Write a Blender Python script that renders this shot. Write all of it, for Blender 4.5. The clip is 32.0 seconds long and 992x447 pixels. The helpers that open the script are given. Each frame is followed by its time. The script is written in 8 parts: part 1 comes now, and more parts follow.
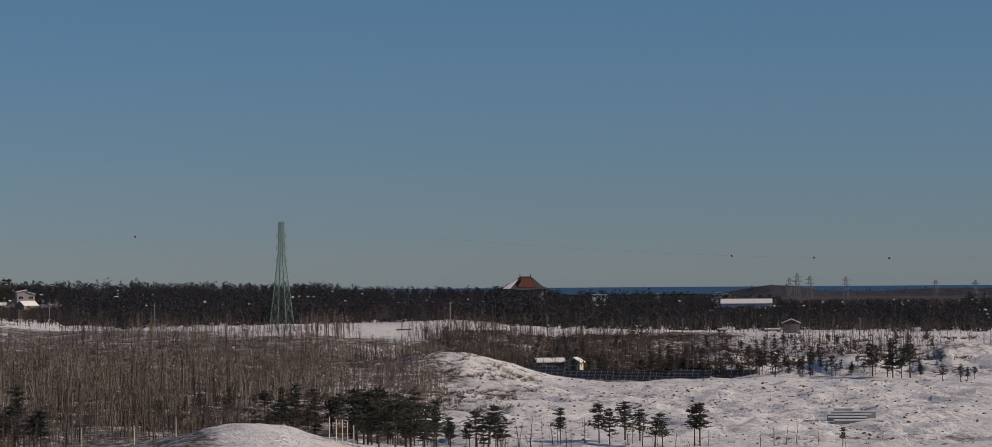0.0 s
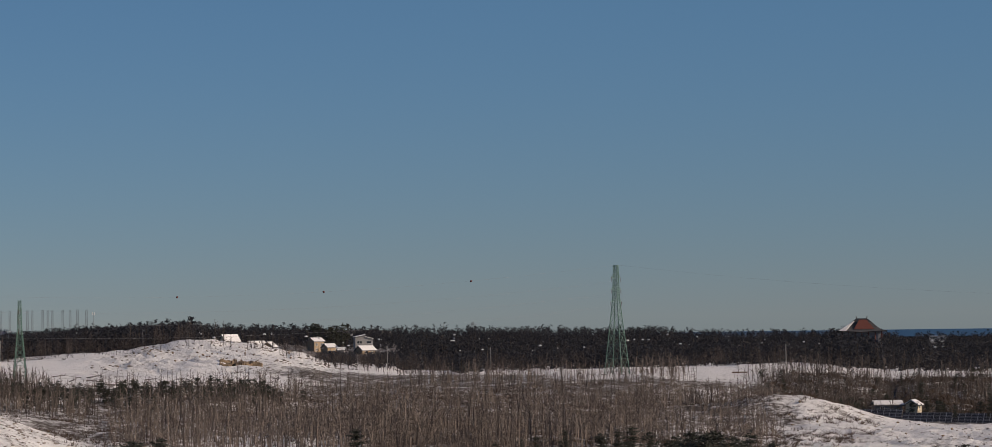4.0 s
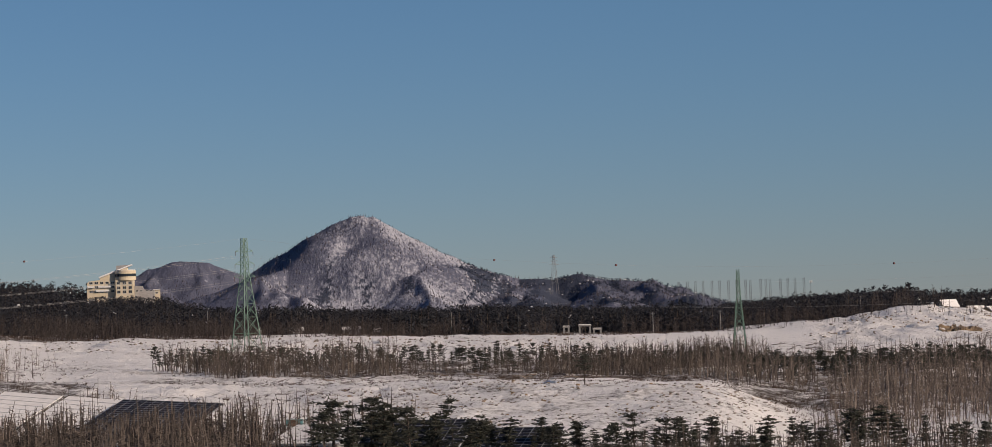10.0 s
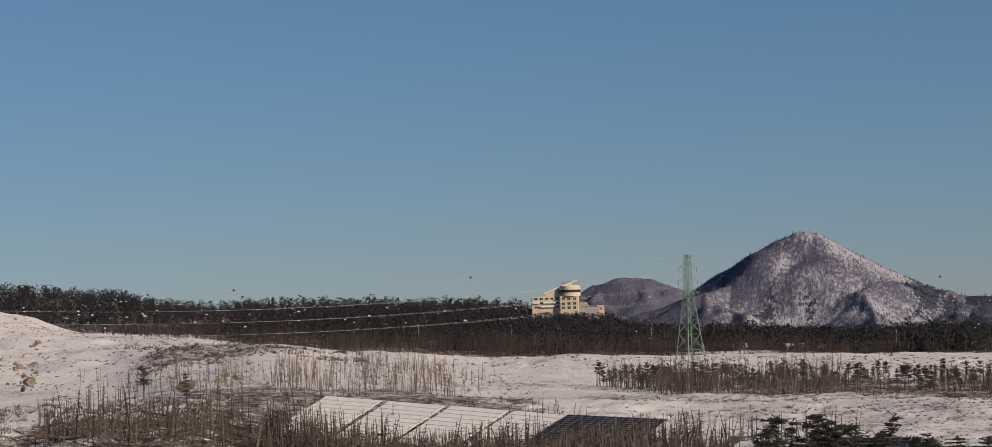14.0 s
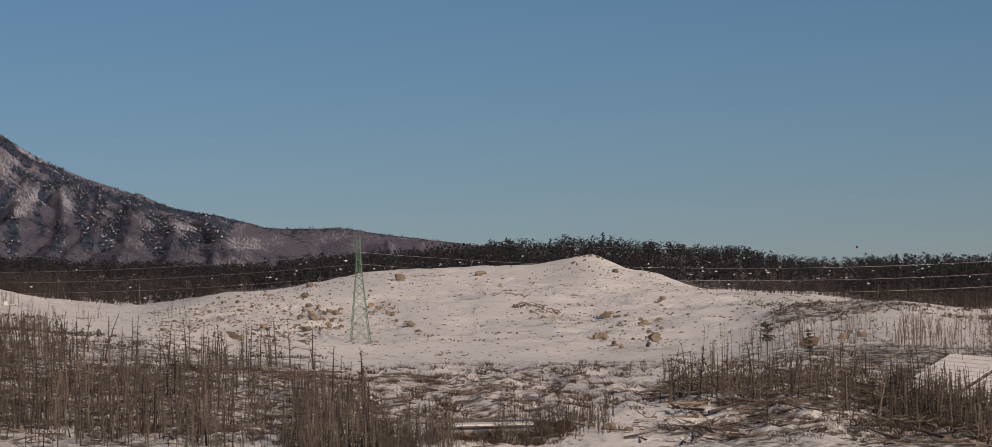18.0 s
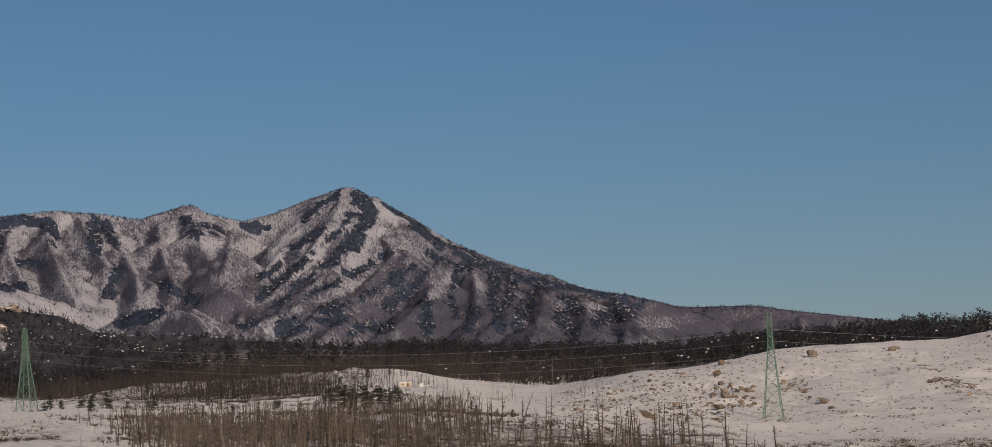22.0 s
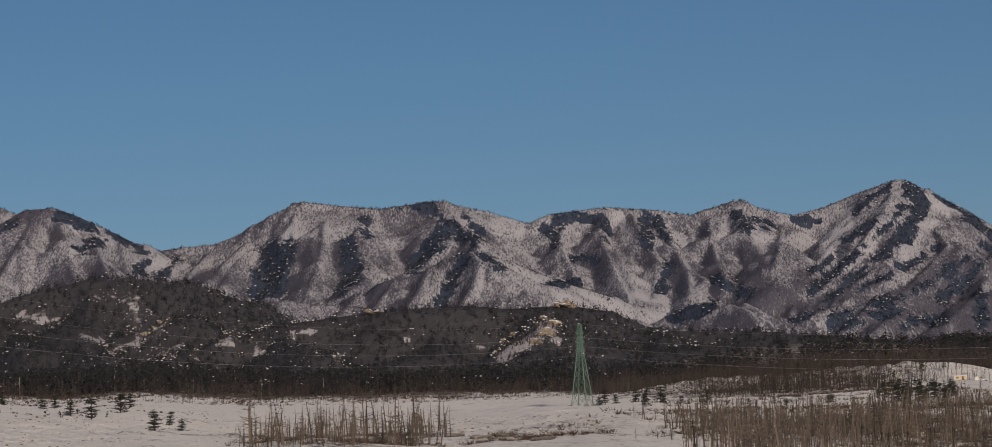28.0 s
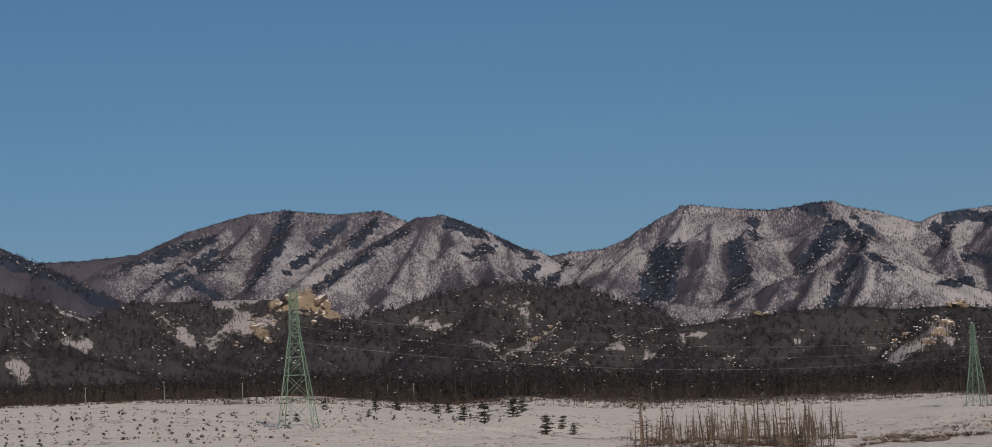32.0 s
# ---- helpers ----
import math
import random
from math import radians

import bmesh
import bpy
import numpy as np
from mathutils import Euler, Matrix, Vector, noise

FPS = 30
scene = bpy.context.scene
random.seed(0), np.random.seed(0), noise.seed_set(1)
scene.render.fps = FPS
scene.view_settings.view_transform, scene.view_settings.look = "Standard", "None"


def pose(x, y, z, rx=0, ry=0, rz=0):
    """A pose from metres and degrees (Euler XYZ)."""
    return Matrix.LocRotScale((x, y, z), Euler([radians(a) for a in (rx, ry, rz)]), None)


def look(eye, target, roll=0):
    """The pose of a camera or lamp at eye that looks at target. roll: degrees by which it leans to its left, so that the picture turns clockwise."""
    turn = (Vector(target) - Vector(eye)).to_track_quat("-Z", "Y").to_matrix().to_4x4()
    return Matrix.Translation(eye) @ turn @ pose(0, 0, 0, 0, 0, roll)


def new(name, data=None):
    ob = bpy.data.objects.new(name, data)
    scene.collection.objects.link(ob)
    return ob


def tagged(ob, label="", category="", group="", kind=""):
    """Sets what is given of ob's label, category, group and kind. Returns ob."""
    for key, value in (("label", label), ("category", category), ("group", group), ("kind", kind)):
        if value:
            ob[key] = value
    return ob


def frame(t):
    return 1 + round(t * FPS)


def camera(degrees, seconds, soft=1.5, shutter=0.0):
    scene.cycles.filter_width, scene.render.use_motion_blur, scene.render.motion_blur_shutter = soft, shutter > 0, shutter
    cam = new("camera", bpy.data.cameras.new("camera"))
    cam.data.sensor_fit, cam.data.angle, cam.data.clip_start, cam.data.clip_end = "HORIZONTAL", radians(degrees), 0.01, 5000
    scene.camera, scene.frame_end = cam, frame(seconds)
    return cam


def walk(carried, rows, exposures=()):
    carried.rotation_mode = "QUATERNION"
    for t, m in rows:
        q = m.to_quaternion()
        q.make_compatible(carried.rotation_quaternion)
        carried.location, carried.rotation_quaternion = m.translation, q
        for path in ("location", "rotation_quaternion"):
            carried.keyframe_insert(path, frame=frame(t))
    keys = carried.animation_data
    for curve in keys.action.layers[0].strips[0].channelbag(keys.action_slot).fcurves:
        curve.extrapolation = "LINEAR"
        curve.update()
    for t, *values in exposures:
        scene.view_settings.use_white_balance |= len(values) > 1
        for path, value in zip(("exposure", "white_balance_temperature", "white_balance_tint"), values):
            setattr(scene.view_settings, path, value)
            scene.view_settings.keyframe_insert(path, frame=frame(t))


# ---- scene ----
cam = camera(19.05, 32.0, 0.75)
EYE = Vector((0.0, 0.0, 40.0))
# seconds, turn to the left, tilt up, lean of the picture, in degrees
ROWS = [
    (0.0, -0.000, 0.945, -0.400), (0.5, 0.559, 1.038, -0.336),
    (1.0, 1.394, 1.137, -0.372), (1.5, 2.086, 1.321, -0.592),
    (2.0, 2.679, 1.439, -0.691), (2.5, 3.533, 1.554, -0.630),
    (4.5, 7.280, 1.882, -0.850), (5.0, 8.084, 1.838, -0.845),
    (5.5, 9.476, 1.824, -0.790), (6.0, 11.029, 2.349, -1.705),
    (6.5, 11.952, 2.245, -2.163), (7.0, 14.008, 1.307, -1.826),
    (7.5, 15.395, 1.185, -1.881), (8.0, 17.068, 1.235, -1.725),
    (8.5, 18.069, 1.279, -2.073), (9.0, 18.552, 1.414, -2.090),
    (9.5, 19.188, 1.464, -1.832), (10.0, 20.274, 1.522, -1.881),
    (10.5, 21.476, 1.588, -1.820), (11.0, 22.662, 1.672, -1.967),
    (11.5, 23.460, 1.847, -1.959), (12.0, 24.301, 1.944, -1.961),
    (12.5, 25.349, 2.022, -1.827), (13.0, 26.600, 2.068, -1.673),
    (13.5, 27.844, 2.087, -1.960), (14.0, 28.842, 2.103, -1.659),
    (14.5, 30.282, 2.125, -1.758), (16.5, 36.114, 2.204, -1.567),
    (17.0, 37.390, 2.149, -1.393), (17.5, 39.299, 1.672, -1.364),
    (18.0, 40.896, 1.581, -1.377), (18.5, 41.818, 2.660, -2.035),
    (19.0, 42.269, 3.115, -1.844), (19.5, 43.012, 3.304, -1.904),
    (20.0, 43.820, 3.434, -1.905), (20.5, 45.203, 3.251, -1.939),
    (21.0, 46.345, 3.172, -2.051), (21.5, 47.433, 3.237, -2.084),
    (22.0, 48.785, 3.333, -2.121), (22.5, 49.876, 3.368, -2.337),
    (23.0, 50.642, 3.374, -2.464), (23.5, 51.523, 3.485, -2.271),
    (24.0, 52.689, 3.644, -2.292), (24.5, 53.883, 3.736, -2.524),
    (25.0, 54.624, 3.803, -2.871), (25.5, 55.353, 3.771, -2.494),
    (27.5, 58.472, 3.656, -2.377), (28.0, 59.446, 3.622, -2.207),
    (28.5, 60.373, 3.606, -2.478), (29.0, 61.148, 3.626, -2.307),
    (29.5, 62.325, 3.658, -2.342), (30.0, 63.610, 3.722, -2.688),
    (30.5, 64.350, 3.799, -2.757), (31.0, 65.215, 3.876, -2.748),
    (31.5, 66.034, 3.941, -2.843), (32.0, 66.959, 3.999, -2.690),
]


def aim(turn, tilt):
    a, e = radians(turn), radians(tilt)
    return Vector((-math.sin(a) * math.cos(e), math.cos(a) * math.cos(e), math.sin(e)))


walk(cam, [(t, look(EYE, EYE + 100 * aim(turn, tilt), lean)) for t, turn, tilt, lean in ROWS],
     ((0.0, -0.06, 6380, 10), (2.5, -0.02, 6380, 10), (4.5, 0.06, 6520, 10), (6.0, 0.13, 6570, 11), (9.0, 0.14, 6650, 11), (13.0, 0.14, 6720, 11), (17.0, -0.01, 7000, 11),
      (19.0, -0.16, 6990, 11), (21.0, -0.17, 6920, 10), (23.0, -0.21, 6830, 9), (25.5, -0.24, 6760, 9), (28.0, -0.28, 6780, 8), (32.0, -0.28, 6680, 8)))

# ---- sky and sun ----
SUN_TURN, SUN_HEIGHT = -100.0, 23.0      # degrees left of the first view's axis, degrees above the horizon
world = bpy.data.worlds.new("winter_sky")
scene.world = world
world.use_nodes = True
wn = world.node_tree.nodes
sky = wn.new("ShaderNodeTexSky")
sky.sky_type, sky.sun_disc = "NISHITA", False
sky.sun_elevation, sky.sun_rotation = radians(SUN_HEIGHT), radians(-SUN_TURN)
sky.altitude, sky.air_density, sky.dust_density, sky.ozone_density = 1500.0, 1.0, 0.0, 6.0
wn["Background"].inputs["Strength"].default_value = 0.05
# clear cold air: the low sky stays bluer than the model has it
low, tint, deep = wn.new("ShaderNodeMapRange"), wn.new("ShaderNodeMix"), wn.new("ShaderNodeMix")
ways, up = wn.new("ShaderNodeTexCoord"), wn.new("ShaderNodeSeparateXYZ")
low.interpolation_type = "SMOOTHSTEP"
low.inputs[1].default_value, low.inputs[2].default_value = -0.02, 0.16
tint.data_type = deep.data_type = "RGBA"
deep.blend_type = "MULTIPLY"
deep.inputs[0].default_value = 1.0
tint.inputs[6].default_value, tint.inputs[7].default_value = (0.86, 0.875, 1.01, 1), (0.92, 1.0, 1.03, 1)
join = world.node_tree.links.new
join(ways.outputs["Generated"], up.inputs[0])
join(up.outputs["Z"], low.inputs[0])
join(low.outputs[0], tint.inputs[0])
join(sky.outputs[0], deep.inputs[6])
# towards the sea the sky is more even from the horizon up than the model has it
side, near, even, both = wn.new("ShaderNodeVectorMath"), wn.new("ShaderNodeMapRange"), wn.new("ShaderNodeMix"), wn.new("ShaderNodeMix")
lift = wn.new("ShaderNodeMix")
side.operation, near.interpolation_type = "DOT_PRODUCT", "SMOOTHSTEP"
side.inputs[1].default_value = aim(-20.0, 0.0)
near.inputs[1].default_value, near.inputs[2].default_value = 0.68, 1.0
even.data_type = both.data_type = lift.data_type = "RGBA"
both.blend_type, both.inputs[0].default_value = "MULTIPLY", 1.0
lift.inputs[6].default_value, lift.inputs[7].default_value = (0.93, 0.95, 0.98, 1), (1.18, 1.17, 1.12, 1)
even.inputs[6].default_value = (1, 1, 1, 1)
join(ways.outputs["Generated"], side.inputs[0])
join(side.outputs["Value"], near.inputs[0])
join(low.outputs[0], lift.inputs[0])
join(near.outputs[0], even.inputs[0])
join(lift.outputs[2], even.inputs[7])
join(tint.outputs[2], both.inputs[6])
join(even.outputs[2], both.inputs[7])
join(both.outputs[2], deep.inputs[7])
join(deep.outputs[2], wn["Background"].inputs["Color"])
sun = new("sun", bpy.data.lights.new("sun", "SUN"))
sun.data.energy, sun.data.angle, sun.data.color = 4.2, radians(0.53), (1.0, 0.815, 0.65)
sun.matrix_world = look(EYE + 900 * aim(SUN_TURN, SUN_HEIGHT), EYE)

# ---- building tools ----


def at(turn, r):
    """Ground place r metres from the eye, in a direction given in degrees to the left."""
    a = np.radians(turn)
    return -r * np.sin(a), r * np.cos(a)


def polar(x, y):
    return np.degrees(np.arctan2(-np.asarray(x), np.asarray(y))), np.hypot(x, y)


def hash2(i, j, seed):
    h = (i * 374761393 + j * 668265263 + seed * 974634777) & 0x7FFFFFFF
    h = ((h ^ (h >> 13)) * 1274126177) & 0x7FFFFFFF
    return ((h ^ (h >> 16)) & 0xFFFF) / 65535.0


def value_noise(x, y, seed=0):
    """Smooth noise of unit cell, 0 to 1."""
    x, y = np.asarray(x, float), np.asarray(y, float)
    i, j = np.floor(x).astype(np.int64), np.floor(y).astype(np.int64)
    u, v = x - i, y - j
    u, v = u * u * (3 - 2 * u), v * v * (3 - 2 * v)
    a = hash2(i, j, seed) * (1 - u) + hash2(i + 1, j, seed) * u
    b = hash2(i, j + 1, seed) * (1 - u) + hash2(i + 1, j + 1, seed) * u
    return a * (1 - v) + b * v


def fbm(x, y, octaves=4, seed=0, gain=0.5):
    total, amp, norm = 0.0, 1.0, 0.0
    for o in range(octaves):
        total = total + amp * value_noise(x * 2 ** o + 17.3 * o, y * 2 ** o - 9.1 * o, seed + o)
        norm += amp
        amp *= gain
    return total / norm


def smooth(a, b, x):
    t = np.clip((np.asarray(x, float) - a) / (b - a), 0, 1)
    return t * t * (3 - 2 * t)


def mesh_of(name, verts, faces, mats=(), index=None, shade_smooth=False):
    """A mesh from arrays: faces is an (n, 3) or (n, 4) array."""
    me = bpy.data.meshes.new(name)
    verts, faces = np.asarray(verts, np.float32), np.asarray(faces, np.int32)
    k = faces.shape[1]
    me.vertices.add(len(verts))
    me.vertices.foreach_set("co", verts.ravel())
    me.loops.add(faces.size)
    me.loops.foreach_set("vertex_index", faces.ravel())
    me.polygons.add(len(faces))
    me.polygons.foreach_set("loop_start", np.arange(len(faces), dtype=np.int32) * k)
    if index is not None:
        me.polygons.foreach_set("material_index", np.asarray(index, np.int32))
    me.polygons.foreach_set("use_smooth", np.full(len(faces), shade_smooth))
    for m in mats:
        me.materials.append(m)
    me.update(calc_edges=True)
    return me


def part(name, me, parent=None, label=""):
    """Links a mesh or a bmesh-made mesh as one object under its thing."""
    ob = new(name, me)
    if parent is not None:
        ob.parent = parent
    if label:
        ob["label"] = label
    return ob


def thing(name, place, turn=0.0, label="", category="", group="", scale=1.0):
    ob = new(name)
    ob.empty_display_size = 0.5
    ob.matrix_basis = pose(*place, 0, 0, turn) @ Matrix.Scale(scale, 4)
    return tagged(ob, label, category, group)


class Shape:
    """Collects simple solids into one mesh."""

    def __init__(self):
        self.v, self.f, self.m = [], [], []

    def add(self, verts, faces, mat=0):
        n = len(self.v)
        self.v += [tuple(p) for p in verts]
        self.f += [tuple(i + n for i in f) for f in faces]
        self.m += [mat] * len(faces)
        return self

    def box(self, x0, x1, y0, y1, z0, z1, mat=0):
        v = [(x, y, z) for z in (z0, z1) for x, y in ((x0, y0), (x1, y0), (x1, y1), (x0, y1))]
        return self.add(v, [(3, 2, 1, 0), (4, 5, 6, 7), (0, 1, 5, 4), (1, 2, 6, 5), (2, 3, 7, 6), (3, 0, 4, 7)], mat)

    def bar(self, a, b, w0, w1=None, sides=4, mat=0):
        """A tapered bar from a to b."""
        a, b = Vector(a), Vector(b)
        w1 = w0 if w1 is None else w1
        d = (b - a).normalized()
        s = d.cross((0, 0, 1) if abs(d.z) < 0.95 else (1, 0, 0)).normalized()
        t = d.cross(s)
        v = []
        for p, w in ((a, w0), (b, w1)):
            for k in range(sides):
                g = 2 * math.pi * (k + 0.5) / sides
                v.append(p + (s * math.cos(g) + t * math.sin(g)) * w * 0.5)
        f = [(k, (k + 1) % sides, sides + (k + 1) % sides, sides + k) for k in range(sides)]
        return self.add(v, f + [tuple(range(sides))[::-1], tuple(range(sides, 2 * sides))], mat)

    def prism(self, outline, y0, y1, mat=0):
        """An outline of (x, z) points drawn out along y."""
        n = len(outline)
        v = [(x, y0, z) for x, z in outline] + [(x, y1, z) for x, z in outline]
        f = [(k, (k + 1) % n, n + (k + 1) % n, n + k) for k in range(n)]
        return self.add(v, f + [tuple(range(n))[::-1], tuple(range(n, 2 * n))], mat)

    def mesh(self, name, *mats):
        me = bpy.data.meshes.new(name)
        me.from_pydata([tuple(p) for p in self.v], [], self.f)
        for m in mats:
            me.materials.append(m)
        me.polygons.foreach_set("material_index", self.m)
        bm = bmesh.new()
        bm.from_mesh(me)
        bmesh.ops.recalc_face_normals(bm, faces=bm.faces)
        bm.to_mesh(me)
        bm.free()
        return me

# ---- materials ----
def material(name, colour, rough=0.8, metal=0.0, spread=(), bump=0.0, size=1.0, detail=6.0, coords="Object", stretch=(1, 1, 1), cuts=(0.35, 0.65), per="", sheen=0.5, vary=0.35):
    """A surface of one colour broken by noise of a given size in metres: spread lists further colours, per adds a shift by object or island."""
    m = bpy.data.materials.new(name)
    m.use_nodes = True
    nt, n = m.node_tree, m.node_tree.nodes
    b = n["Principled BSDF"]
    b.inputs["Roughness"].default_value, b.inputs["Metallic"].default_value = rough, metal
    b.inputs["Specular IOR Level"].default_value = sheen
    b.inputs["Base Color"].default_value = (*colour, 1)
    link = nt.links.new
    tex = n.new("ShaderNodeTexCoord")
    sc = n.new("ShaderNodeMapping")
    sc.inputs["Scale"].default_value = [s / size for s in stretch]
    link(tex.outputs[coords], sc.inputs[0])
    last = None
    for k, other in enumerate(spread):
        no = n.new("ShaderNodeTexNoise")
        no.inputs["Scale"].default_value, no.inputs["Detail"].default_value = 1.0 / (1 + 3.7 * k), detail
        no.inputs["Roughness"].default_value = 0.65
        link(sc.outputs[0], no.inputs["Vector"])
        ramp = n.new("ShaderNodeMapRange")
        ramp.inputs[1].default_value, ramp.inputs[2].default_value = cuts
        link(no.outputs[0], ramp.inputs[0])
        mix = n.new("ShaderNodeMix")
        mix.data_type = "RGBA"
        link(ramp.outputs[0], mix.inputs[0])
        if last is None:
            mix.inputs[6].default_value = (*colour, 1)
        else:
            link(last, mix.inputs[6])
        mix.inputs[7].default_value = (*other, 1)
        last = mix.outputs[2]
    if per:
        if per == "island":
            src = n.new("ShaderNodeNewGeometry").outputs["Random Per Island"]
        else:
            src = n.new("ShaderNodeObjectInfo").outputs["Random"]
        mr = n.new("ShaderNodeMapRange")
        mr.inputs[3].default_value, mr.inputs[4].default_value = 1 - vary, 1 + vary
        link(src, mr.inputs[0])
        hs = n.new("ShaderNodeHueSaturation")
        link(mr.outputs[0], hs.inputs["Value"])
        if last is None:
            hs.inputs["Color"].default_value = (*colour, 1)
        else:
            link(last, hs.inputs["Color"])
        last = hs.outputs[0]
    if last is not None:
        link(last, b.inputs["Base Color"])
    if bump:
        no = n.new("ShaderNodeTexNoise")
        no.inputs["Scale"].default_value, no.inputs["Detail"].default_value = 3.0, 8.0
        link(sc.outputs[0], no.inputs["Vector"])
        bp = n.new("ShaderNodeBump")
        bp.inputs["Strength"].default_value, bp.inputs["Distance"].default_value = bump, size * 0.3
        link(no.outputs[0], bp.inputs["Height"])
        link(bp.outputs[0], b.inputs["Normal"])
    return m


def cover_material(name, snow, litter, mark, size, bump, snow_size, streak=(1, 1, 1), low=0.93, high=1.16, pine=None, broad=0.55, fine=0.75, spin=0.0):
    """Snow over litter: the vertex value named mark says how much litter shows, broken by noise at two scales."""
    m = bpy.data.materials.new(name)
    m.use_nodes = True
    nt, n = m.node_tree, m.node_tree.nodes
    link, b = nt.links.new, n["Principled BSDF"]
    b.inputs["Roughness"].default_value = 0.75
    b.inputs["Specular IOR Level"].default_value = 0.25
    tex = n.new("ShaderNodeTexCoord")
    mp = n.new("ShaderNodeMapping")
    mp.inputs["Scale"].default_value = streak
    facing = n.new("ShaderNodeMapping")
    facing.inputs["Rotation"].default_value = (0, 0, radians(-spin))
    link(tex.outputs["Object"], facing.inputs[0])
    link(facing.outputs[0], mp.inputs[0])
    noises = []
    for s, d in ((1 / size, 8), (1 / (size * 7), 5), (1 / snow_size, 6)):
        no = n.new("ShaderNodeTexNoise")
        no.inputs["Scale"].default_value, no.inputs["Detail"].default_value, no.inputs["Roughness"].default_value = s, d, 0.7
        link(mp.outputs[0], no.inputs["Vector"])
        noises.append(no)
    at_ = n.new("ShaderNodeAttribute")
    at_.attribute_name = mark
    mean = n.new("ShaderNodeMath")
    mean.operation = "MULTIPLY_ADD"
    link(noises[1].outputs[0], mean.inputs[0])
    mean.inputs[1].default_value = broad
    half = n.new("ShaderNodeMath")
    half.operation = "MULTIPLY"
    link(noises[0].outputs[0], half.inputs[0])
    half.inputs[1].default_value = fine
    link(half.outputs[0], mean.inputs[2])
    # litter where mark + noise passes a level
    add = n.new("ShaderNodeMath")
    add.operation = "ADD"
    link(mean.outputs[0], add.inputs[0])
    link(at_.outputs["Fac"], add.inputs[1])
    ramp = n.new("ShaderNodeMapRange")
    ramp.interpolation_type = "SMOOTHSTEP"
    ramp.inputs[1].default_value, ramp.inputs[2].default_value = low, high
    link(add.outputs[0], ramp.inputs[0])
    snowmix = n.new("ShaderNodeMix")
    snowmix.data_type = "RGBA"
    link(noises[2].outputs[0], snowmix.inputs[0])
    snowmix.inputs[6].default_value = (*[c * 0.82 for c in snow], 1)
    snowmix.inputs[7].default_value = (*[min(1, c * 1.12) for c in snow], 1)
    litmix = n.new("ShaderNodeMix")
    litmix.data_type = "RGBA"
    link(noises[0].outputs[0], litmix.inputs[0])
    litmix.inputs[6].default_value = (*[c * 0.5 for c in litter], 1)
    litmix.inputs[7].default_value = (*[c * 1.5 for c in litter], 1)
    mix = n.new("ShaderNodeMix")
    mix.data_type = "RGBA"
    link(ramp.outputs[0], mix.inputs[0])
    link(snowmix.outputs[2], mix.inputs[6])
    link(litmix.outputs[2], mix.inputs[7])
    last = mix.outputs[2]
    if pine:
        # closed pine wood, with shade of the range painted in, where the vertex value "pine" and a ragged noise pass a
        # level
        pa, pm, pr, px = (n.new("ShaderNode" + k) for k in ("Attribute", "Math", "MapRange", "Mix"))
        pa.attribute_name, pm.operation, px.data_type = "pine", "MULTIPLY_ADD", "RGBA"
        link(noises[0].outputs[0], pm.inputs[0])
        pm.inputs[1].default_value = 1.1
        link(pa.outputs["Fac"], pm.inputs[2])
        pr.inputs[1].default_value, pr.inputs[2].default_value = 1.02, 1.10
        link(pm.outputs[0], pr.inputs[0])
        link(pr.outputs[0], px.inputs[0])
        link(last, px.inputs[6])
        px.inputs[7].default_value = (*pine, 1)
        last = px.outputs[2]
    link(last, b.inputs["Base Color"])
    bp = n.new("ShaderNodeBump")
    bp.inputs["Strength"].default_value, bp.inputs["Distance"].default_value = bump, snow_size * 0.45
    link(noises[2].outputs[0], bp.inputs["Height"])
    link(bp.outputs[0], b.inputs["Normal"])
    return m


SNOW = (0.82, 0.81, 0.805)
snow_ground = cover_material("snow_over_litter", SNOW, (0.076, 0.061, 0.050), "litter", 1.5, 1.0, 2.0)
# haze blue put into snow and litter, haze and shade blue into pine
mountain_cover = cover_material("hazed_wooded_snow_slope", (0.395, 0.405, 0.46), (0.080, 0.080, 0.112), "litter", 2.4, 1.0, 6.0, (1, 0.32, 0.36), 0.75, 0.97, (0.038, 0.053, 0.090), 0.22, 0.95, 58.0)
# the blue haze of distance is put into all three cone colours
cone_cover = cover_material("hazed_snowy_cone_slope", (0.43, 0.44, 0.50), (0.100, 0.108, 0.155), "litter", 4.0, 1.0, 6.0, (1, 0.4, 0.45), 0.76, 1.04, (0.045, 0.055, 0.085), 0.3, 1.0, 22.0)
hill_cover = cover_material("pine_hill_slope", (0.38, 0.38, 0.42), (0.056, 0.056, 0.066), "litter", 8.0, 1.0, 9.0, (1, 1, 0.4), 0.96, 1.06)
bark = material("weathered_bark", (0.060, 0.046, 0.038), 0.9, spread=((0.035, 0.028, 0.024), (0.085, 0.065, 0.05)), size=0.8, per="island")
dark_stems = material("dark_dead_stems", (0.065, 0.053, 0.046), 0.9, spread=((0.034, 0.028, 0.026), (0.13, 0.105, 0.088)), size=1.5, per="island")
dead_wood = material("grey_dead_wood", (0.105, 0.083, 0.070), 0.9, spread=((0.055, 0.043, 0.037), (0.20, 0.165, 0.14)), size=1.5, per="island")
needles = material("pine_needles", (0.054, 0.060, 0.049), 0.8, spread=((0.078, 0.080, 0.066),), size=2.0, per="island", sheen=0.2)
hill_needles = material("hill_pine_canopy", (0.056, 0.058, 0.068), 0.9, spread=((0.072, 0.072, 0.082), (0.046, 0.048, 0.057)), size=5.0, per="island", sheen=0.1, vary=0.15)
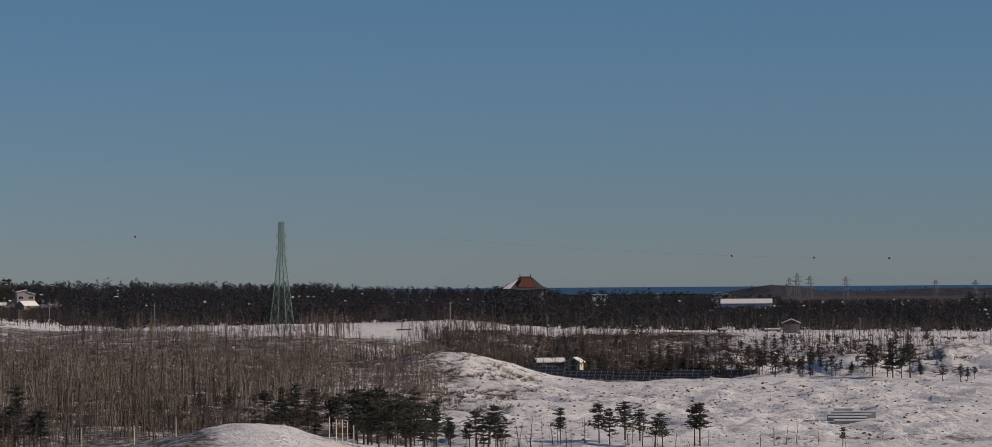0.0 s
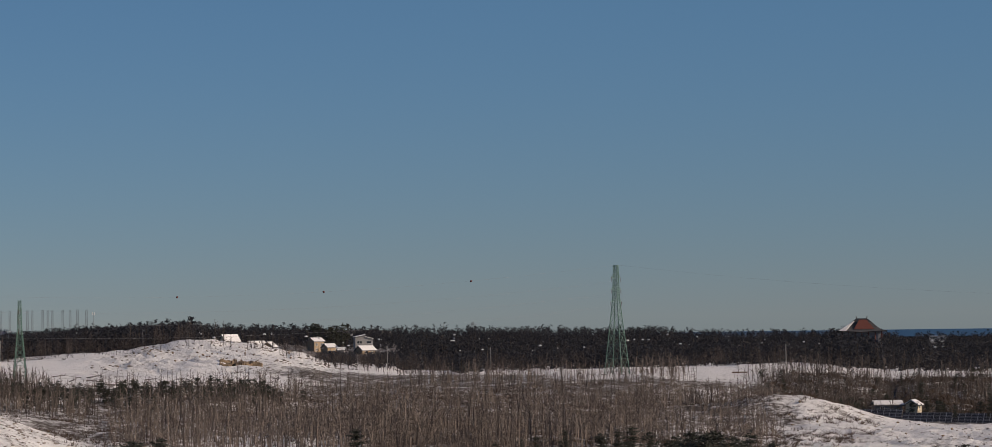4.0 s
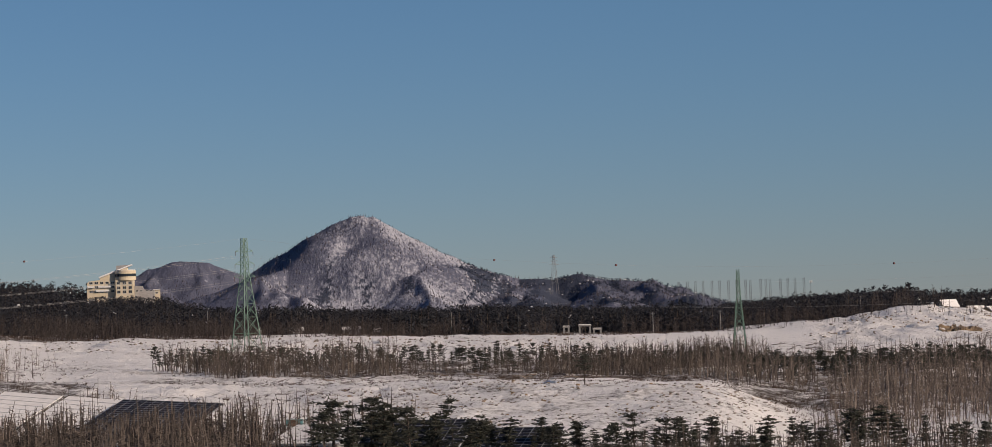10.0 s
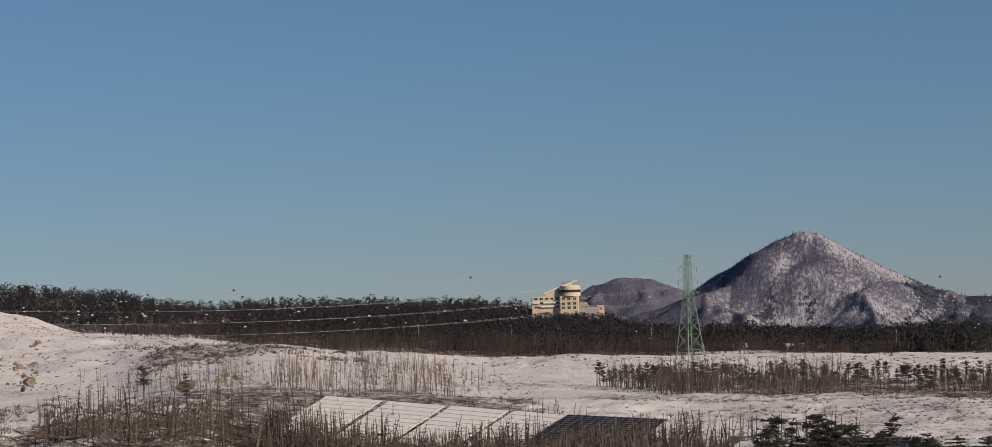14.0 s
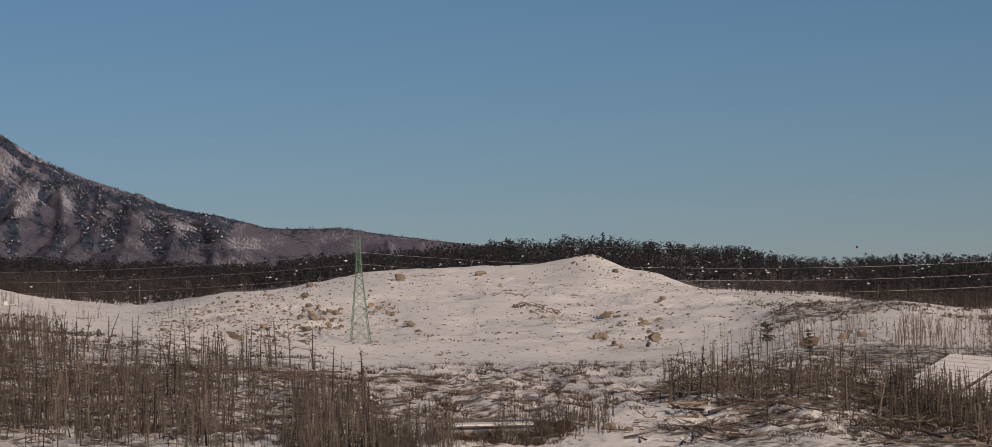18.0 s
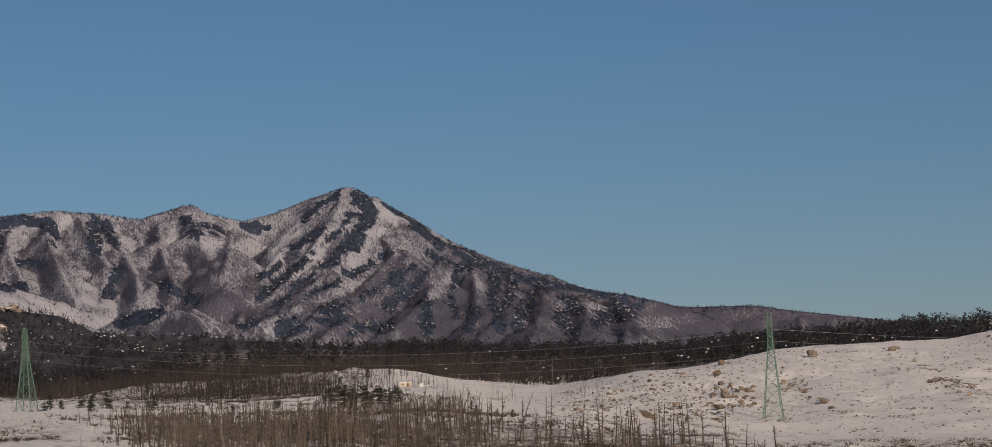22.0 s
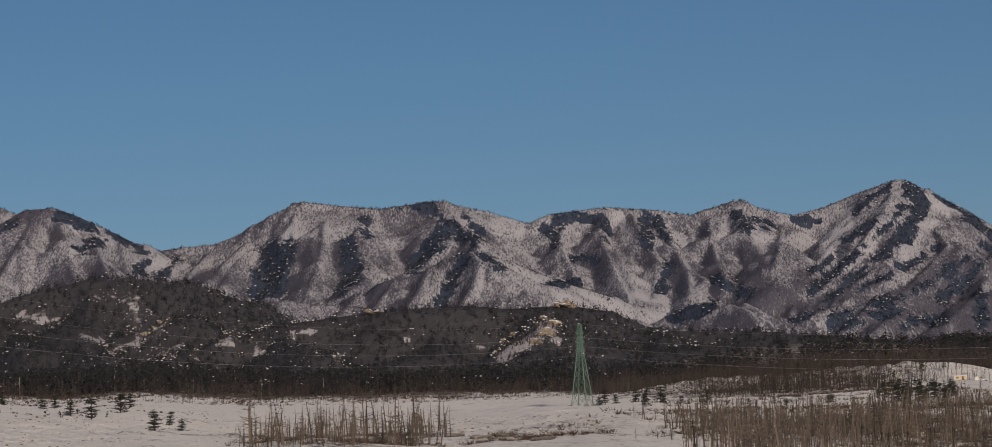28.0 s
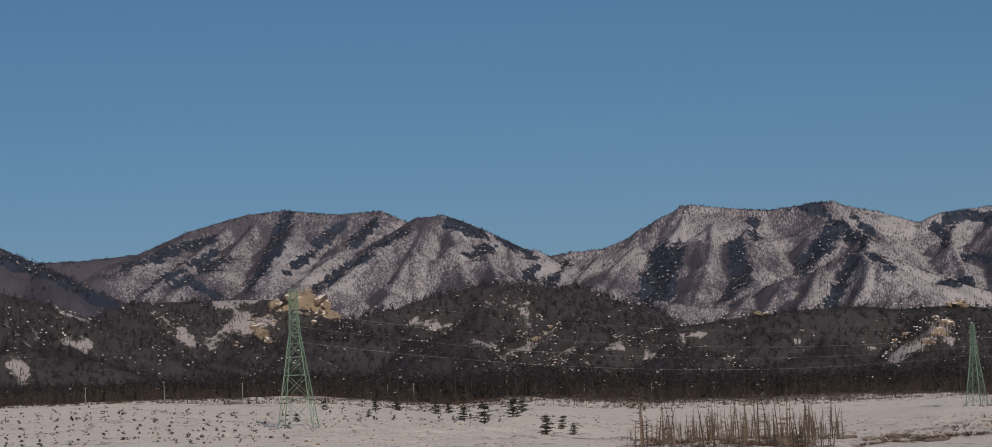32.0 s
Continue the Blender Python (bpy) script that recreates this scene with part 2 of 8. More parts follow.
# far pine belt: some blue haze is put into the needle colour
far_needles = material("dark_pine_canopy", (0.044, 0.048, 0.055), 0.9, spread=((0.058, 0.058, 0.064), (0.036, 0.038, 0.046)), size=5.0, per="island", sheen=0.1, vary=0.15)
twigs = material("brown_twigs", (0.080, 0.056, 0.043), 0.95, spread=((0.12, 0.09, 0.07),), size=3.0, per="island", sheen=0.1)
pale_twigs = material("grey_brown_twigs", (0.102, 0.086, 0.080), 0.95, spread=((0.066, 0.056, 0.054),), size=9.0, per="island", sheen=0.1)
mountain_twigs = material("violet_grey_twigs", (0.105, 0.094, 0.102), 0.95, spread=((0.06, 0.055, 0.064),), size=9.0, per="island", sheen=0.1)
# mountain pines: the blue of haze and shade is put into their colour
slope_needles = material("haze_blue_pine_slope", (0.040, 0.053, 0.084), 0.85, spread=((0.052, 0.066, 0.098),), size=5.0, per="island", sheen=0.15)
# frozen soil, also the colour put in for shadowed specks on rough snow
earth_and_shadow_specks = material("earth_and_shadow_specks", (0.17, 0.14, 0.115), 0.95, spread=((0.10, 0.08, 0.065), (0.3, 0.27, 0.24)), size=1.2, per="island")
snow_clump = material("lying_snow", (0.82, 0.82, 0.84), 0.7, spread=((0.7, 0.7, 0.73),), size=0.7, bump=0.3)
pylon_paint = material("green_pylon_paint", (0.12, 0.22, 0.175), 0.55, 0.0, spread=((0.17, 0.26, 0.21), (0.09, 0.165, 0.13)), size=1.5)
steel = material("galvanised_steel", (0.19, 0.205, 0.22), 0.6, 0.5, spread=((0.14, 0.15, 0.165),), size=0.8)
cable_metal = material("weathered_aluminium_cable", (0.5, 0.5, 0.5), 0.5, 0.7, spread=((0.35, 0.35, 0.36),), size=3.0)
granite = material("tan_granite", (0.20, 0.156, 0.116), 0.9, spread=((0.09, 0.074, 0.060), (0.26, 0.21, 0.16)), bump=0.9, size=1.3, per="object")
cliff = material("tan_granite_cliff", (0.23, 0.19, 0.145), 0.9, spread=((0.12, 0.10, 0.082), (0.29, 0.25, 0.20)), bump=0.9, size=9.0, stretch=(1, 1, 0.5))


def lay_snow(m, level, size):
    """Snow on the faces that look up."""
    nt, n = m.node_tree, m.node_tree.nodes
    b = n["Principled BSDF"]
    was = b.inputs["Base Color"].links[0].from_socket
    sep, no, add, ramp, mix = (n.new("ShaderNode" + k) for k in ("SeparateXYZ", "TexNoise", "Math", "MapRange", "Mix"))
    tex = n.new("ShaderNodeTexCoord")
    nt.links.new(n.new("ShaderNodeNewGeometry").outputs["Normal"], sep.inputs[0])
    nt.links.new(tex.outputs["Object"], no.inputs["Vector"])
    no.inputs["Scale"].default_value, no.inputs["Detail"].default_value = 1 / size, 6
    nt.links.new(sep.outputs["Z"], add.inputs[0])
    nt.links.new(no.outputs[0], add.inputs[1])
    ramp.inputs[1].default_value, ramp.inputs[2].default_value = level, level + 0.08
    nt.links.new(add.outputs[0], ramp.inputs[0])
    mix.data_type = "RGBA"
    nt.links.new(ramp.outputs[0], mix.inputs[0])
    nt.links.new(was, mix.inputs[6])
    mix.inputs[7].default_value = (0.78, 0.78, 0.8, 1)
    nt.links.new(mix.outputs[2], b.inputs["Base Color"])


def let_light_through(m, share):
    """Thin needles and twigs pass a share of the light on."""
    nt, n = m.node_tree, m.node_tree.nodes
    b, out = n["Principled BSDF"], n["Material Output"]
    thin, mix = n.new("ShaderNodeBsdfTranslucent"), n.new("ShaderNodeMixShader")
    nt.links.new(b.inputs["Base Color"].links[0].from_socket, thin.inputs["Color"])
    mix.inputs[0].default_value = share
    nt.links.new(b.outputs[0], mix.inputs[1])
    nt.links.new(thin.outputs[0], mix.inputs[2])
    nt.links.new(mix.outputs[0], out.inputs["Surface"])


for m in (needles, hill_needles, far_needles, slope_needles, twigs, pale_twigs):
    let_light_through(m, 0.4)
lay_snow(granite, 1.50, 0.8)
lay_snow(cliff, 1.30, 7.0)
sea_water = material("winter_sea", (0.012, 0.035, 0.075), 0.35, spread=((0.02, 0.05, 0.10),), bump=0.5, size=18.0, stretch=(1, 0.3, 1))

# ---- the lie of the land ----
# Cross-sections of the ground: degrees to the left, then pairs of distance and height in metres
SECTIONS = [(-60, 400, 22.0, 900, 16.0, 2000, 13.0, 3000, 10.0)]
SECTIONS += [
    (-8.69, 480, 11.5, 700, 12.9, 790, 10.8, 900, 18.1, 980, 18.7, 1100, 16.5, 1600, 14.7, 3000, 11.5, 3400, 11.0, 5000, 3.0),
    (-5.07, 470, 12.1, 700, 13.3, 790, 10.9, 870, 15.4, 980, 19.2, 1100, 17.3, 1600, 15.2, 3000, 12.6, 3400, 11.0, 5000, 3.0),
    (-1.41, 470, 12.2, 600, 13.0, 720, 12.8, 800, 10.5, 900, 14.8, 1000, 19.5, 1100, 18.2, 1600, 17.5, 3000, 15.2, 3400, 11.0, 5000, 3.0),
    (1.04, 470, 12.3, 600, 13.2, 700, 14.7, 760, 17.0, 810, 13.1, 880, 14.7, 1000, 22.0, 1080, 21.2, 1600, 19.7, 3000, 18.0, 3400, 11.0, 5000, 3.0),
]
SECTIONS += [
    (4.10, 450, 13.8, 570, 14.8, 680, 15.7, 820, 17.7, 1000, 21.5, 1080, 20.5, 1500, 21.6, 3000, 22.3, 3400, 11.0, 5000, 3.0),
    (8.34, 460, 13.6, 570, 15.3, 680, 16.2, 820, 18.3, 1000, 20.3, 1100, 19.7, 1500, 22.5, 3000, 24.0, 3400, 11.0, 5000, 3.0),
    (8.48, 480, 14.2, 580, 15.4, 680, 15.7, 850, 18.0, 1050, 20.6, 1150, 21.2, 1300, 22.9, 2500, 23.1),
    (9.6, 480, 14.2, 580, 15.4, 680, 16.1, 850, 18.4, 1000, 21.8, 1150, 23.0, 1250, 22.4, 2500, 24.6),
]
SECTIONS += [
    (10.44, 480, 14.2, 580, 15.4, 680, 16.4, 850, 18.8, 950, 22.4, 1000, 23.4, 1150, 28.4, 1250, 26.0, 2500, 25.7),
    (11.2, 480, 14.2, 580, 15.4, 680, 16.7, 850, 19.3, 950, 22.9, 1000, 24.0, 1150, 31.9, 1250, 27.0, 2500, 26.8),
]
SECTIONS += [
    (12.15, 480, 14.2, 580, 15.4, 680, 17.0, 850, 19.6, 950, 23.2, 1000, 24.1, 1150, 33.7, 1250, 31.3, 2500, 27.9),
    (14.11, 480, 14.2, 580, 15.4, 690, 17.4, 880, 20.7, 1000, 24.2, 1100, 28.8, 1250, 27.8, 2500, 27.8),
    (16.61, 400, 14.5, 450, 16.6, 520, 20.3, 580, 22.5, 640, 20.7, 720, 21.2, 900, 21.2, 1020, 26.6, 1200, 25.2, 2500, 19.9),
    (20.90, 410, 15.6, 450, 16.8, 520, 20.6, 600, 23.2, 680, 21.6, 740, 22.7, 900, 24.1, 1020, 28.1, 1200, 27.0, 2500, 26.7),
]
SECTIONS += [
    (25.15, 420, 17.4, 500, 18.6, 560, 21.2, 640, 23.2, 700, 23.1, 860, 25.0, 1020, 29.2, 1200, 29.3, 2500, 33.6),
    (28.32, 420, 16.9, 500, 18.0, 545, 22.0, 640, 24.4, 820, 26.3, 1000, 30.1, 1080, 30.7, 1200, 31.2, 2000, 52.0, 2600, 50.0),
    (31.37, 410, 17.6, 450, 18.8, 505, 19.8, 545, 24.4, 560, 26.1, 680, 26.7, 760, 29.2, 850, 31.5, 1000, 33.8, 1200, 34.4, 2000, 57.0, 2600, 55.0),
    (33.40, 410, 18.4, 450, 20.0, 505, 21.4, 545, 25.4, 560, 26.6, 700, 28.4, 820, 32.0, 930, 36.6, 1020, 37.4, 1200, 37.0, 2000, 58.5, 2600, 57.0),
]
SECTIONS += [
    (34.99, 410, 18.7, 440, 21.5, 520, 26.2, 640, 28.2, 740, 28.8, 860, 31.5, 970, 37.6, 1070, 41.0, 1200, 40.4, 2000, 59.0, 2600, 57.0),
    (36.68, 410, 18.8, 460, 22.6, 520, 26.8, 750, 24.5, 900, 30.9, 1100, 43.6, 1200, 43.2, 1500, 47.2, 2000, 69.0, 2600, 67.0),
    (38.14, 410, 18.9, 470, 22.8, 550, 27.2, 780, 24.5, 980, 35.1, 1170, 52.8, 1280, 49.9, 1600, 52.4, 2000, 74.5, 2600, 72.5),
]
SECTIONS += [
    (39.11, 410, 19.0, 550, 27.5, 800, 24.5, 1000, 35.5, 1200, 60.2, 1300, 56.3, 1600, 53.3, 2000, 76.0, 2600, 74.0),
    (40.33, 410, 19.2, 550, 27.8, 800, 25.0, 1000, 36.2, 1200, 56.4, 1300, 54.5, 1600, 54.4, 2000, 77.0, 2600, 75.0),
    (42.78, 410, 19.7, 550, 28.6, 800, 25.3, 980, 33.4, 1180, 55.3, 1300, 53.5, 1600, 56.6, 2000, 71.0, 2600, 69.0),
    (45.84, 410, 20.6, 550, 29.5, 760, 28.1, 950, 35.3, 1150, 47.7, 1280, 47.3, 1600, 52.5, 2000, 64.0, 2600, 62.0),
]
SECTIONS += [
    (47.91, 410, 21.2, 550, 30.2, 750, 32.4, 900, 34.7, 1150, 40.5, 1350, 44.9, 1700, 51.6, 2000, 66.0, 2600, 64.0),
    (50.82, 410, 22.0, 550, 31.0, 800, 36.4, 1050, 42.0, 1300, 48.8, 1500, 52.4, 2000, 73.0, 2600, 71.0),
    (53.51, 520, 32.5, 800, 36.3, 1100, 42.4, 1300, 47.3, 1600, 55.1, 2000, 78.0, 2600, 76.0),
    (57.89, 520, 34.3, 700, 36.1, 1000, 41.2, 1300, 45.2, 1500, 49.2, 2200, 69.7),
]
SECTIONS += [
    (60.60, 560, 33.6, 750, 35.6, 1050, 40.9, 1400, 48.4, 1700, 55.3, 2000, 62.3),
    (63.65, 560, 34.8, 750, 35.5, 1050, 41.4, 1400, 49.4, 1700, 58.0, 2000, 66.3),
    (66.93, 600, 36.6, 750, 38.3, 850, 43.4, 1050, 45.6, 1300, 50.9, 1800, 68.5),
    (67.88, 600, 36.1, 800, 42.2, 1200, 48.0, 1500, 56.0, 1900, 70.2),
    (71.20, 600, 38.7, 720, 40.9, 800, 43.7, 1000, 49.4, 1250, 55.2, 1800, 72.8),
    (74.83, 620, 40.5, 720, 44.5, 850, 49.8, 1000, 54.7, 1100, 55.0, 1800, 70.3),
]
SECTIONS += [(100, 600, 38.0, 1200, 55.0, 2200, 80.0, 3500, 100.0)]
FOOT = 24.0                              # height of the ground under the eye
TURNS = np.array([s[0] for s in SECTIONS])


def section_heights(r):
    """Heights of every section at the distances r."""
    rows = []
    for s in SECTIONS:
        d, z = np.array((0.0,) + s[1::2]), np.array((FOOT,) + s[2::2])
        fine = np.arange(0, 5200, 10.0)
        prof = np.interp(fine, d, z)
        k = np.exp(-0.5 * (np.arange(-6, 7) / 2.2) ** 2)
        prof = np.convolve(np.pad(prof, 6, mode="edge"), k / k.sum(), "valid")
        rows.append(np.interp(r, fine, prof))
    return np.array(rows)


TABLE_R = np.arange(0, 5201, 10.0)
TABLE = section_heights(TABLE_R)
# near mounds and banks: direction, distance, half width across, half depth, height, in metres
MOUNDS = [(4.9, 440, 13, 20, 4.2), (0.6, 742, 22, 16, 4.8), (-7.4, 560, 13, 16, 1.2), (-4.8, 530, 16, 16, 1.3), (19.0, 565, 22, 22, 1.2),
          (57.0, 640, 26, 30, 1.5), (35.5, 640, 30, 20, 1.0), (52.8, 1250, 42, 36, 5.0), (55.3, 1225, 34, 30, 4.0), (50.9, 1240, 26, 28, 3.5)]


# rough, tumbled ground: direction, half width in degrees, distance, half depth, height of the lumps
RUBBLE = [(18.0, 4.6, 530, 75, 0.5), (40.0, 2.6, 520, 75, 1.8), (34.5, 4.0, 470, 60, 1.6), (45.5, 6.0, 480, 80, 1.0), (24.0, 9.0, 960, 70, 1.5), (25.0, 5.0, 610, 50, 1.0), (12.0, 2.6, 1060, 110, 2.2),
          (45.5, 2.4, 960, 150, 1.6), (-4.0, 7.0, 870, 90, 2.2), (-4.0, 6.5, 600, 130, 1.2), (62.0, 12.0, 760, 160, 1.0), (53.5, 2.5, 1280, 110, 2.5), (1.5, 2.0, 690, 60, 1.4), (39.5, 4.5, 1000, 170, 0.8)]


def rolling(x, y):
    return (fbm(x / 60, y / 60, 3, 3) - 0.5) * 1.8 + (fbm(x / 15, y / 15, 3, 8) - 0.5) * 1.6 + (fbm(x / 5, y / 5, 3, 5) - 0.5) * 1.0


def land(x, y):
    """Height of the ground."""
    x, y = np.asarray(x, float), np.asarray(y, float)
    turn, r = polar(x, y)
    f = np.interp(turn, TURNS, np.arange(len(TURNS)))
    i = np.clip(f.astype(int), 0, len(TURNS) - 2)
    u = f - i
    g = np.clip(r / 10.0, 0, len(TABLE_R) - 1.001)
    j = g.astype(int)
    v = g - j
    top = TABLE[i, j] * (1 - v) + TABLE[i, j + 1] * v
    low = TABLE[i + 1, j] * (1 - v) + TABLE[i + 1, j + 1] * v
    u = u * u * (3 - 2 * u)
    z = top * (1 - u) + low * u
    for t, d, across, deep, high in MOUNDS:
        s = (np.radians(turn - t)) * d / across
        z = z + high * np.exp(-s * s - ((r - d) / deep) ** 2)
    lumps = 1.4 - 3.2 * np.abs(fbm(x / 9, y / 9, 3, 17) - 0.5) + (fbm(x / 4, y / 4, 2, 19) - 0.5)
    amount = 0.0
    for t, w, d, deep, high in RUBBLE:
        q = np.maximum(np.abs(turn - t) / w, np.abs(r - d) / deep)
        amount = np.maximum(amount, high * (1 - smooth(0.6, 1.1, q)))
    folds = (fbm(x / 42 + 0.4 * y / 42, y / 70, 3, 23) - 0.5) * 6.0 * (1 - smooth(0.5, 1.0, np.maximum(np.abs(turn - 41.0) / 7.0, np.abs(r - 960) / 160)))
    # gullies in the bank of the dug valley
    gully = 1 - np.abs(2 * fbm(x / 34, y / 80, 3, 29) - 1)
    folds = folds - gully ** 3 * 4.6 * (1 - smooth(0.55, 1.0, np.maximum(np.abs(turn + 4.6) / 6.6, np.abs(r - 885) / 85)))
    return z + rolling(x, y) * smooth(250, 420, r) + (lumps - 1.0) * amount + folds


# where litter, brush and fallen stems show through the snow: direction, half width in degrees, distance, half depth, strength
LITTER = [
    (5.8, 4.2, 740, 280, 0.46), (12.0, 4.0, 730, 140, 0.42), (-6.5, 2.4, 815, 26, 0.34), (2.9, 2.0, 640, 150, 0.40), (21.0, 6.0, 775, 100, 0.44),
    (31.5, 3.6, 560, 120, 0.42), (39.0, 5.0, 620, 110, 0.31), (47.5, 4.5, 610, 110, 0.40), (53.0, 2.6, 640, 110, 0.36), (62.6, 2.4, 600, 120, 0.36),
    (1.5, 2.0, 900, 90, 0.34), (-2.0, 2.4, 838, 60, 0.50), (-1.1, 2.7, 925, 62, 0.47), (-6.2, 2.6, 900, 46, 0.36), (-4.6, 4.4, 580, 100, 0.275), (8.2, 2.6, 450, 36, 0.44), (30.0, 4.2, 1130, 80, 0.46), (34.0, 1.6, 960, 60, 0.4), (54.0, 3.0, 1250, 120, 0.38), (53.7, 2.2, 1160, 120, 0.40), (60, 9.0, 1560, 170, 0.45), (48.5, 4.0, 480, 100, 0.36),
    (34.6, 3.9, 470, 85, 0.38), (40.0, 2.4, 520, 80, 0.34), (41.5, 3.0, 470, 70, 0.30), (43.6, 1.0, 430, 40, 0.42), (58.6, 1.9, 600, 45, 0.33),
]
LITTER += [
    (14.0, 6.5, 435, 35, 0.42), (29.0, 5.0, 440, 45, 0.40), (18.0, 4.4, 530, 70, 0.31), (24.0, 9.0, 955, 50, 0.26), (12.0, 2.5, 1060, 100, 0.27),
]

BARE_SNOW = 0.225


def litter(x, y):
    turn, r = polar(x, y)
    edge = (fbm(np.asarray(x) / 70, np.asarray(y) / 70, 3, 21) - 0.5) * 1.4
    total = np.full(np.shape(turn), BARE_SNOW) + (fbm(np.asarray(x) / 25, np.asarray(y) / 25, 3, 44) - 0.5) * 0.35
    for t, w, d, deep, high in LITTER:
        q = np.maximum(np.abs(turn - t) / w, np.abs(r - d) / deep) + edge
        total = np.maximum(total, BARE_SNOW + (high - BARE_SNOW) * (1 - smooth(0.75, 1.15, q)))
    leafless = 0.4 * smooth(46.2, 47.5, turn) * (1 - smooth(53.5, 55.5, turn)) * (1 - smooth(1600, 1800, r))
    wood = (1 - leafless) * smooth(1120, 1240, r - 190 * smooth(54, 59, turn) - 110 * smooth(33, 36, turn) * (1 - smooth(45, 47, turn)) + (fbm(turn * 2, r / 300, 2, 4) - 0.5) * 120)
    return np.maximum(np.maximum(total, wood * 0.5), smooth(1900, 2400, r) * 0.85)


def pine_patch(x, y):
    """How closed the pine wood is on the far mountains: long patches that run down the slopes, more of them to the north."""
    turn, r = polar(x, y)
    more = np.interp(turn, (14, 20.5, 21.5, 25, 27, 40, 44, 48, 51, 52.2, 56, 62, 66, 70, 74, 77), (0.05, 0.03, -0.3, -0.3, -0.25, 0.0, 0.05, 0.07, 0.04, -0.04, -0.06, -0.08, -0.09, -0.09, -0.04, 0.08))
    skew = turn + (r - 4200) * 0.0016
    return (fbm(skew * 2.4, r / 120, 4, 61) - 0.5) * 1.5 + 0.38 + more + (fbm(x / 26, y / 26, 3, 62) - 0.5) * 0.25


def polar_sheet(name, turns, rs, height, mats, mark=None):
    t, r = np.meshgrid(turns, rs, indexing="ij")
    x, y = at(t, r)
    z = height(x, y)
    n, m = t.shape
    k = np.arange(n * m).reshape(n, m)
    faces = np.stack([k[:-1, :-1], k[:-1, 1:], k[1:, 1:], k[1:, :-1]], -1).reshape(-1, 4)
    me = mesh_of(name, np.stack([x, y, z], -1).reshape(-1, 3), faces, mats, None, True)
    if mark is not None:
        if name in ("mountain_range", "cone_mountain"):
            a = me.attributes.new("pine", "FLOAT", "POINT")
            # on the range the bands paint shaded faces as well as pine wood
            wood = 0.12 + 0.6 * banded(x, y, z) if name == "mountain_range" else pine_patch(x, y)
            a.data.foreach_set("value", np.asarray(wood, np.float32).ravel())
        a = me.attributes.new("litter", "FLOAT", "POINT")
        a.data.foreach_set("value", np.asarray(mark(x, y, z), np.float32).ravel())
    return me


turns = np.concatenate([np.arange(-180, -14, 4.0), np.arange(-14, 82, 0.12), np.arange(82, 180, 4.0), [180.0]])
rs = np.concatenate([[0.001, 40, 100, 170, 240, 300, 350], np.arange(390, 700, 3.0), np.arange(700, 1300, 4.5), np.geomspace(1300, 4990, 60)])
ground = new("ground", polar_sheet("ground", turns, rs, land, [snow_ground], lambda x, y, z: litter(x, y)))
tagged(ground, "rolling open land under patchy winter snow", "ground", kind="structure")

SEA = 13.2
t, r = np.meshgrid(np.arange(-60, 9.1, 0.5), np.geomspace(3450, 4990, 30), indexing="ij")
x, y = at(t, r)
k = np.arange(t.size).reshape(t.shape)
water = new("water", mesh_of("water", np.stack([x, y, np.full(t.shape, SEA)], -1).reshape(-1, 3),
                             np.stack([k[:-1, :-1], k[:-1, 1:], k[1:, 1:], k[1:, :-1]], -1).reshape(-1, 4), [sea_water]))
tagged(water, "dark blue winter sea at the horizon", "sea", kind="structure")


# ---- hills and mountains: crests and spurs, falling away at a steady slope ----
def crest(r, *points):
    """A crest line r metres off: pairs of direction and height angle, both in degrees."""
    out = []
    for a, e in zip(points[::2], points[1::2]):
        x, y = at(a, r)
        out.append((x, y, EYE.z + r * math.tan(radians(e)) + r * 0.0005))
    return out


def spurs(line, step, run, drop, lean, seed, first=0):
    """Side ridges that come down from a crest towards the eye; lean is metres to the left on the way."""
    rng = np.random.default_rng(seed)
    pts = np.array(line)
    d = np.concatenate([[0], np.cumsum(np.hypot(*np.diff(pts[:, :2], axis=0).T))])
    out, s = [], first + step * 0.5
    while s < d[-1]:
        p = np.array([np.interp(s, d, pts[:, k]) for k in range(3)])
        go = -p[:2] / np.hypot(*p[:2])
        side = np.array([go[1], -go[0]])
        way = [p - np.array([0, 0, 4.0])]
        length, off = run * rng.uniform(0.7, 1.25), lean * rng.uniform(0.5, 1.4) + rng.normal(0, 35)
        for q in (0.25, 0.5, 0.75, 1.0):
            xy = p[:2] + go * length * q + side * off * q + rng.normal(0, 10, 2)
            way.append(np.array([*xy, p[2] - (p[2] - drop) * (q ** 0.86) - 4 + rng.normal(0, 4)]))
        out.append([tuple(w) for w in way])
        s += step * rng.uniform(0.65, 1.4)
    return out


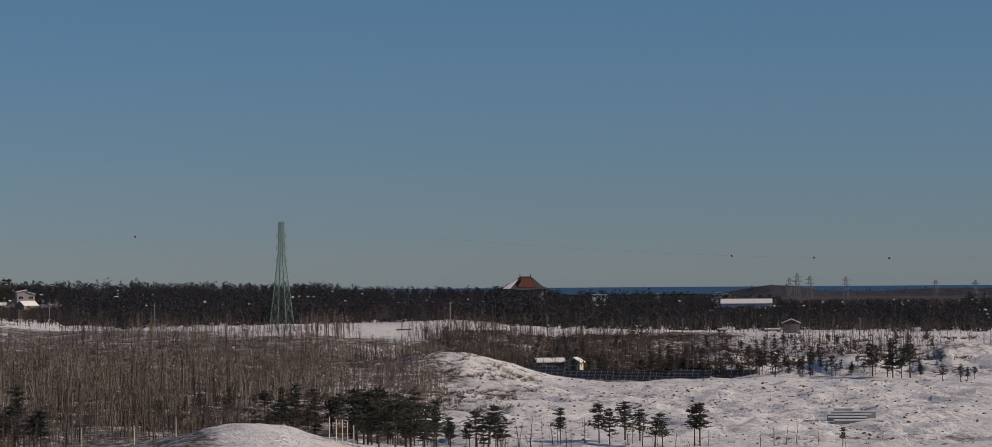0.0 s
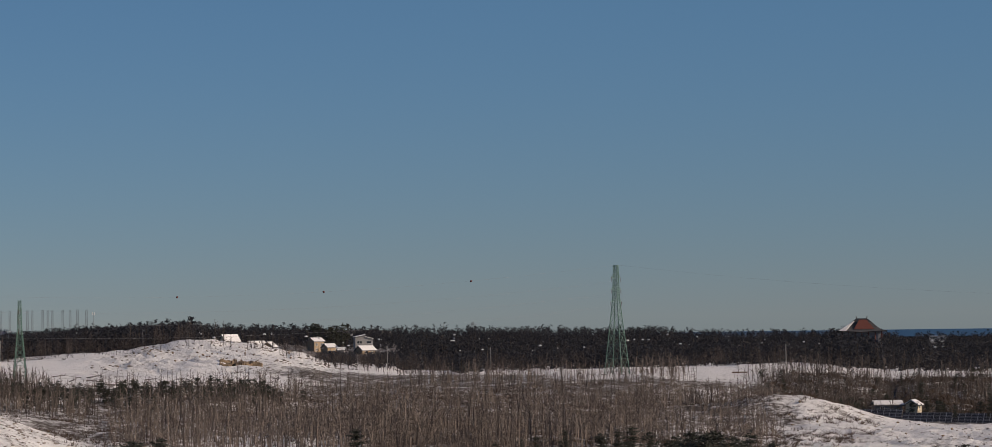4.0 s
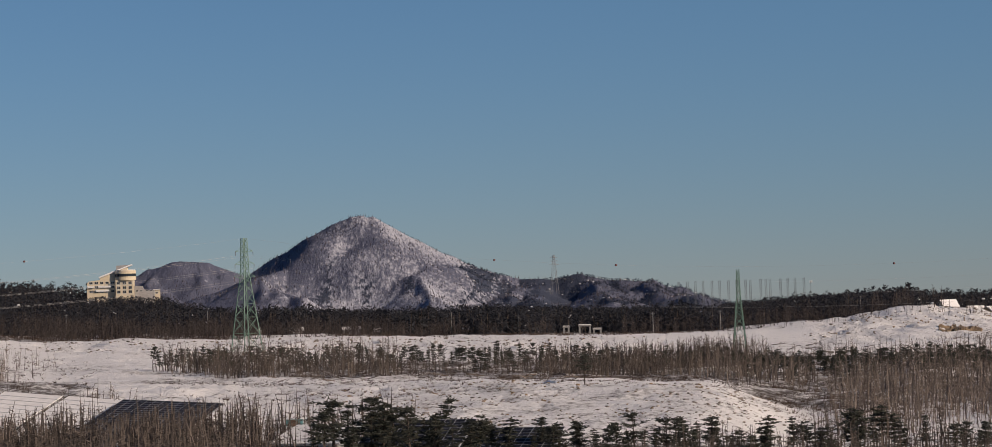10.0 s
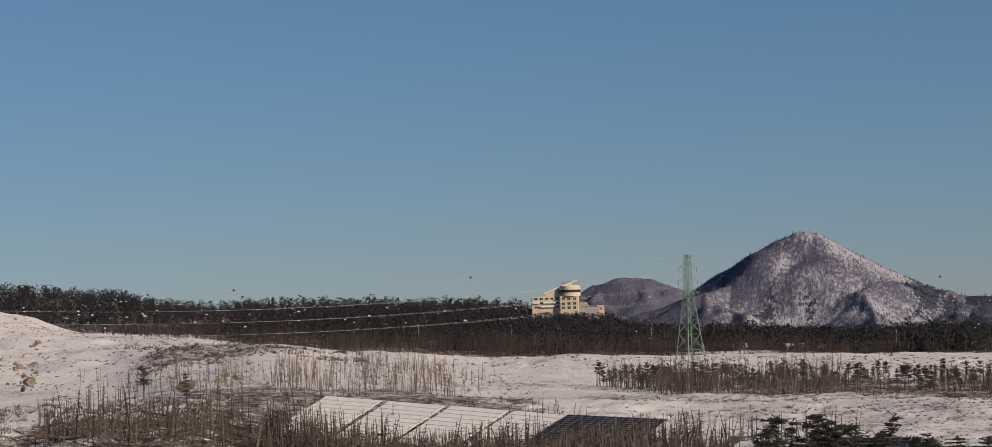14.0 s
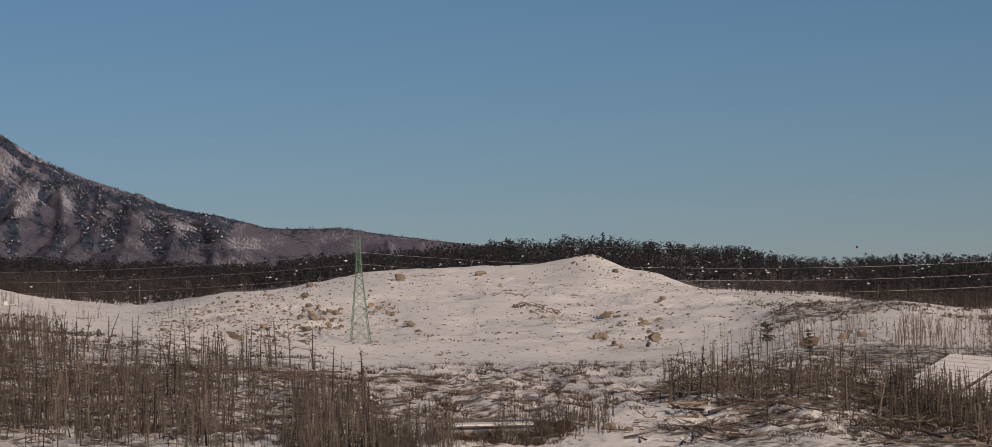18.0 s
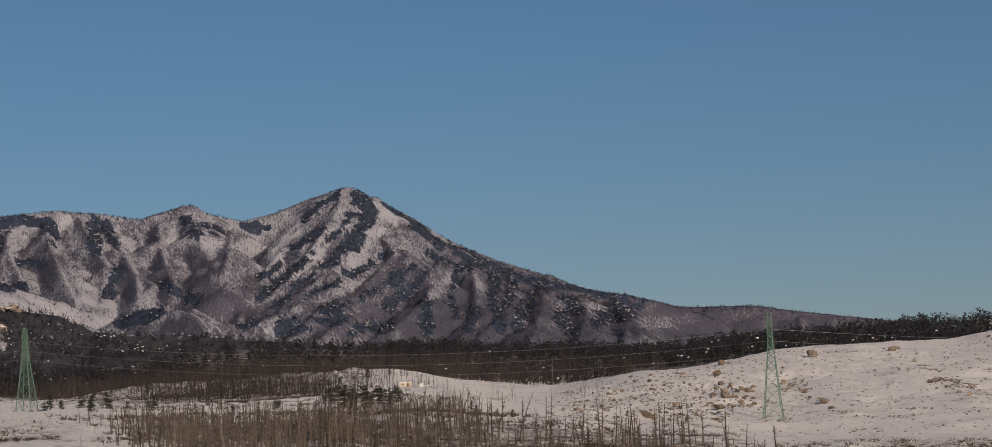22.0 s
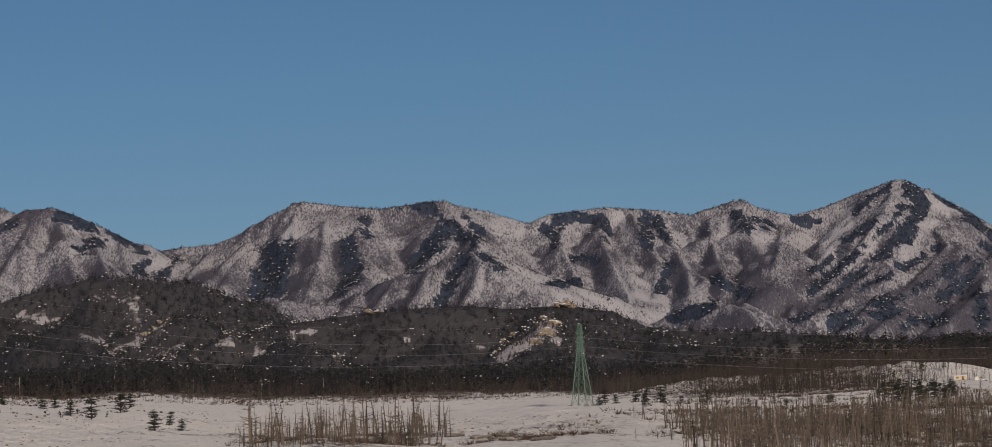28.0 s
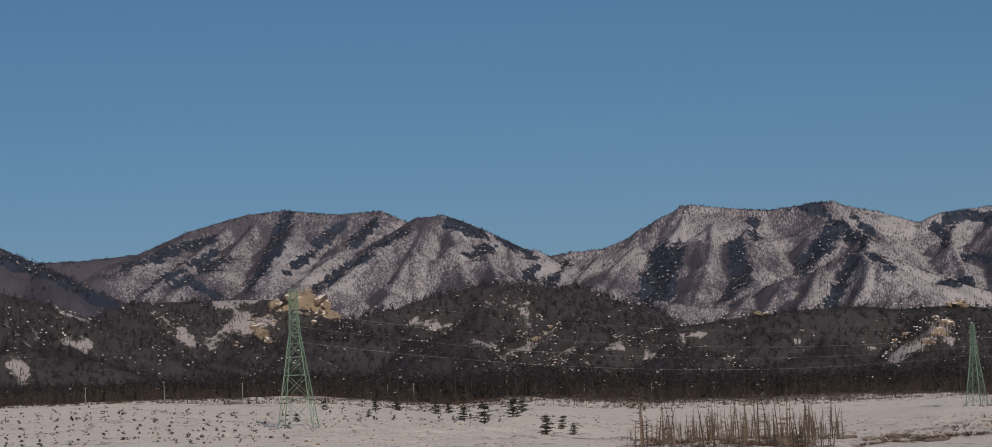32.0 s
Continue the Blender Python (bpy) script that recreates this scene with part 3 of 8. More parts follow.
def relief(lines, slope, base, rough, seed, grain=45.0):
    """Height as the highest of all ridges, each falling off sideways."""
    segs = np.array([(*a, *b) for ln in lines for a, b in zip(ln[:-1], ln[1:])])

    def height(x, y):
        shape = np.shape(x)
        px, py = np.ravel(x), np.ravel(y)
        wx = px + (fbm(px / 90, py / 90, 3, seed) - 0.5) * 70
        wy = py + (fbm(px / 90, py / 90, 3, seed + 9) - 0.5) * 70
        best, off = np.full(px.size, -1e3), np.full(px.size, 1e4)
        for x0, y0, z0, x1, y1, z1 in segs:
            dx, dy = x1 - x0, y1 - y0
            u = np.clip(((px - x0) * dx + (py - y0) * dy) / (dx * dx + dy * dy + 1e-9), 0, 1)
            near = np.hypot(px - x0 - u * dx, py - y0 - u * dy)
            warped = np.hypot(wx - x0 - u * dx, wy - y0 - u * dy)
            d = np.minimum(warped, near * 1.6)
            off = np.minimum(off, near)
            d = np.hypot(d, 5.0) - 5.0
            best = np.maximum(best, z0 + u * (z1 - z0) - slope * d * (1 + d / 1400))
        low = land(px, py) + base
        z = np.logaddexp(best / 7.0, low / 7.0) * 7.0
        amount = smooth(0, 30, z - low) * smooth(0, 45, off)
        ridges = 1 - np.abs(2 * fbm(px / (grain * 2), py / (grain * 2), 3, seed + 5) - 1) ** 0.7
        z = z + amount * ((fbm(px / grain, py / grain, 4, seed + 3) - 0.5) * rough - (1 - ridges) * rough * 0.9)
        return z.reshape(shape)

    return height


RANGE = 4560
main_crest = crest(RANGE, 66.6, 2.9, 66.1, 3.28, 65.2, 3.36, 64.9, 3.38, 64.3, 3.6, 63.8, 3.91, 63.2, 4.15, 62.5, 4.05, 61.7, 3.96, 60.6, 4.07, 59.7, 3.85,
                   58.8, 3.56, 58.3, 3.73, 57.3, 3.82, 56.3, 3.72, 55.7, 3.6, 54.8, 3.85, 54.2, 3.63, 53.7, 3.51, 53.1, 3.64, 52.4, 3.9, 51.7, 4.1,
                   51.2, 3.9, 50.4, 3.46, 49.7, 3.0, 48.8, 2.59, 47.9, 2.28, 47.1, 1.96, 46.2, 1.8, 45.6, 1.65, 44.6, 1.3)
west_crest = crest(4700, 78.5, 3.4, 77.2, 3.48, 75.8, 3.57, 74.9, 3.58, 73.9, 3.66, 72.9, 4.07, 71.8, 4.34, 71.0, 4.4, 70.0, 4.26, 69.2, 4.32, 68.7, 4.09, 67.8, 3.5)
fore_crest = crest(4480, 69.7, 3.5, 68.66, 4.07, 68.48, 4.15, 67.98, 4.17, 67.62, 4.05, 67.26, 3.88, 66.78, 3.64, 66.42, 3.44, 66.18, 3.23, 65.8, 2.9, 65.3, 2.5)
low_crest = crest(4000, 63.0, 1.9, 62.2, 2.2, 61.2, 2.62, 60.5, 2.9, 59.95, 3.08, 59.3, 2.88, 58.3, 2.45, 57.3, 2.1)
edge_crest = crest(3500, 79.5, 4.6, 78.0, 4.3, 76.5, 3.89, 75.93, 3.62, 75.22, 3.29, 74.4, 2.75, 73.8, 2.24, 73.1, 1.9)
tail_crest = crest(4700, 47.5, 1.6, 46.2, 1.62, 44.9, 1.54, 43.9, 1.53, 43.0, 1.38, 42.0, 1.24, 41.2, 1.13, 40.3, 0.98, 38.5, 0.7)
range_lines = [main_crest, west_crest, fore_crest, low_crest, edge_crest, tail_crest]


def side_ridge(top_r, foot_r, *points):
    """A spur that comes down from a crest towards the eye."""
    way = []
    for k, (a, e) in enumerate(zip(points[::2], points[1::2])):
        r = top_r + (foot_r - top_r) * (k / (len(points) / 2 - 1)) ** 0.9
        x, y = at(a, r)
        way.append((float(x), float(y), EYE.z + r * math.tan(radians(e)) - (5.0 if k == 0 else 0.0)))
    range_lines.append(way)


# side ridges coming down from the crests: distance at the top and at the foot, then pairs of direction and height angle
side_ridge(4560, 4080, 63.31, 4.12, 63.42, 3.45, 63.47, 3.03, 63.71, 2.49, 63.95, 1.95)
side_ridge(4560, 4150, 64.19, 3.56, 64.69, 3.07, 65.18, 2.61)
side_ridge(4560, 4000, 61.89, 3.94, 62.24, 3.47, 62.02, 2.97, 62.10, 2.61, 62.67, 2.21)
side_ridge(4560, 4200, 60.40, 4.02, 60.39, 3.64, 60.55, 3.26, 60.86, 2.87, 61.18, 2.72)
side_ridge(4560, 4280, 60.40, 4.02, 60.02, 3.48, 59.78, 3.23)
side_ridge(4560, 4120, 60.06, 3.94, 59.47, 3.36, 58.88, 2.85, 58.16, 2.33, 57.21, 1.78)
side_ridge(4560, 4100, 62.73, 4.07, 62.81, 3.49, 62.95, 2.89, 63.15, 2.41)
side_ridge(4560, 4000, 58.11, 3.73, 58.23, 3.19, 57.97, 2.57, 57.57, 1.94, 57.09, 1.55)
side_ridge(4560, 4050, 57.49, 3.78, 57.39, 3.16, 57.17, 2.60, 56.89, 2.03)
side_ridge(4560, 4000, 56.85, 3.82, 56.59, 3.25, 56.33, 2.75, 56.43, 2.14, 56.60, 1.65)
side_ridge(4560, 4050, 56.39, 3.68, 56.05, 3.10, 55.80, 2.60, 55.70, 2.10)
side_ridge(4560, 3950, 55.76, 3.57, 55.62, 2.96, 55.28, 2.39, 54.75, 1.94, 54.39, 1.56)
side_ridge(4560, 4000, 54.84, 3.86, 54.62, 3.35, 54.34, 2.78, 53.99, 2.28, 53.65, 1.83)
side_ridge(4560, 4100, 55.28, 3.74, 55.30, 3.19, 55.20, 2.70, 55.04, 2.32)
side_ridge(4560, 4100, 53.94, 3.51, 53.96, 3.01, 54.10, 2.65)
side_ridge(4560, 3950, 52.20, 3.87, 52.72, 3.26, 53.22, 2.67, 53.57, 2.20, 53.84, 1.66)
side_ridge(4560, 3920, 51.73, 4.08, 51.95, 3.53, 52.56, 2.76, 53.20, 2.09, 53.66, 1.59)
side_ridge(4560, 3900, 51.52, 4.00, 51.38, 3.08, 51.99, 2.58, 52.71, 2.10, 53.42, 1.45)
side_ridge(4560, 3880, 51.04, 3.76, 51.04, 3.18, 50.76, 2.84, 51.40, 2.18, 52.24, 1.83, 52.81, 1.30)
side_ridge(4560, 3850, 50.33, 3.27, 50.57, 2.67, 51.09, 2.05, 51.75, 1.68, 52.26, 1.24)
side_ridge(4560, 3850, 49.74, 2.94, 50.01, 2.52, 50.19, 1.92, 50.98, 1.28)
side_ridge(4560, 3850, 49.38, 2.77, 49.25, 2.30, 49.23, 1.69, 49.59, 1.12)
side_ridge(4560, 3850, 48.55, 2.41, 48.58, 1.96, 48.72, 1.61, 49.23, 1.10)
side_ridge(4560, 3850, 47.96, 2.24, 47.92, 1.75, 48.20, 1.09)
side_ridge(4560, 3850, 47.31, 2.01, 47.09, 1.59, 47.24, 1.01)
side_ridge(4560, 3850, 46.59, 1.87, 46.26, 1.43, 46.40, 0.95)
side_ridge(4000, 3760, 59.94, 3.15, 59.76, 2.89, 59.90, 2.46, 60.28, 1.99)
side_ridge(4000, 3780, 59.43, 2.92, 59.26, 2.50, 59.21, 2.07)
side_ridge(4000, 3800, 60.77, 2.91, 60.91, 2.50, 61.22, 2.09)
side_ridge(4000, 3850, 61.38, 2.74, 61.64, 2.35, 61.96, 2.00)
side_ridge(4000, 3850, 62.12, 2.44, 62.37, 2.14, 62.68, 1.90)
side_ridge(3950, 3800, 62.91, 2.22, 63.63, 2.31, 63.88, 2.01)
side_ridge(3900, 3750, 55.73, 1.98, 54.99, 1.89, 54.63, 1.75, 54.40, 1.44)
side_ridge(3900, 3750, 54.63, 1.69, 54.15, 1.61, 53.91, 1.35)
side_ridge(3850, 3720, 57.21, 1.80, 56.84, 1.66, 56.61, 1.47)
side_ridge(4700, 4350, 73.01, 4.06, 73.86, 3.60, 74.56, 3.22)
side_ridge(4700, 4300, 72.09, 4.28, 72.85, 3.62, 73.51, 3.16, 73.88, 2.92)
side_ridge(4700, 4250, 71.54, 4.35, 72.15, 3.65, 72.86, 3.19, 73.55, 2.79)
side_ridge(4700, 4200, 70.80, 4.37, 71.00, 3.91, 71.39, 3.37, 71.82, 2.84)
side_ridge(4700, 4250, 70.01, 4.22, 70.65, 3.59, 71.16, 3.14, 71.48, 2.71)
side_ridge(4700, 4250, 69.21, 4.31, 69.70, 3.79, 70.42, 3.33, 71.05, 2.87)
side_ridge(4700, 4350, 74.12, 3.65, 74.74, 3.27)
side_ridge(4480, 4150, 68.48, 4.17, 69.18, 3.67, 69.81, 3.21, 70.44, 2.82)
side_ridge(4480, 4050, 67.92, 4.19, 67.74, 3.58, 67.65, 2.96, 67.55, 2.47)
side_ridge(4480, 4050, 68.29, 4.17, 68.63, 3.50, 69.03, 2.90, 69.29, 2.43)
side_ridge(4480, 4100, 67.26, 3.89, 67.14, 3.31, 66.94, 2.81)
side_ridge(4480, 4150, 66.72, 3.66, 66.65, 3.16, 66.64, 2.73)
side_ridge(4560, 4200, 65.50, 3.34, 65.77, 2.97, 66.07, 2.52)
side_ridge(4560, 4200, 64.95, 3.37, 65.31, 2.95, 65.70, 2.53)
side_ridge(4560, 4150, 64.33, 3.48, 64.54, 3.00, 64.87, 2.52)
side_ridge(3500, 3250, 75.81, 3.70, 75.70, 3.31, 75.41, 2.93)
side_ridge(3500, 3250, 75.10, 3.31, 74.75, 2.96, 74.40, 2.59)
range_lines += spurs(edge_crest, 120, 420, 90, 60, 8) + spurs(tail_crest, 130, 300, 70, 60, 9)
range_height = relief(range_lines, 0.60, -2.0, 8.0, 31, 34.0)
hill_crest = crest(2450, 71.5, 1.9, 70.2, 2.2, 69.0, 2.43, 68.3, 2.62, 67.5, 2.78, 66.6, 2.81, 65.5, 2.68, 64.8, 2.44, 64.0, 2.11, 63.5, 1.87)
knoll_crest = crest(2250, 64.5, 1.6, 63.5, 1.8, 62.3, 1.92, 61.2, 2.0, 60.0, 2.02, 59.3, 1.93, 58.1, 1.95, 57.4, 1.82, 56.6, 1.48, 55.9, 1.36, 54.4, 1.28, 52.0, 1.0, 50.0, 0.95)
dome_crest = crest(2900, 76.0, 2.1, 75.4, 2.3, 74.77, 2.46, 74.27, 2.7, 73.55, 2.76, 72.57, 2.75, 71.7, 2.72, 71.1, 2.72, 70.6, 2.62, 70.15, 2.38, 69.8, 2.24, 69.3, 2.0)
flank_crest = crest(2300, 79.0, 3.9, 77.7, 3.5, 76.55, 3.04, 75.84, 2.83, 75.0, 2.49, 74.17, 2.15, 73.2, 1.68, 71.8, 1.4)
hill_lines = [hill_crest, knoll_crest, dome_crest, flank_crest]
hill_lines += spurs(hill_crest, 75, 330, 62, 40, 13) + spurs(knoll_crest, 80, 260, 60, 20, 14) + spurs(dome_crest, 70, 260, 80, 20, 15) + spurs(flank_crest, 90, 260, 65, 0, 16)
hill_height = relief(hill_lines, 0.5, -1.5, 7.0, 57)
cone_crest = crest(3900, 26.6, 0.1, 25.7, 0.36, 25.0, 0.64, 24.5, 0.9, 23.9, 1.27, 23.4, 1.6, 23.05, 1.74, 22.75, 1.71, 22.4, 1.53, 21.8, 1.14, 21.3, 0.88, 20.6, 0.6, 19.9, 0.43,
                   19.2, 0.37, 18.75, 0.47, 18.1, 0.33, 17.5, 0.31, 16.9, 0.16, 16.4, 0.0, 15.8, -0.2)
pale_crest = crest(4300, 28.4, 0.1, 27.8, 0.35, 27.3, 0.6, 26.9, 0.83, 26.4, 0.96, 25.9, 0.92, 25.3, 0.69, 24.9, 0.51, 24.3, 0.19)
cone_lines = [cone_crest, pale_crest] + spurs(cone_crest, 45, 280, 40, -10, 23) + spurs(pale_crest, 60, 200, 45, 0, 24)
cone_height = relief(cone_lines, 0.50, -2.0, 4.5, 77, 30.0)
south_crest = crest(2900, 14.8, -0.3, 13.9, -0.12, 13.35, -0.07, 12.85, -0.06, 12.4, -0.16, 11.6, -0.4)
coast_crest = crest(3300, -3.8, -0.6, -4.5, -0.5, -4.96, -0.37, -5.3, -0.32, -5.8, -0.35, -6.3, -0.48, -7.5, -0.48, -8.1, -0.43, -9.5, -0.42, -12, -0.5)
coast_height = relief([south_crest, coast_crest], 0.35, -2.0, 3.0, 91)


# open glades of snow, rock and leafless trees on the pine hills: half width, then direction and height angle of both ends
GLADES = [(0.22, 66.65, 2.45, 66.46, 2.07), (0.13, 67.23, 2.48, 66.84, 2.43), (0.13, 68.63, 2.17, 68.02, 2.07), (0.09, 66.88, 1.43, 66.26, 1.71), (0.09, 66.26, 1.71, 65.90, 1.90), (0.09, 66.06, 1.27, 65.63, 1.57), (0.07, 64.94, 1.52, 64.59, 1.59), (0.09, 64.18, 1.57, 63.90, 1.68), (0.07, 65.32, 1.24, 65.02, 1.37), (0.05, 62.39, 1.29, 62.62, 1.11), (0.04, 61.26, 1.43, 60.95, 1.60), (0.15, 59.40, 1.03, 59.07, 1.26), (0.16, 59.07, 1.26, 58.53, 1.60), (0.13, 58.53, 1.60, 58.31, 1.34), (0.09, 59.84, 1.29, 59.57, 1.34)]
GLADES += [(0.07, 59.52, 1.86, 59.23, 1.74), (0.12, 73.56, 2.55, 73.42, 2.36), (0.13, 73.14, 2.23, 72.98, 1.92), (0.13, 72.55, 1.90, 71.92, 2.42), (0.06, 72.46, 2.69, 71.66, 2.75), (0.15, 76.33, 1.73, 76.17, 1.53), (0.10, 76.54, 3.29, 76.07, 3.14), (0.10, 76.07, 3.14, 75.55, 2.86), (0.10, 75.55, 2.86, 74.98, 2.55), (0.05, 65.91, 1.23, 65.79, 1.28), (0.07, 64.44, 1.34, 64.07, 1.37), (0.06, 63.44, 1.66, 63.07, 1.67), (0.07, 67.54, 1.73, 67.00, 1.61), (0.06, 75.38, 2.08, 74.91, 1.96), (0.10, 71.87, 2.17, 71.38, 2.33)]


# sunlit open faces of the mountains, their light put into the cover as snow clear of trees: half width, then direction
# and height angle of both ends
SUNLIT_FACES = [(0.13, 52.56, 3.53, 52.95, 3.01), (0.13, 52.95, 3.01, 53.30, 2.68), (0.08, 51.82, 3.67, 52.07, 3.15), (0.08, 52.07, 3.15, 52.30, 2.95), (0.05, 52.15, 2.92, 52.78, 2.51), (0.05, 52.78, 2.51, 53.35, 2.09), (0.09, 51.03, 3.43, 51.26, 3.09), (0.09, 51.26, 3.09, 51.55, 2.71), (0.10, 51.09, 2.62, 51.57, 2.25), (0.10, 51.57, 2.25, 52.17, 1.98), (0.06, 52.69, 1.78, 53.31, 1.46), (0.14, 50.08, 1.97, 49.72, 2.27), (0.10, 49.29, 2.40, 49.17, 1.90), (0.10, 49.17, 1.90, 49.27, 1.39), (0.10, 48.47, 1.53, 47.80, 1.33)]
SUNLIT_FACES += [(0.09, 47.17, 1.70, 46.79, 1.53), (0.10, 45.97, 1.32, 45.11, 1.30), (0.10, 57.03, 3.64, 56.68, 2.67), (0.10, 56.68, 2.67, 56.36, 2.14), (0.05, 56.02, 3.23, 55.57, 2.74), (0.16, 54.77, 3.63, 55.06, 3.21), (0.10, 54.47, 2.57, 53.87, 2.28), (0.06, 55.50, 1.63, 55.00, 1.80), (0.08, 53.52, 1.92, 53.02, 2.14)]


def in_bands(bands, x, y, z, ragged):
    """1 inside bands given by direction and height angle, falling to 0 over ragged edges."""
    turn, r = polar(x, y)
    e = np.degrees(np.arctan2(np.asarray(z) - EYE.z, r))
    out = np.zeros(np.shape(turn))
    for half, a0, e0, a1, e1 in bands:
        da, de = a1 - a0, e1 - e0
        u = np.clip(((turn - a0) * da + (e - e0) * de) / (da * da + de * de), 0, 1)
        q = np.hypot(turn - a0 - u * da, e - e0 - u * de) + ragged
        out = np.maximum(out, 1 - smooth(half * 0.45, half * 1.2 + 0.06, q))
    return out


def glade(x, y, z):
    x, y = np.asarray(x, float), np.asarray(y, float)
    return in_bands(GLADES, x, y, z, (fbm(x / 20, y / 20, 3, 27) - 0.5) * 0.24)


# dark bands on the mountains, closed pine wood and shaded faces painted as such, along directions and height angles, in
# degrees
PINE_SHADE_BANDS = []


def pine_shade_band(half, *points):
    """A band of that half width from point to point."""
    ends = list(zip(points[::2], points[1::2]))
    PINE_SHADE_BANDS.extend((half, *p, *q) for p, q in zip(ends[:-1], ends[1:]))


pine_shade_band(0.29, 63.75, 3.22, 64.05, 2.50)
pine_shade_band(0.18, 63.51, 3.27, 63.73, 2.45)
pine_shade_band(0.21, 62.33, 3.29, 62.24, 2.71)
pine_shade_band(0.12, 62.24, 2.71, 62.55, 2.39)
pine_shade_band(0.21, 60.38, 3.55, 61.01, 2.94)
pine_shade_band(0.11, 60.14, 3.45, 59.90, 3.32)
pine_shade_band(0.16, 60.10, 2.90, 60.55, 2.19)
pine_shade_band(0.10, 59.73, 3.01, 59.35, 2.78)
pine_shade_band(0.12, 60.79, 3.98, 60.53, 3.80)
pine_shade_band(0.06, 61.28, 3.96, 60.85, 4.00)
pine_shade_band(0.09, 62.01, 3.80, 61.95, 3.48)
pine_shade_band(0.09, 60.04, 3.80, 59.69, 3.42)
pine_shade_band(0.12, 58.30, 3.59, 57.74, 3.69)
pine_shade_band(0.11, 57.47, 3.63, 57.24, 3.32)
pine_shade_band(0.09, 58.51, 3.51, 58.31, 3.17)
pine_shade_band(0.10, 56.56, 3.66, 56.53, 3.06)
pine_shade_band(0.07, 56.37, 3.58, 56.14, 3.18)
pine_shade_band(0.11, 56.11, 2.67, 56.33, 2.18)
pine_shade_band(0.09, 58.00, 2.82, 57.58, 2.85)
pine_shade_band(0.11, 58.41, 2.40, 57.91, 2.44)
pine_shade_band(0.12, 54.79, 3.64, 54.60, 3.35)
pine_shade_band(0.07, 54.41, 3.50, 54.16, 3.39)
pine_shade_band(0.13, 55.22, 2.33, 54.62, 2.06)
pine_shade_band(0.15, 56.04, 1.69, 55.36, 1.82)
pine_shade_band(0.06, 53.70, 3.45, 53.18, 3.40)
pine_shade_band(0.15, 51.44, 3.98, 51.24, 3.68, 51.30, 3.40)
pine_shade_band(0.12, 51.35, 3.40, 51.60, 3.04, 51.98, 2.75)
pine_shade_band(0.07, 52.04, 2.73, 52.35, 2.50, 52.73, 2.17, 53.18, 1.82)
pine_shade_band(0.07, 51.84, 4.02, 52.25, 3.74, 52.47, 3.56)
pine_shade_band(0.04, 52.14, 3.37, 52.64, 3.02, 53.02, 2.67, 53.36, 2.44)
pine_shade_band(0.05, 51.64, 3.54, 52.00, 3.18, 52.53, 2.75, 53.03, 2.35, 53.41, 2.07)
pine_shade_band(0.03, 50.93, 2.81, 51.56, 2.49, 52.18, 2.21, 52.68, 1.92, 53.24, 1.70)
pine_shade_band(0.07, 50.45, 2.54, 50.95, 2.22, 51.58, 1.90, 52.32, 1.76, 53.06, 1.55)
pine_shade_band(0.13, 50.19, 2.41, 50.59, 2.02, 50.91, 1.85)
pine_shade_band(0.08, 51.01, 3.92, 50.41, 3.43, 49.82, 2.97, 49.10, 2.58, 48.25, 2.23)
pine_shade_band(0.08, 48.25, 2.23, 47.28, 2.01, 46.31, 1.78)
pine_shade_band(0.06, 50.19, 2.78, 49.71, 2.61, 49.35, 2.50)
pine_shade_band(0.08, 49.53, 2.53, 49.70, 2.05, 49.61, 1.55)
pine_shade_band(0.13, 50.21, 1.80, 50.18, 1.33)
pine_shade_band(0.12, 48.84, 2.38, 48.91, 1.89, 48.76, 1.33)
pine_shade_band(0.10, 48.44, 2.24, 48.61, 1.82)
pine_shade_band(0.13, 48.21, 1.86, 48.47, 1.36)
pine_shade_band(0.11, 47.53, 1.84, 47.26, 1.58)
pine_shade_band(0.15, 47.65, 1.47, 47.46, 1.20)
pine_shade_band(0.17, 46.88, 1.40, 46.30, 1.54)
pine_shade_band(0.06, 51.71, 1.64, 52.45, 1.48, 53.07, 1.37)
pine_shade_band(0.12, 51.60, 1.39, 50.92, 1.42)
pine_shade_band(0.10, 46.07, 1.63, 46.44, 1.73)
pine_shade_band(0.06, 50.35, 3.49, 50.12, 3.14, 49.82, 2.89)
pine_shade_band(0.09, 49.26, 1.66, 49.40, 1.30)
pine_shade_band(0.05, 51.20, 2.11, 51.71, 1.76)
pine_shade_band(0.06, 53.43, 1.65, 53.80, 1.48)
pine_shade_band(0.18, 70.99, 4.25, 71.30, 3.62)
pine_shade_band(0.11, 71.30, 3.62, 71.78, 3.00)
pine_shade_band(0.11, 69.34, 4.12, 69.73, 3.72)
pine_shade_band(0.07, 68.71, 3.92, 69.49, 3.51, 70.50, 2.90)
pine_shade_band(0.06, 72.47, 3.95, 74.13, 3.46)
pine_shade_band(0.06, 72.36, 3.70, 73.78, 3.03)
pine_shade_band(0.05, 72.03, 3.60, 73.29, 3.06)
pine_shade_band(0.06, 70.21, 3.81, 71.09, 3.22)
pine_shade_band(0.06, 69.83, 4.20, 70.46, 3.75)
pine_shade_band(0.10, 67.87, 4.08, 67.26, 3.80)
pine_shade_band(0.10, 67.50, 3.42, 66.78, 3.61)
pine_shade_band(0.11, 66.19, 3.14, 66.45, 2.91)
pine_shade_band(0.07, 65.93, 2.86, 65.67, 3.12)
pine_shade_band(0.12, 76.76, 3.85, 75.46, 3.30, 74.40, 2.74)
pine_shade_band(0.10, 72.92, 3.19, 72.45, 2.81)
pine_shade_band(0.07, 67.26, 3.85, 66.18, 3.29)


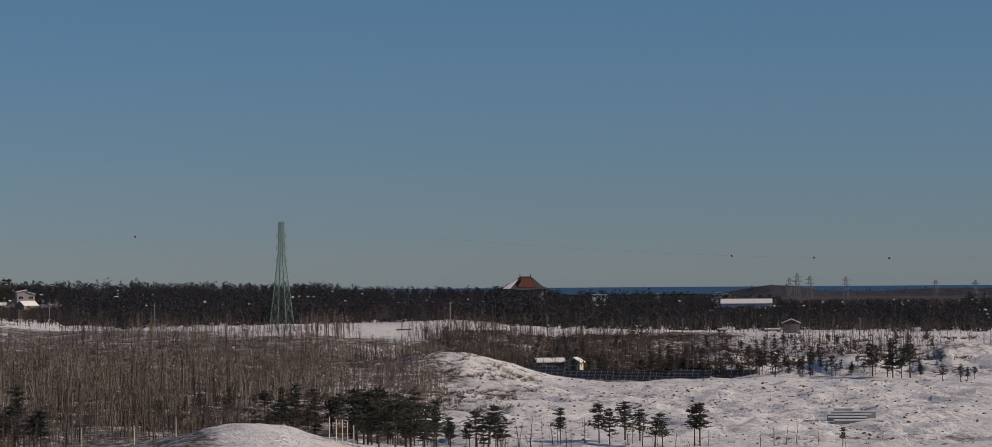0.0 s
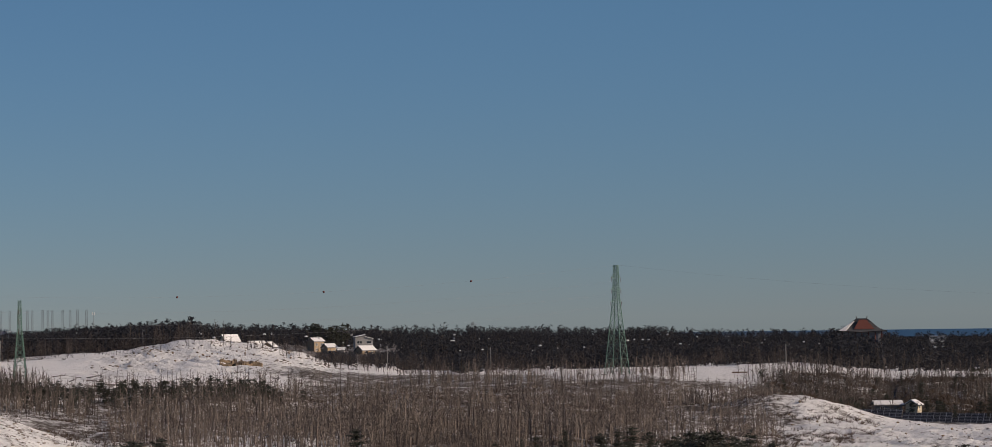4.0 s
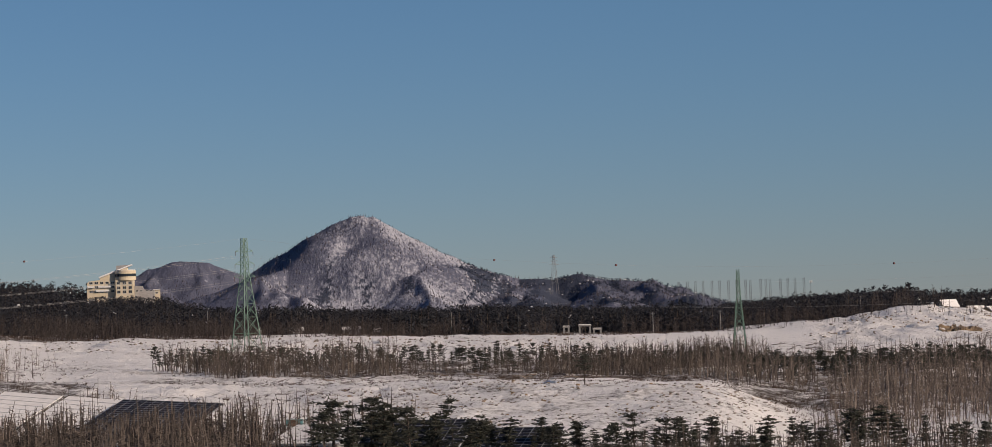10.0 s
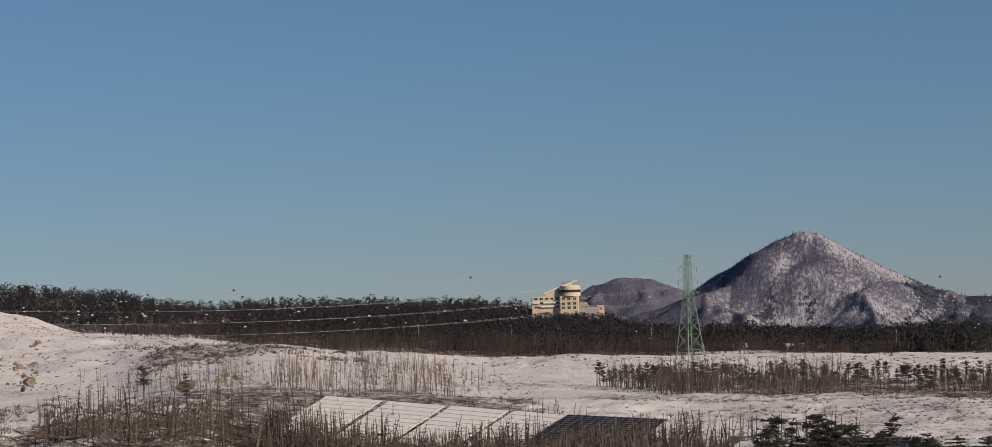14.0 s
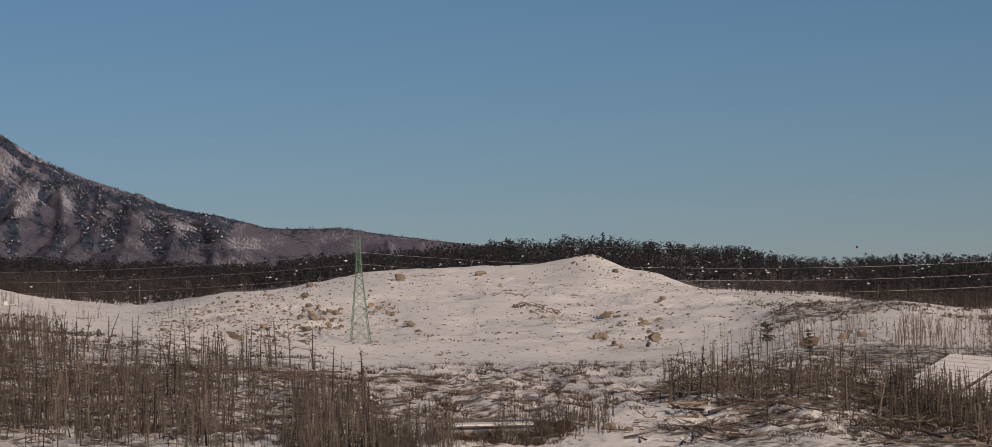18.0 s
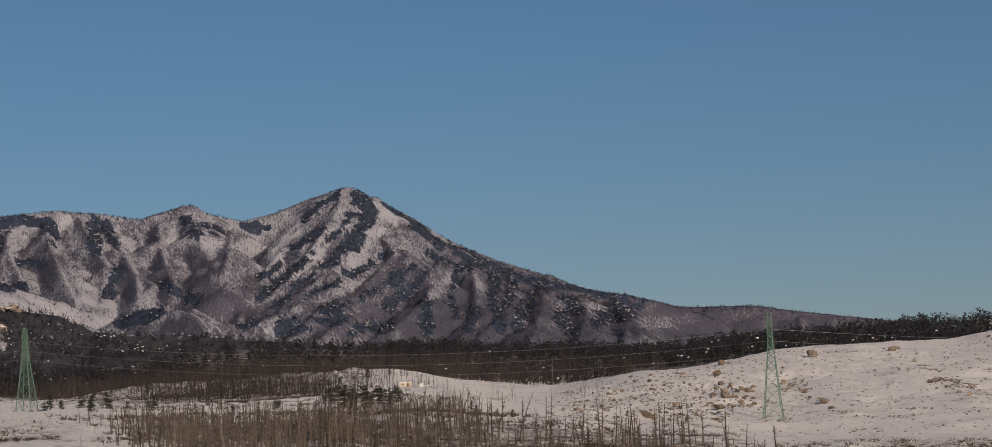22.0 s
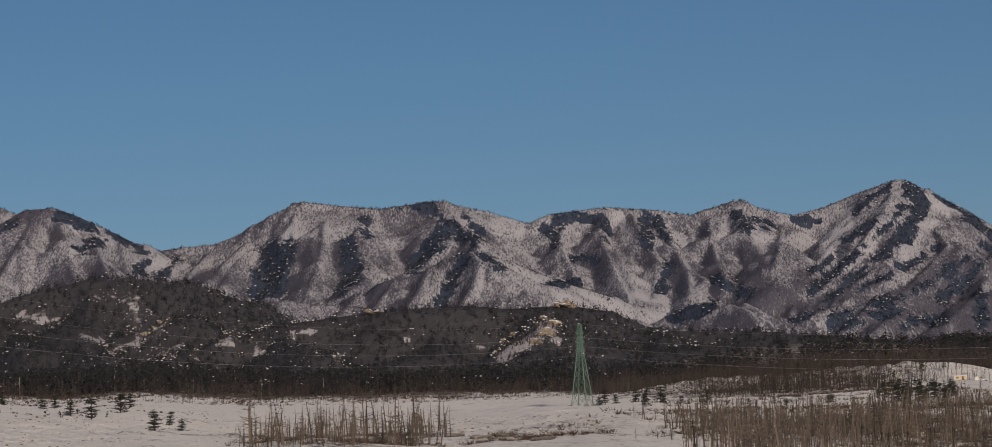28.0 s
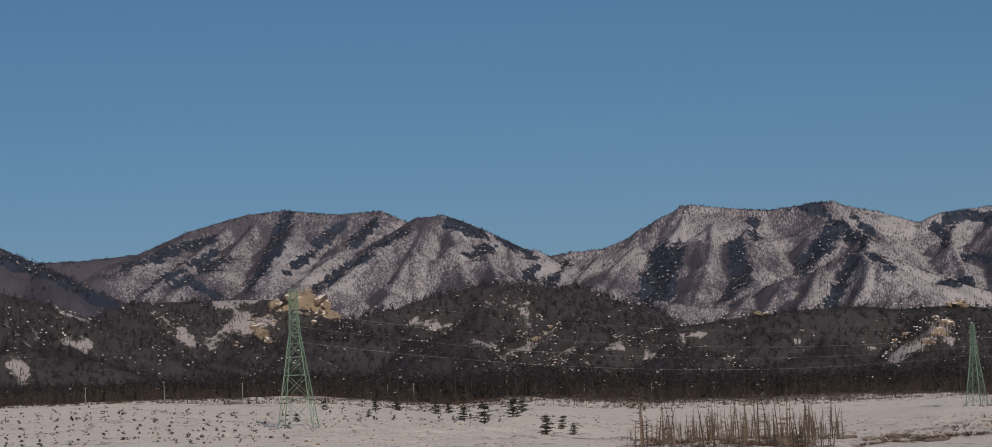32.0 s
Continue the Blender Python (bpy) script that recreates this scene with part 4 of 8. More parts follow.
def banded(x, y, z):
    x, y = np.asarray(x, float), np.asarray(y, float)
    return in_bands(PINE_SHADE_BANDS, x, y, z, (fbm(x / 30, y / 30, 4, 63) - 0.5) * 0.26 + (fbm(x / 9, y / 9, 2, 64) - 0.5) * 0.16)


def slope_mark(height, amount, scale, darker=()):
    """How much litter and bare wood shows: more on faces that fall to the left and in broad patches."""
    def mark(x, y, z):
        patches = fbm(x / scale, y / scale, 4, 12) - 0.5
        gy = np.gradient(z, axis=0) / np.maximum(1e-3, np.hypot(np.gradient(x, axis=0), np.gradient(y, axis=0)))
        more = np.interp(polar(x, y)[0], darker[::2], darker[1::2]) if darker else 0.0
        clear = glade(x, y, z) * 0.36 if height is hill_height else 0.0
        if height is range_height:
            # sunlit faces are painted lighter; the leafless wood stands closer in the valleys and on the lower slopes
            more = more - 0.12 * in_bands(SUNLIT_FACES, x, y, z, (fbm(x / 24, y / 24, 3, 65) - 0.5) * 0.2)
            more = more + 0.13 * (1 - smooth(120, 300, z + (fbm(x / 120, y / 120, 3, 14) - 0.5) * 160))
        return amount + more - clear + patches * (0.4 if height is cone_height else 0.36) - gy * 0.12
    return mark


massifs = []
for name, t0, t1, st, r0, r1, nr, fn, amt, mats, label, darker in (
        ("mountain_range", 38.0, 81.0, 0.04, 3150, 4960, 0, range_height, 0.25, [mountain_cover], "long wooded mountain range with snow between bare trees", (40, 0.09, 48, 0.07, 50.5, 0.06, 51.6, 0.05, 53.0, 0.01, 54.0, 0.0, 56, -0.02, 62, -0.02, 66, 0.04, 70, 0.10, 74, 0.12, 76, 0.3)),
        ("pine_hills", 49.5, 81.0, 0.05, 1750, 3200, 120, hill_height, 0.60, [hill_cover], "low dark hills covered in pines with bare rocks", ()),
        # the shade on the cone's left flank is put in as more litter
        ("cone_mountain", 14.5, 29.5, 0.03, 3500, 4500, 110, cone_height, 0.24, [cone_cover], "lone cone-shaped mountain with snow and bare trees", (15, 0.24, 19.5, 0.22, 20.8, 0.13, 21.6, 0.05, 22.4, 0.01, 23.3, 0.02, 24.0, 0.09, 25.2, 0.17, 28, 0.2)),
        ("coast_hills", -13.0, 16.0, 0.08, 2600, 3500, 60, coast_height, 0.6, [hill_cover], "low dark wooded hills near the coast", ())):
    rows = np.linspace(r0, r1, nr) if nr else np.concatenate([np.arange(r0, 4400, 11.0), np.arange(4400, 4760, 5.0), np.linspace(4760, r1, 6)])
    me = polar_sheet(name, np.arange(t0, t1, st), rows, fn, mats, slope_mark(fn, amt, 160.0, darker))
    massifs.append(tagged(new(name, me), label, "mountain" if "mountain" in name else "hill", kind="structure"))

# ---- trees ----
def needle(verts, tris, a, b, w):
    """A thin three-sided spike from a to b."""
    a, b = np.array(a, float), np.array(b, float)
    d = (b - a) / (np.linalg.norm(b - a) + 1e-9)
    s = np.cross(d, (0.3, 0.2, 1.0) if abs(d[2]) < 0.9 else (1.0, 0.2, 0.0))
    s /= np.linalg.norm(s)
    u = np.cross(d, s)
    n = len(verts)
    for k in range(3):
        g = 2 * math.pi * k / 3
        verts.append(a + (s * math.cos(g) + u * math.sin(g)) * w * 0.5)
    verts.append(b)
    tris += [(n, n + 1, n + 3), (n + 1, n + 2, n + 3), (n + 2, n, n + 3)]


def sprig(verts, tris, a, b, w):
    """A single tapered blade from a to b, turned at random by its own direction."""
    a, b = np.array(a, float), np.array(b, float)
    d = b - a
    s = np.cross(d, (math.sin(71 * a[0] + 37 * b[1]), math.cos(53 * a[1] + 29 * b[0]), 0.35))
    s *= w * 0.62 / (np.linalg.norm(s) + 1e-9)
    n = len(verts)
    verts += [a - s, a + s, b]
    tris.append((n, n + 1, n + 2))


def tube(verts, tris, pts, widths, sides=3):
    n = len(verts)
    for p, w in zip(pts, widths):
        for k in range(sides):
            g = 2 * math.pi * k / sides
            verts.append(np.array((p[0] + math.cos(g) * w / 2, p[1] + math.sin(g) * w / 2, p[2])))
    for i in range(len(pts) - 1):
        for k in range(sides):
            a, b = n + i * sides + k, n + i * sides + (k + 1) % sides
            tris += [(a, b, b + sides), (a, b + sides, a + sides)]


def bare_tree(rng, high=7.0, stem=0.2, limbs=20, reach=0.22, low=0.2, twig=0.06, rise=0.6, lean=0.075):
    """A leafless tree one kind of material: a leaning stem, limbs and twigs."""
    v, t = [], []
    bend = rng.normal(0, lean * high, 2)
    way = lambda q: np.array((bend[0] * q ** 1.3, bend[1] * q ** 1.3, high * q))
    tube(v, t, [way(q) - (0, 0, 0.4 if q == 0 else 0) for q in (0, 0.35, 0.7, 1.0)], [stem, stem * 0.75, stem * 0.45, stem * 0.15])
    for k in range(limbs):
        q = low + (0.97 - low) * rng.uniform() ** 0.9
        g, ln = rng.uniform(0, 6.28), high * reach * (1.15 - q) * rng.uniform(0.5, 1.5)
        out = np.array((math.cos(g), math.sin(g), rise * rng.uniform(0.3, 1.5)))
        a = way(q)
        b = a + out * ln
        sprig(v, t, a, b, twig * 1.15)
        if ln > 0.9 and k % 3 == 0:
            for s in range(1):
                c = a + out * ln * rng.uniform(0.35, 0.8)
                sprig(v, t, c, c + (out + rng.normal(0, 0.55, 3)) * ln * 0.4, twig * 0.8)
    return np.array(v), np.array(t), np.zeros(len(t), int)


def tuft(v, t, rng, centre, size, flat, count, wide=0.22):
    """Needle sprays: small crossing blades round a centre."""
    for k in range(count):
        d = rng.normal(0, 1, 3)
        d[2] *= flat
        d /= np.linalg.norm(d) + 1e-9
        side = np.cross(d, rng.normal(0, 1, 3))
        side /= np.linalg.norm(side) + 1e-9
        c = np.array(centre) + rng.normal(0, 0.28, 3) * size * (1, 1, flat)
        n = len(v)
        v += [c - side * size * wide, c + side * size * wide, c + d * size * rng.uniform(0.5, 0.95)]
        t.append((n, n + 1, n + 2))


def pine_tree(rng, high=8.0, layers=8, per=5, blades=9, spread=0.24, start=0.3, size=0.9, flat=0.4):
    """A pine: trunk and limbs, and needle sprays in loose layers. Material 0 is bark, 1 needles."""
    v, t = [], []
    bend = rng.normal(0, 0.045 * high, 2)
    way = lambda q: np.array((bend[0] * q * q, bend[1] * q * q, high * q))
    tube(v, t, [way(q) - (0, 0, 0.5 if q == 0 else 0) for q in (0, 0.4, 0.75, 0.97)], [high * 0.035, high * 0.027, high * 0.016, 0.04], 5)
    ends = []
    for k in range(layers):
        q = start + (0.97 - start) * (k + rng.uniform(0, 0.6)) / layers
        wide = high * spread * (1.05 - 0.78 * (q - start) / (1 - start)) * rng.uniform(0.55, 1.4)
        lop = rng.uniform(0, 6.28)
        for j in range(per):
            if rng.uniform() < 0.24:
                continue
            g = 6.28 * (j + rng.uniform(-0.35, 0.35)) / per + k
            a = way(q)
            b = a + np.array((math.cos(g), math.sin(g), rng.uniform(-0.12, 0.5))) * wide * rng.uniform(0.45, 1.15) * (1 + 0.45 * math.cos(g - lop))
            needle(v, t, a, b, 0.09)
            ends.append((a, b))
    bark_faces = len(t)
    for a, b in ends:
        for q in (0.45, 0.75, 1.0):
            tuft(v, t, rng, a + (b - a) * q + (0, 0, 0.12), size * rng.uniform(0.7, 1.25) * (1.15 - 0.3 * q), flat, blades, 0.15)
    tuft(v, t, rng, way(0.98), size * 0.9, 1.0, blades, 0.15)
    return np.array(v), np.array(t), np.array([0] * bark_faces + [1] * (len(t) - bark_faces))


def far_pine(rng, high=10.0, tufts=11, blades=4, wide=0.2, start=0.35, size=2.1, trunk=True, dome=0.85):
    """A pine of a distant wood; dome below 0.6 gives a round crown."""
    v, t = [], []
    if trunk:
        tube(v, t, [(0, 0, -0.6), (0, 0, high * 0.9)], [0.34, 0.12])
    n = len(t)
    for k in range(tufts):
        q = start + (1 - start) * (k + 0.5) / tufts
        p = (q - start) / (1 - start)
        reach = 1.1 - dome * p if dome > 0.6 else 0.35 + 0.75 * math.sin(math.pi * (0.12 + 0.8 * p))
        g, w = rng.uniform(0, 6.28), high * wide * reach * rng.uniform(0.35, 1.0)
        tuft(v, t, rng, (math.cos(g) * w, math.sin(g) * w, high * q - 0.5), size * rng.uniform(0.7, 1.3) * (1.25 - 0.5 * q), 0.6, blades)
    return np.array(v), np.array(t), np.array([0] * n + [1] * (len(t) - n))


def shrub(rng, high=1.3, sprigs=14, twig=0.06, spread=0.8):
    v, t = [], []
    for k in range(sprigs):
        g, lean = rng.uniform(0, 6.28), rng.uniform(0.1, spread)
        a = np.array((math.cos(g), math.sin(g), 0)) * rng.uniform(0, 0.5)
        b = a + np.array((math.cos(g) * lean, math.sin(g) * lean, 1.0)) * high * rng.uniform(0.5, 1.1)
        sprig(v, t, a - (0, 0, 0.15), b, twig * 1.2)
    return np.array(v), np.array(t), np.zeros(len(t), int)


def scatter(name, kinds, x, y, z, scale, mats, label, category, seed=0, kind="stuff", squash=None):
    """One object of many plants: each place takes one of the kinds at its own turn and size."""
    rng = np.random.default_rng(seed)
    x, y, z, scale = (np.asarray(a, float) for a in (x, y, z, scale))
    which, spin = rng.integers(0, len(kinds), len(x)), rng.uniform(0, 6.283, len(x))
    vs, fs, ms, n = [], [], [], 0
    for k, (v, t, m) in enumerate(kinds):
        s = np.nonzero(which == k)[0]
        if not len(s):
            continue
        c, d, q = np.cos(spin[s])[:, None], np.sin(spin[s])[:, None], scale[s][:, None]
        h = q if squash is None else q * squash[s][:, None]
        p = np.stack([(v[:, 0] * c - v[:, 1] * d) * q + x[s][:, None], (v[:, 0] * d + v[:, 1] * c) * q + y[s][:, None], v[:, 2] * h + z[s][:, None]], -1)
        vs.append(p.reshape(-1, 3))
        fs.append((t[None] + (np.arange(len(s)) * len(v))[:, None, None] + n).reshape(-1, 3))
        ms.append(np.tile(m, len(s)))
        n += len(s) * len(v)
    ob = new(name, mesh_of(name, np.concatenate(vs), np.concatenate(fs), mats, np.concatenate(ms)))
    return tagged(ob, label, category, kind=kind)


def field(turn0, turn1, r0, r1, count, seed, grain=45.0, level=0.42, soft=0.10):
    """Random places in a stretch of the plan, thinned by noise so that stands have gaps and ragged edges."""
    rng = np.random.default_rng(seed)
    t = rng.uniform(turn0, turn1, count * 3)
    r = np.sqrt(rng.uniform(r0 * r0, r1 * r1, count * 3))
    x, y = at(t, r)
    edge = np.minimum(np.minimum(t - turn0, turn1 - t) / (turn1 - turn0), np.minimum(r - r0, r1 - r) / (r1 - r0))
    edge = edge + (fbm(x / 26, y / 26, 3, seed + 1) - 0.5) * 0.22
    keep = fbm(x / grain, y / grain, 4, seed) + rng.normal(0, soft, len(x)) - (1 - smooth(-0.02, 0.16, edge)) * 0.4 > level
    x, y = x[keep][:count], y[keep][:count]
    return x, y


R1 = np.random.default_rng(21)
BARE = [bare_tree(R1, 7.0, 0.22, 15, 0.27, 0.15, 0.085, 0.7) for k in range(7)]
SNAGS = [bare_tree(R1, 6.5, 0.25 + 0.02 * (k % 4), 14 + 2 * (k % 4), 0.2 + 0.03 * (k % 3), 0.25, 0.085, 0.25, 0.4 if k > 8 else 0.07) for k in range(11)]
SHRUBS = [shrub(R1, 0.9, 13, 0.07, 1.5) for k in range(6)]
FAR_SHRUBS = [shrub(R1, 1.0, 8, 0.15, 1.3) for k in range(5)]
FAR_PINES = [far_pine(R1, 9.0 + 0.3 * k, 13, 5, 0.28, 0.12, 2.0, True, 0.5 if k % 4 else 0.8) for k in range(8)]
FAR_BARE = [bare_tree(R1, 8.0, 0.26, 20, 0.32, 0.18, 0.20, 0.9) for k in range(5)]
HILL_PINES = [far_pine(R1, 7.0, 7, 3, 0.30, 0.10, 2.2, False) for k in range(5)]
SLOPE_PINES = [far_pine(R1, 5.0, 5, 3, 0.34, 0.15, 2.3, False) for k in range(5)]
SEEDLINGS = [far_pine(R1, 1.2, 4, 5, 0.3, 0.0, 1.7, False) for k in range(3)]
for v, t, m in SEEDLINGS:
    v[:, :2] *= 0.6
LOGS = []
for k in range(4):
    v, t = [], []
    needle(v, t, (-2.5, 0, 0.15), (2.6, 0.3, 0.35 + 0.2 * k), 0.34)
    needle(v, t, (-1.0, 0, 0.2), (0.3, 1.2, 0.9), 0.16)
    needle(v, t, (0.6, 0, 0.3), (1.7, -0.9, 1.1), 0.14)
    LOGS.append((np.array(v), np.array(t), np.zeros(len(t), int)))

# stands of leafless and dead trees: direction from, to, distance from, to, count, typical size, kinds
STANDS = [
    (3.0, 10.5, 520, 905, 2600, 0.76, BARE), (10.0, 14.3, 520, 850, 1250, 0.76, BARE), (14.0, 16.6, 630, 850, 420, 0.76, BARE), (2.6, 8.6, 860, 1005, 700, 0.7, BARE), (0.9, 4.2, 500, 860, 1500, 0.68, BARE), (5.5, 14.2, 500, 720, 1400, 0.8, SNAGS),
    (15.0, 27.0, 690, 805, 3000, 0.74, BARE), (28.5, 37.0, 600, 900, 480, 0.62, BARE), (22.0, 27.6, 430, 500, 300, 0.75, SNAGS), (26.5, 37.5, 455, 570, 420, 0.72, SNAGS),
    (29.5, 33.6, 640, 860, 330, 0.75, BARE), (45.0, 52.5, 490, 590, 160, 0.7, SNAGS), (48.5, 57.2, 520, 700, 520, 0.85, SNAGS), (51.4, 57.2, 530, 640, 520, 1.0, SNAGS),
    (60.2, 64.6, 540, 740, 230, 1.0, SNAGS), (60.4, 64.8, 540, 720, 100, 0.55, BARE), (-10.0, 1.8, 900, 1060, 420, 0.62, BARE), (-4.8, 1.2, 800, 900, 620, 0.8, BARE), (-3.7, 1.9, 860, 992, 1100, 0.72, BARE), (-8.6, -3.4, 845, 965, 420, 0.6, BARE), (4.6, 11.0, 428, 520, 620, 0.78, SNAGS),
]
STANDS += [
    (-9.5, 2.5, 440, 490, 90, 0.55, SNAGS), (49.5, 58.5, 1150, 1450, 2600, 0.8, BARE), (26.0, 36.5, 1050, 1230, 1500, 0.8, BARE),
]
STANDS += [
    (45.5, 50.0, 1270, 1380, 500, 0.9, BARE), (24.0, 30.0, 425, 490, 260, 0.75, SNAGS), (43.0, 45.2, 400, 500, 420, 0.84, SNAGS), (41.6, 43.6, 400, 440, 260, 0.5, BARE), (44.2, 56.0, 400, 505, 900, 0.86, SNAGS), (44.2, 56.0, 480, 600, 320, 0.95, SNAGS),
    (43.8, 56.0, 400, 520, 420, 0.55, BARE), (30.5, 38.6, 415, 560, 430, 0.84, SNAGS), (38.4, 41.4, 420, 470, 260, 0.5, BARE), (8.0, 20.0, 416, 446, 760, 0.74, SNAGS),
    (23.8, 33.4, 420, 494, 1800, 0.8, SNAGS), (49.0, 58.0, 1280, 1560, 1600, 1.05, BARE), (57.0, 78.0, 1240, 1480, 2000, 0.62, BARE), (46.6, 54.5, 1285, 1700, 2600, 1.15, BARE), (51.5, 56.0, 1040, 1290, 1500, 0.8, BARE), (49.4, 51.8, 750, 865, 520, 0.5, BARE), (20.0, 34.0, 1130, 1270, 2200, 0.85, BARE), (2.0, 20.0, 1090, 1200, 900, 0.75, BARE), (46.4, 50.5, 1000, 1060, 50, 0.6, BARE),
]
for k, (t0, t1, r0, r1, n, size, kinds) in enumerate(STANDS):
    x, y = field(t0, t1, r0, r1, n, 100 + k)
    s = size * R1.uniform(0.35, 1.35, len(x)) * (0.40 + 1.2 * fbm(x / 24, y / 24, 2, 71))
    scatter("bare_trees", kinds, x, y, land(x, y), s, [pale_twigs if r0 > 1000 else dark_stems if r0 < 460 or t0 > 40 or -9 < t0 < 0 or t0 == 15.0 else dead_wood], "dense stand of leafless grey-brown trees in snow", "trees", 200 + k)
BRUSH = [
    (-5.5, 1.2, 795, 905, 2600), (-3.9, 1.9, 852, 992, 2600), (-9.2, -3.6, 848, 975, 1000), (57.0, 78.0, 1200, 1480, 2200), (23.8, 34.5, 416, 490, 2600), (57.0, 60.4, 560, 640, 260), (60.2, 64.6, 545, 700, 350), (38.5, 44.5, 420, 560, 450), (27.0, 37.0, 600, 900, 900), (20.0, 27.6, 560, 690, 1100), (0.5, 10.0, 480, 620, 1800),
    (2.5, 16.5, 500, 915, 4500), (15.5, 27.0, 660, 880, 2600), (26.5, 52.5, 470, 640, 1500), (48, 58, 760, 840, 900), (44, 50, 690, 780, 350), (51.5, 56.0, 1020, 1290, 1100), (49, 57, 900, 1020, 350),
    (50, 58.5, 1120, 1400, 1500), (49.0, 57.0, 540, 700, 1500), (60.6, 64.8, 560, 700, 600), (-10.0, 2.0, 780, 1020, 900), (-10.0, 3.0, 450, 700, 900),
    (31.0, 36.0, 860, 1010, 600), (50.0, 79.0, 1200, 1650, 2400), (26.0, 34.5, 1040, 1230, 1500),
]
BRUSH += [
    (14.0, 32.0, 1060, 1250, 1500), (-1.0, 3.0, 560, 760, 900), (44.0, 53.0, 412, 560, 2400), (41.0, 44.5, 412, 560, 450), (30.5, 38.6, 412, 560, 1500), (39.2, 42.4, 418, 452, 500),
    (38.0, 42.0, 450, 600, 350), (8.0, 30.0, 414, 450, 1300), (14.5, 21.5, 625, 700, 700), (13.0, 24.0, 414, 436, 900),
]
for k, (t0, t1, r0, r1, n) in enumerate(BRUSH):
    x, y = field(t0, t1, r0, r1, n, 300 + k, 30.0)
    scatter("brush", SHRUBS if r0 < 600 else FAR_SHRUBS, x, y, land(x, y), R1.uniform(0.4, 1.4, len(x)) * (0.45 if t0 == -10.0 else 0.55 if 14 < t0 < 30 and r0 > 550 else 1.0), [twigs], "low brown winter brush poking through snow", "brush", 400 + k)
for k, (t0, t1, r0, r1, n) in enumerate(((0.0, 15.0, 600, 960, 420), (16.0, 26.0, 640, 720, 90), (27.0, 36.0, 480, 640, 90), (30.5, 38.5, 412, 540, 700), (39.0, 52.0, 415, 560, 420), (-9.0, 1.0, 800, 960, 240))):
    x, y = field(t0, t1, r0, r1, n, 330 + k, 30.0)
    scatter("fallen_trunks", LOGS, x, y, land(x, y), R1.uniform(0.6, 1.3, len(x)), [dead_wood], "fallen grey trunks lying in the snow", "logs", 430 + k)
x, y = field(30.0, 38.8, 412, 545, 420, 336, 24.0)
scatter("fallen_trunks", LOGS, x, y, land(x, y), R1.uniform(0.9, 1.9, len(x)), [dead_wood], "long grey trunks felled over snow and brush", "logs", 436)
x, y = field(38.6, 53.0, 412, 540, 200, 337, 24.0)
scatter("fallen_trunks", LOGS, x, y, land(x, y), R1.uniform(0.8, 1.6, len(x)), [dead_wood], "long grey trunks felled over snow and brush", "logs", 437)
# young trees planted in rows
for k, (t0, t1, r0, r1, gap) in enumerate(((71.2, 77.5, 620, 960, 3.4), (65.2, 70.6, 830, 1180, 4.4))):
    t, r = np.meshgrid(np.arange(t0, t1, math.degrees(gap / r0)), np.arange(r0, r1, gap * 1.7))
    t, r = t.ravel() + R1.normal(0, 0.05, t.size), r.ravel() + R1.normal(0, 1.0, t.size)
    x, y = at(t, r)
    g = (fbm(x / 50, y / 50, 3, 340 + k) > 0.40) & (R1.uniform(0, 1, len(x)) < 0.6)
    scatter("planted_seedlings", SEEDLINGS, x[g], y[g], land(x[g], y[g]), R1.uniform(0.25, 0.62, int(g.sum())), [bark, needles], "young pines planted in rows over a snow slope", "seedlings", 440 + k)

# the belt of pine wood behind the open land; clearings keep the view to houses free: direction from, to, up to distance, height angle
CLEARINGS = [(8.3, 12.3, 1620, -0.60), (-5.5, -4.0, 1690, -0.70), (26.9, 28.5, 1890, 0.34), (17.9, 19.3, 1235, -0.66), (-1.3, 0.1, 1890, -0.375), (13.8, 17.2, 2290, -0.05),
             (33.4, 46.5, 1500, 0.35), (-9.0, -5.5, 3000, -0.56)]
WOODS = [(-1.0, 16.0, 2300, 3300, 1000), (-14.0, 2.0, 1130, 2500, 2700), (2.0, 12.0, 1110, 2300, 2000), (12.0, 30.0, 1210, 2200, 3500), (30.0, 51.0, 1300, 2250, 3900), (50.0, 80.0, 1450, 1900, 2200)]


def kept_low(x, y, z, s, tall):
    """Trees in the clearings are smaller or missing."""
    t, r = polar(x, y)
    for a, b, far, e in CLEARINGS:
        top = np.maximum(0, (EYE.z + r * math.tan(radians(e)) - z) / tall)
        s = np.where((t > a) & (t < b) & (r < far), np.minimum(s, top), s)
    return s


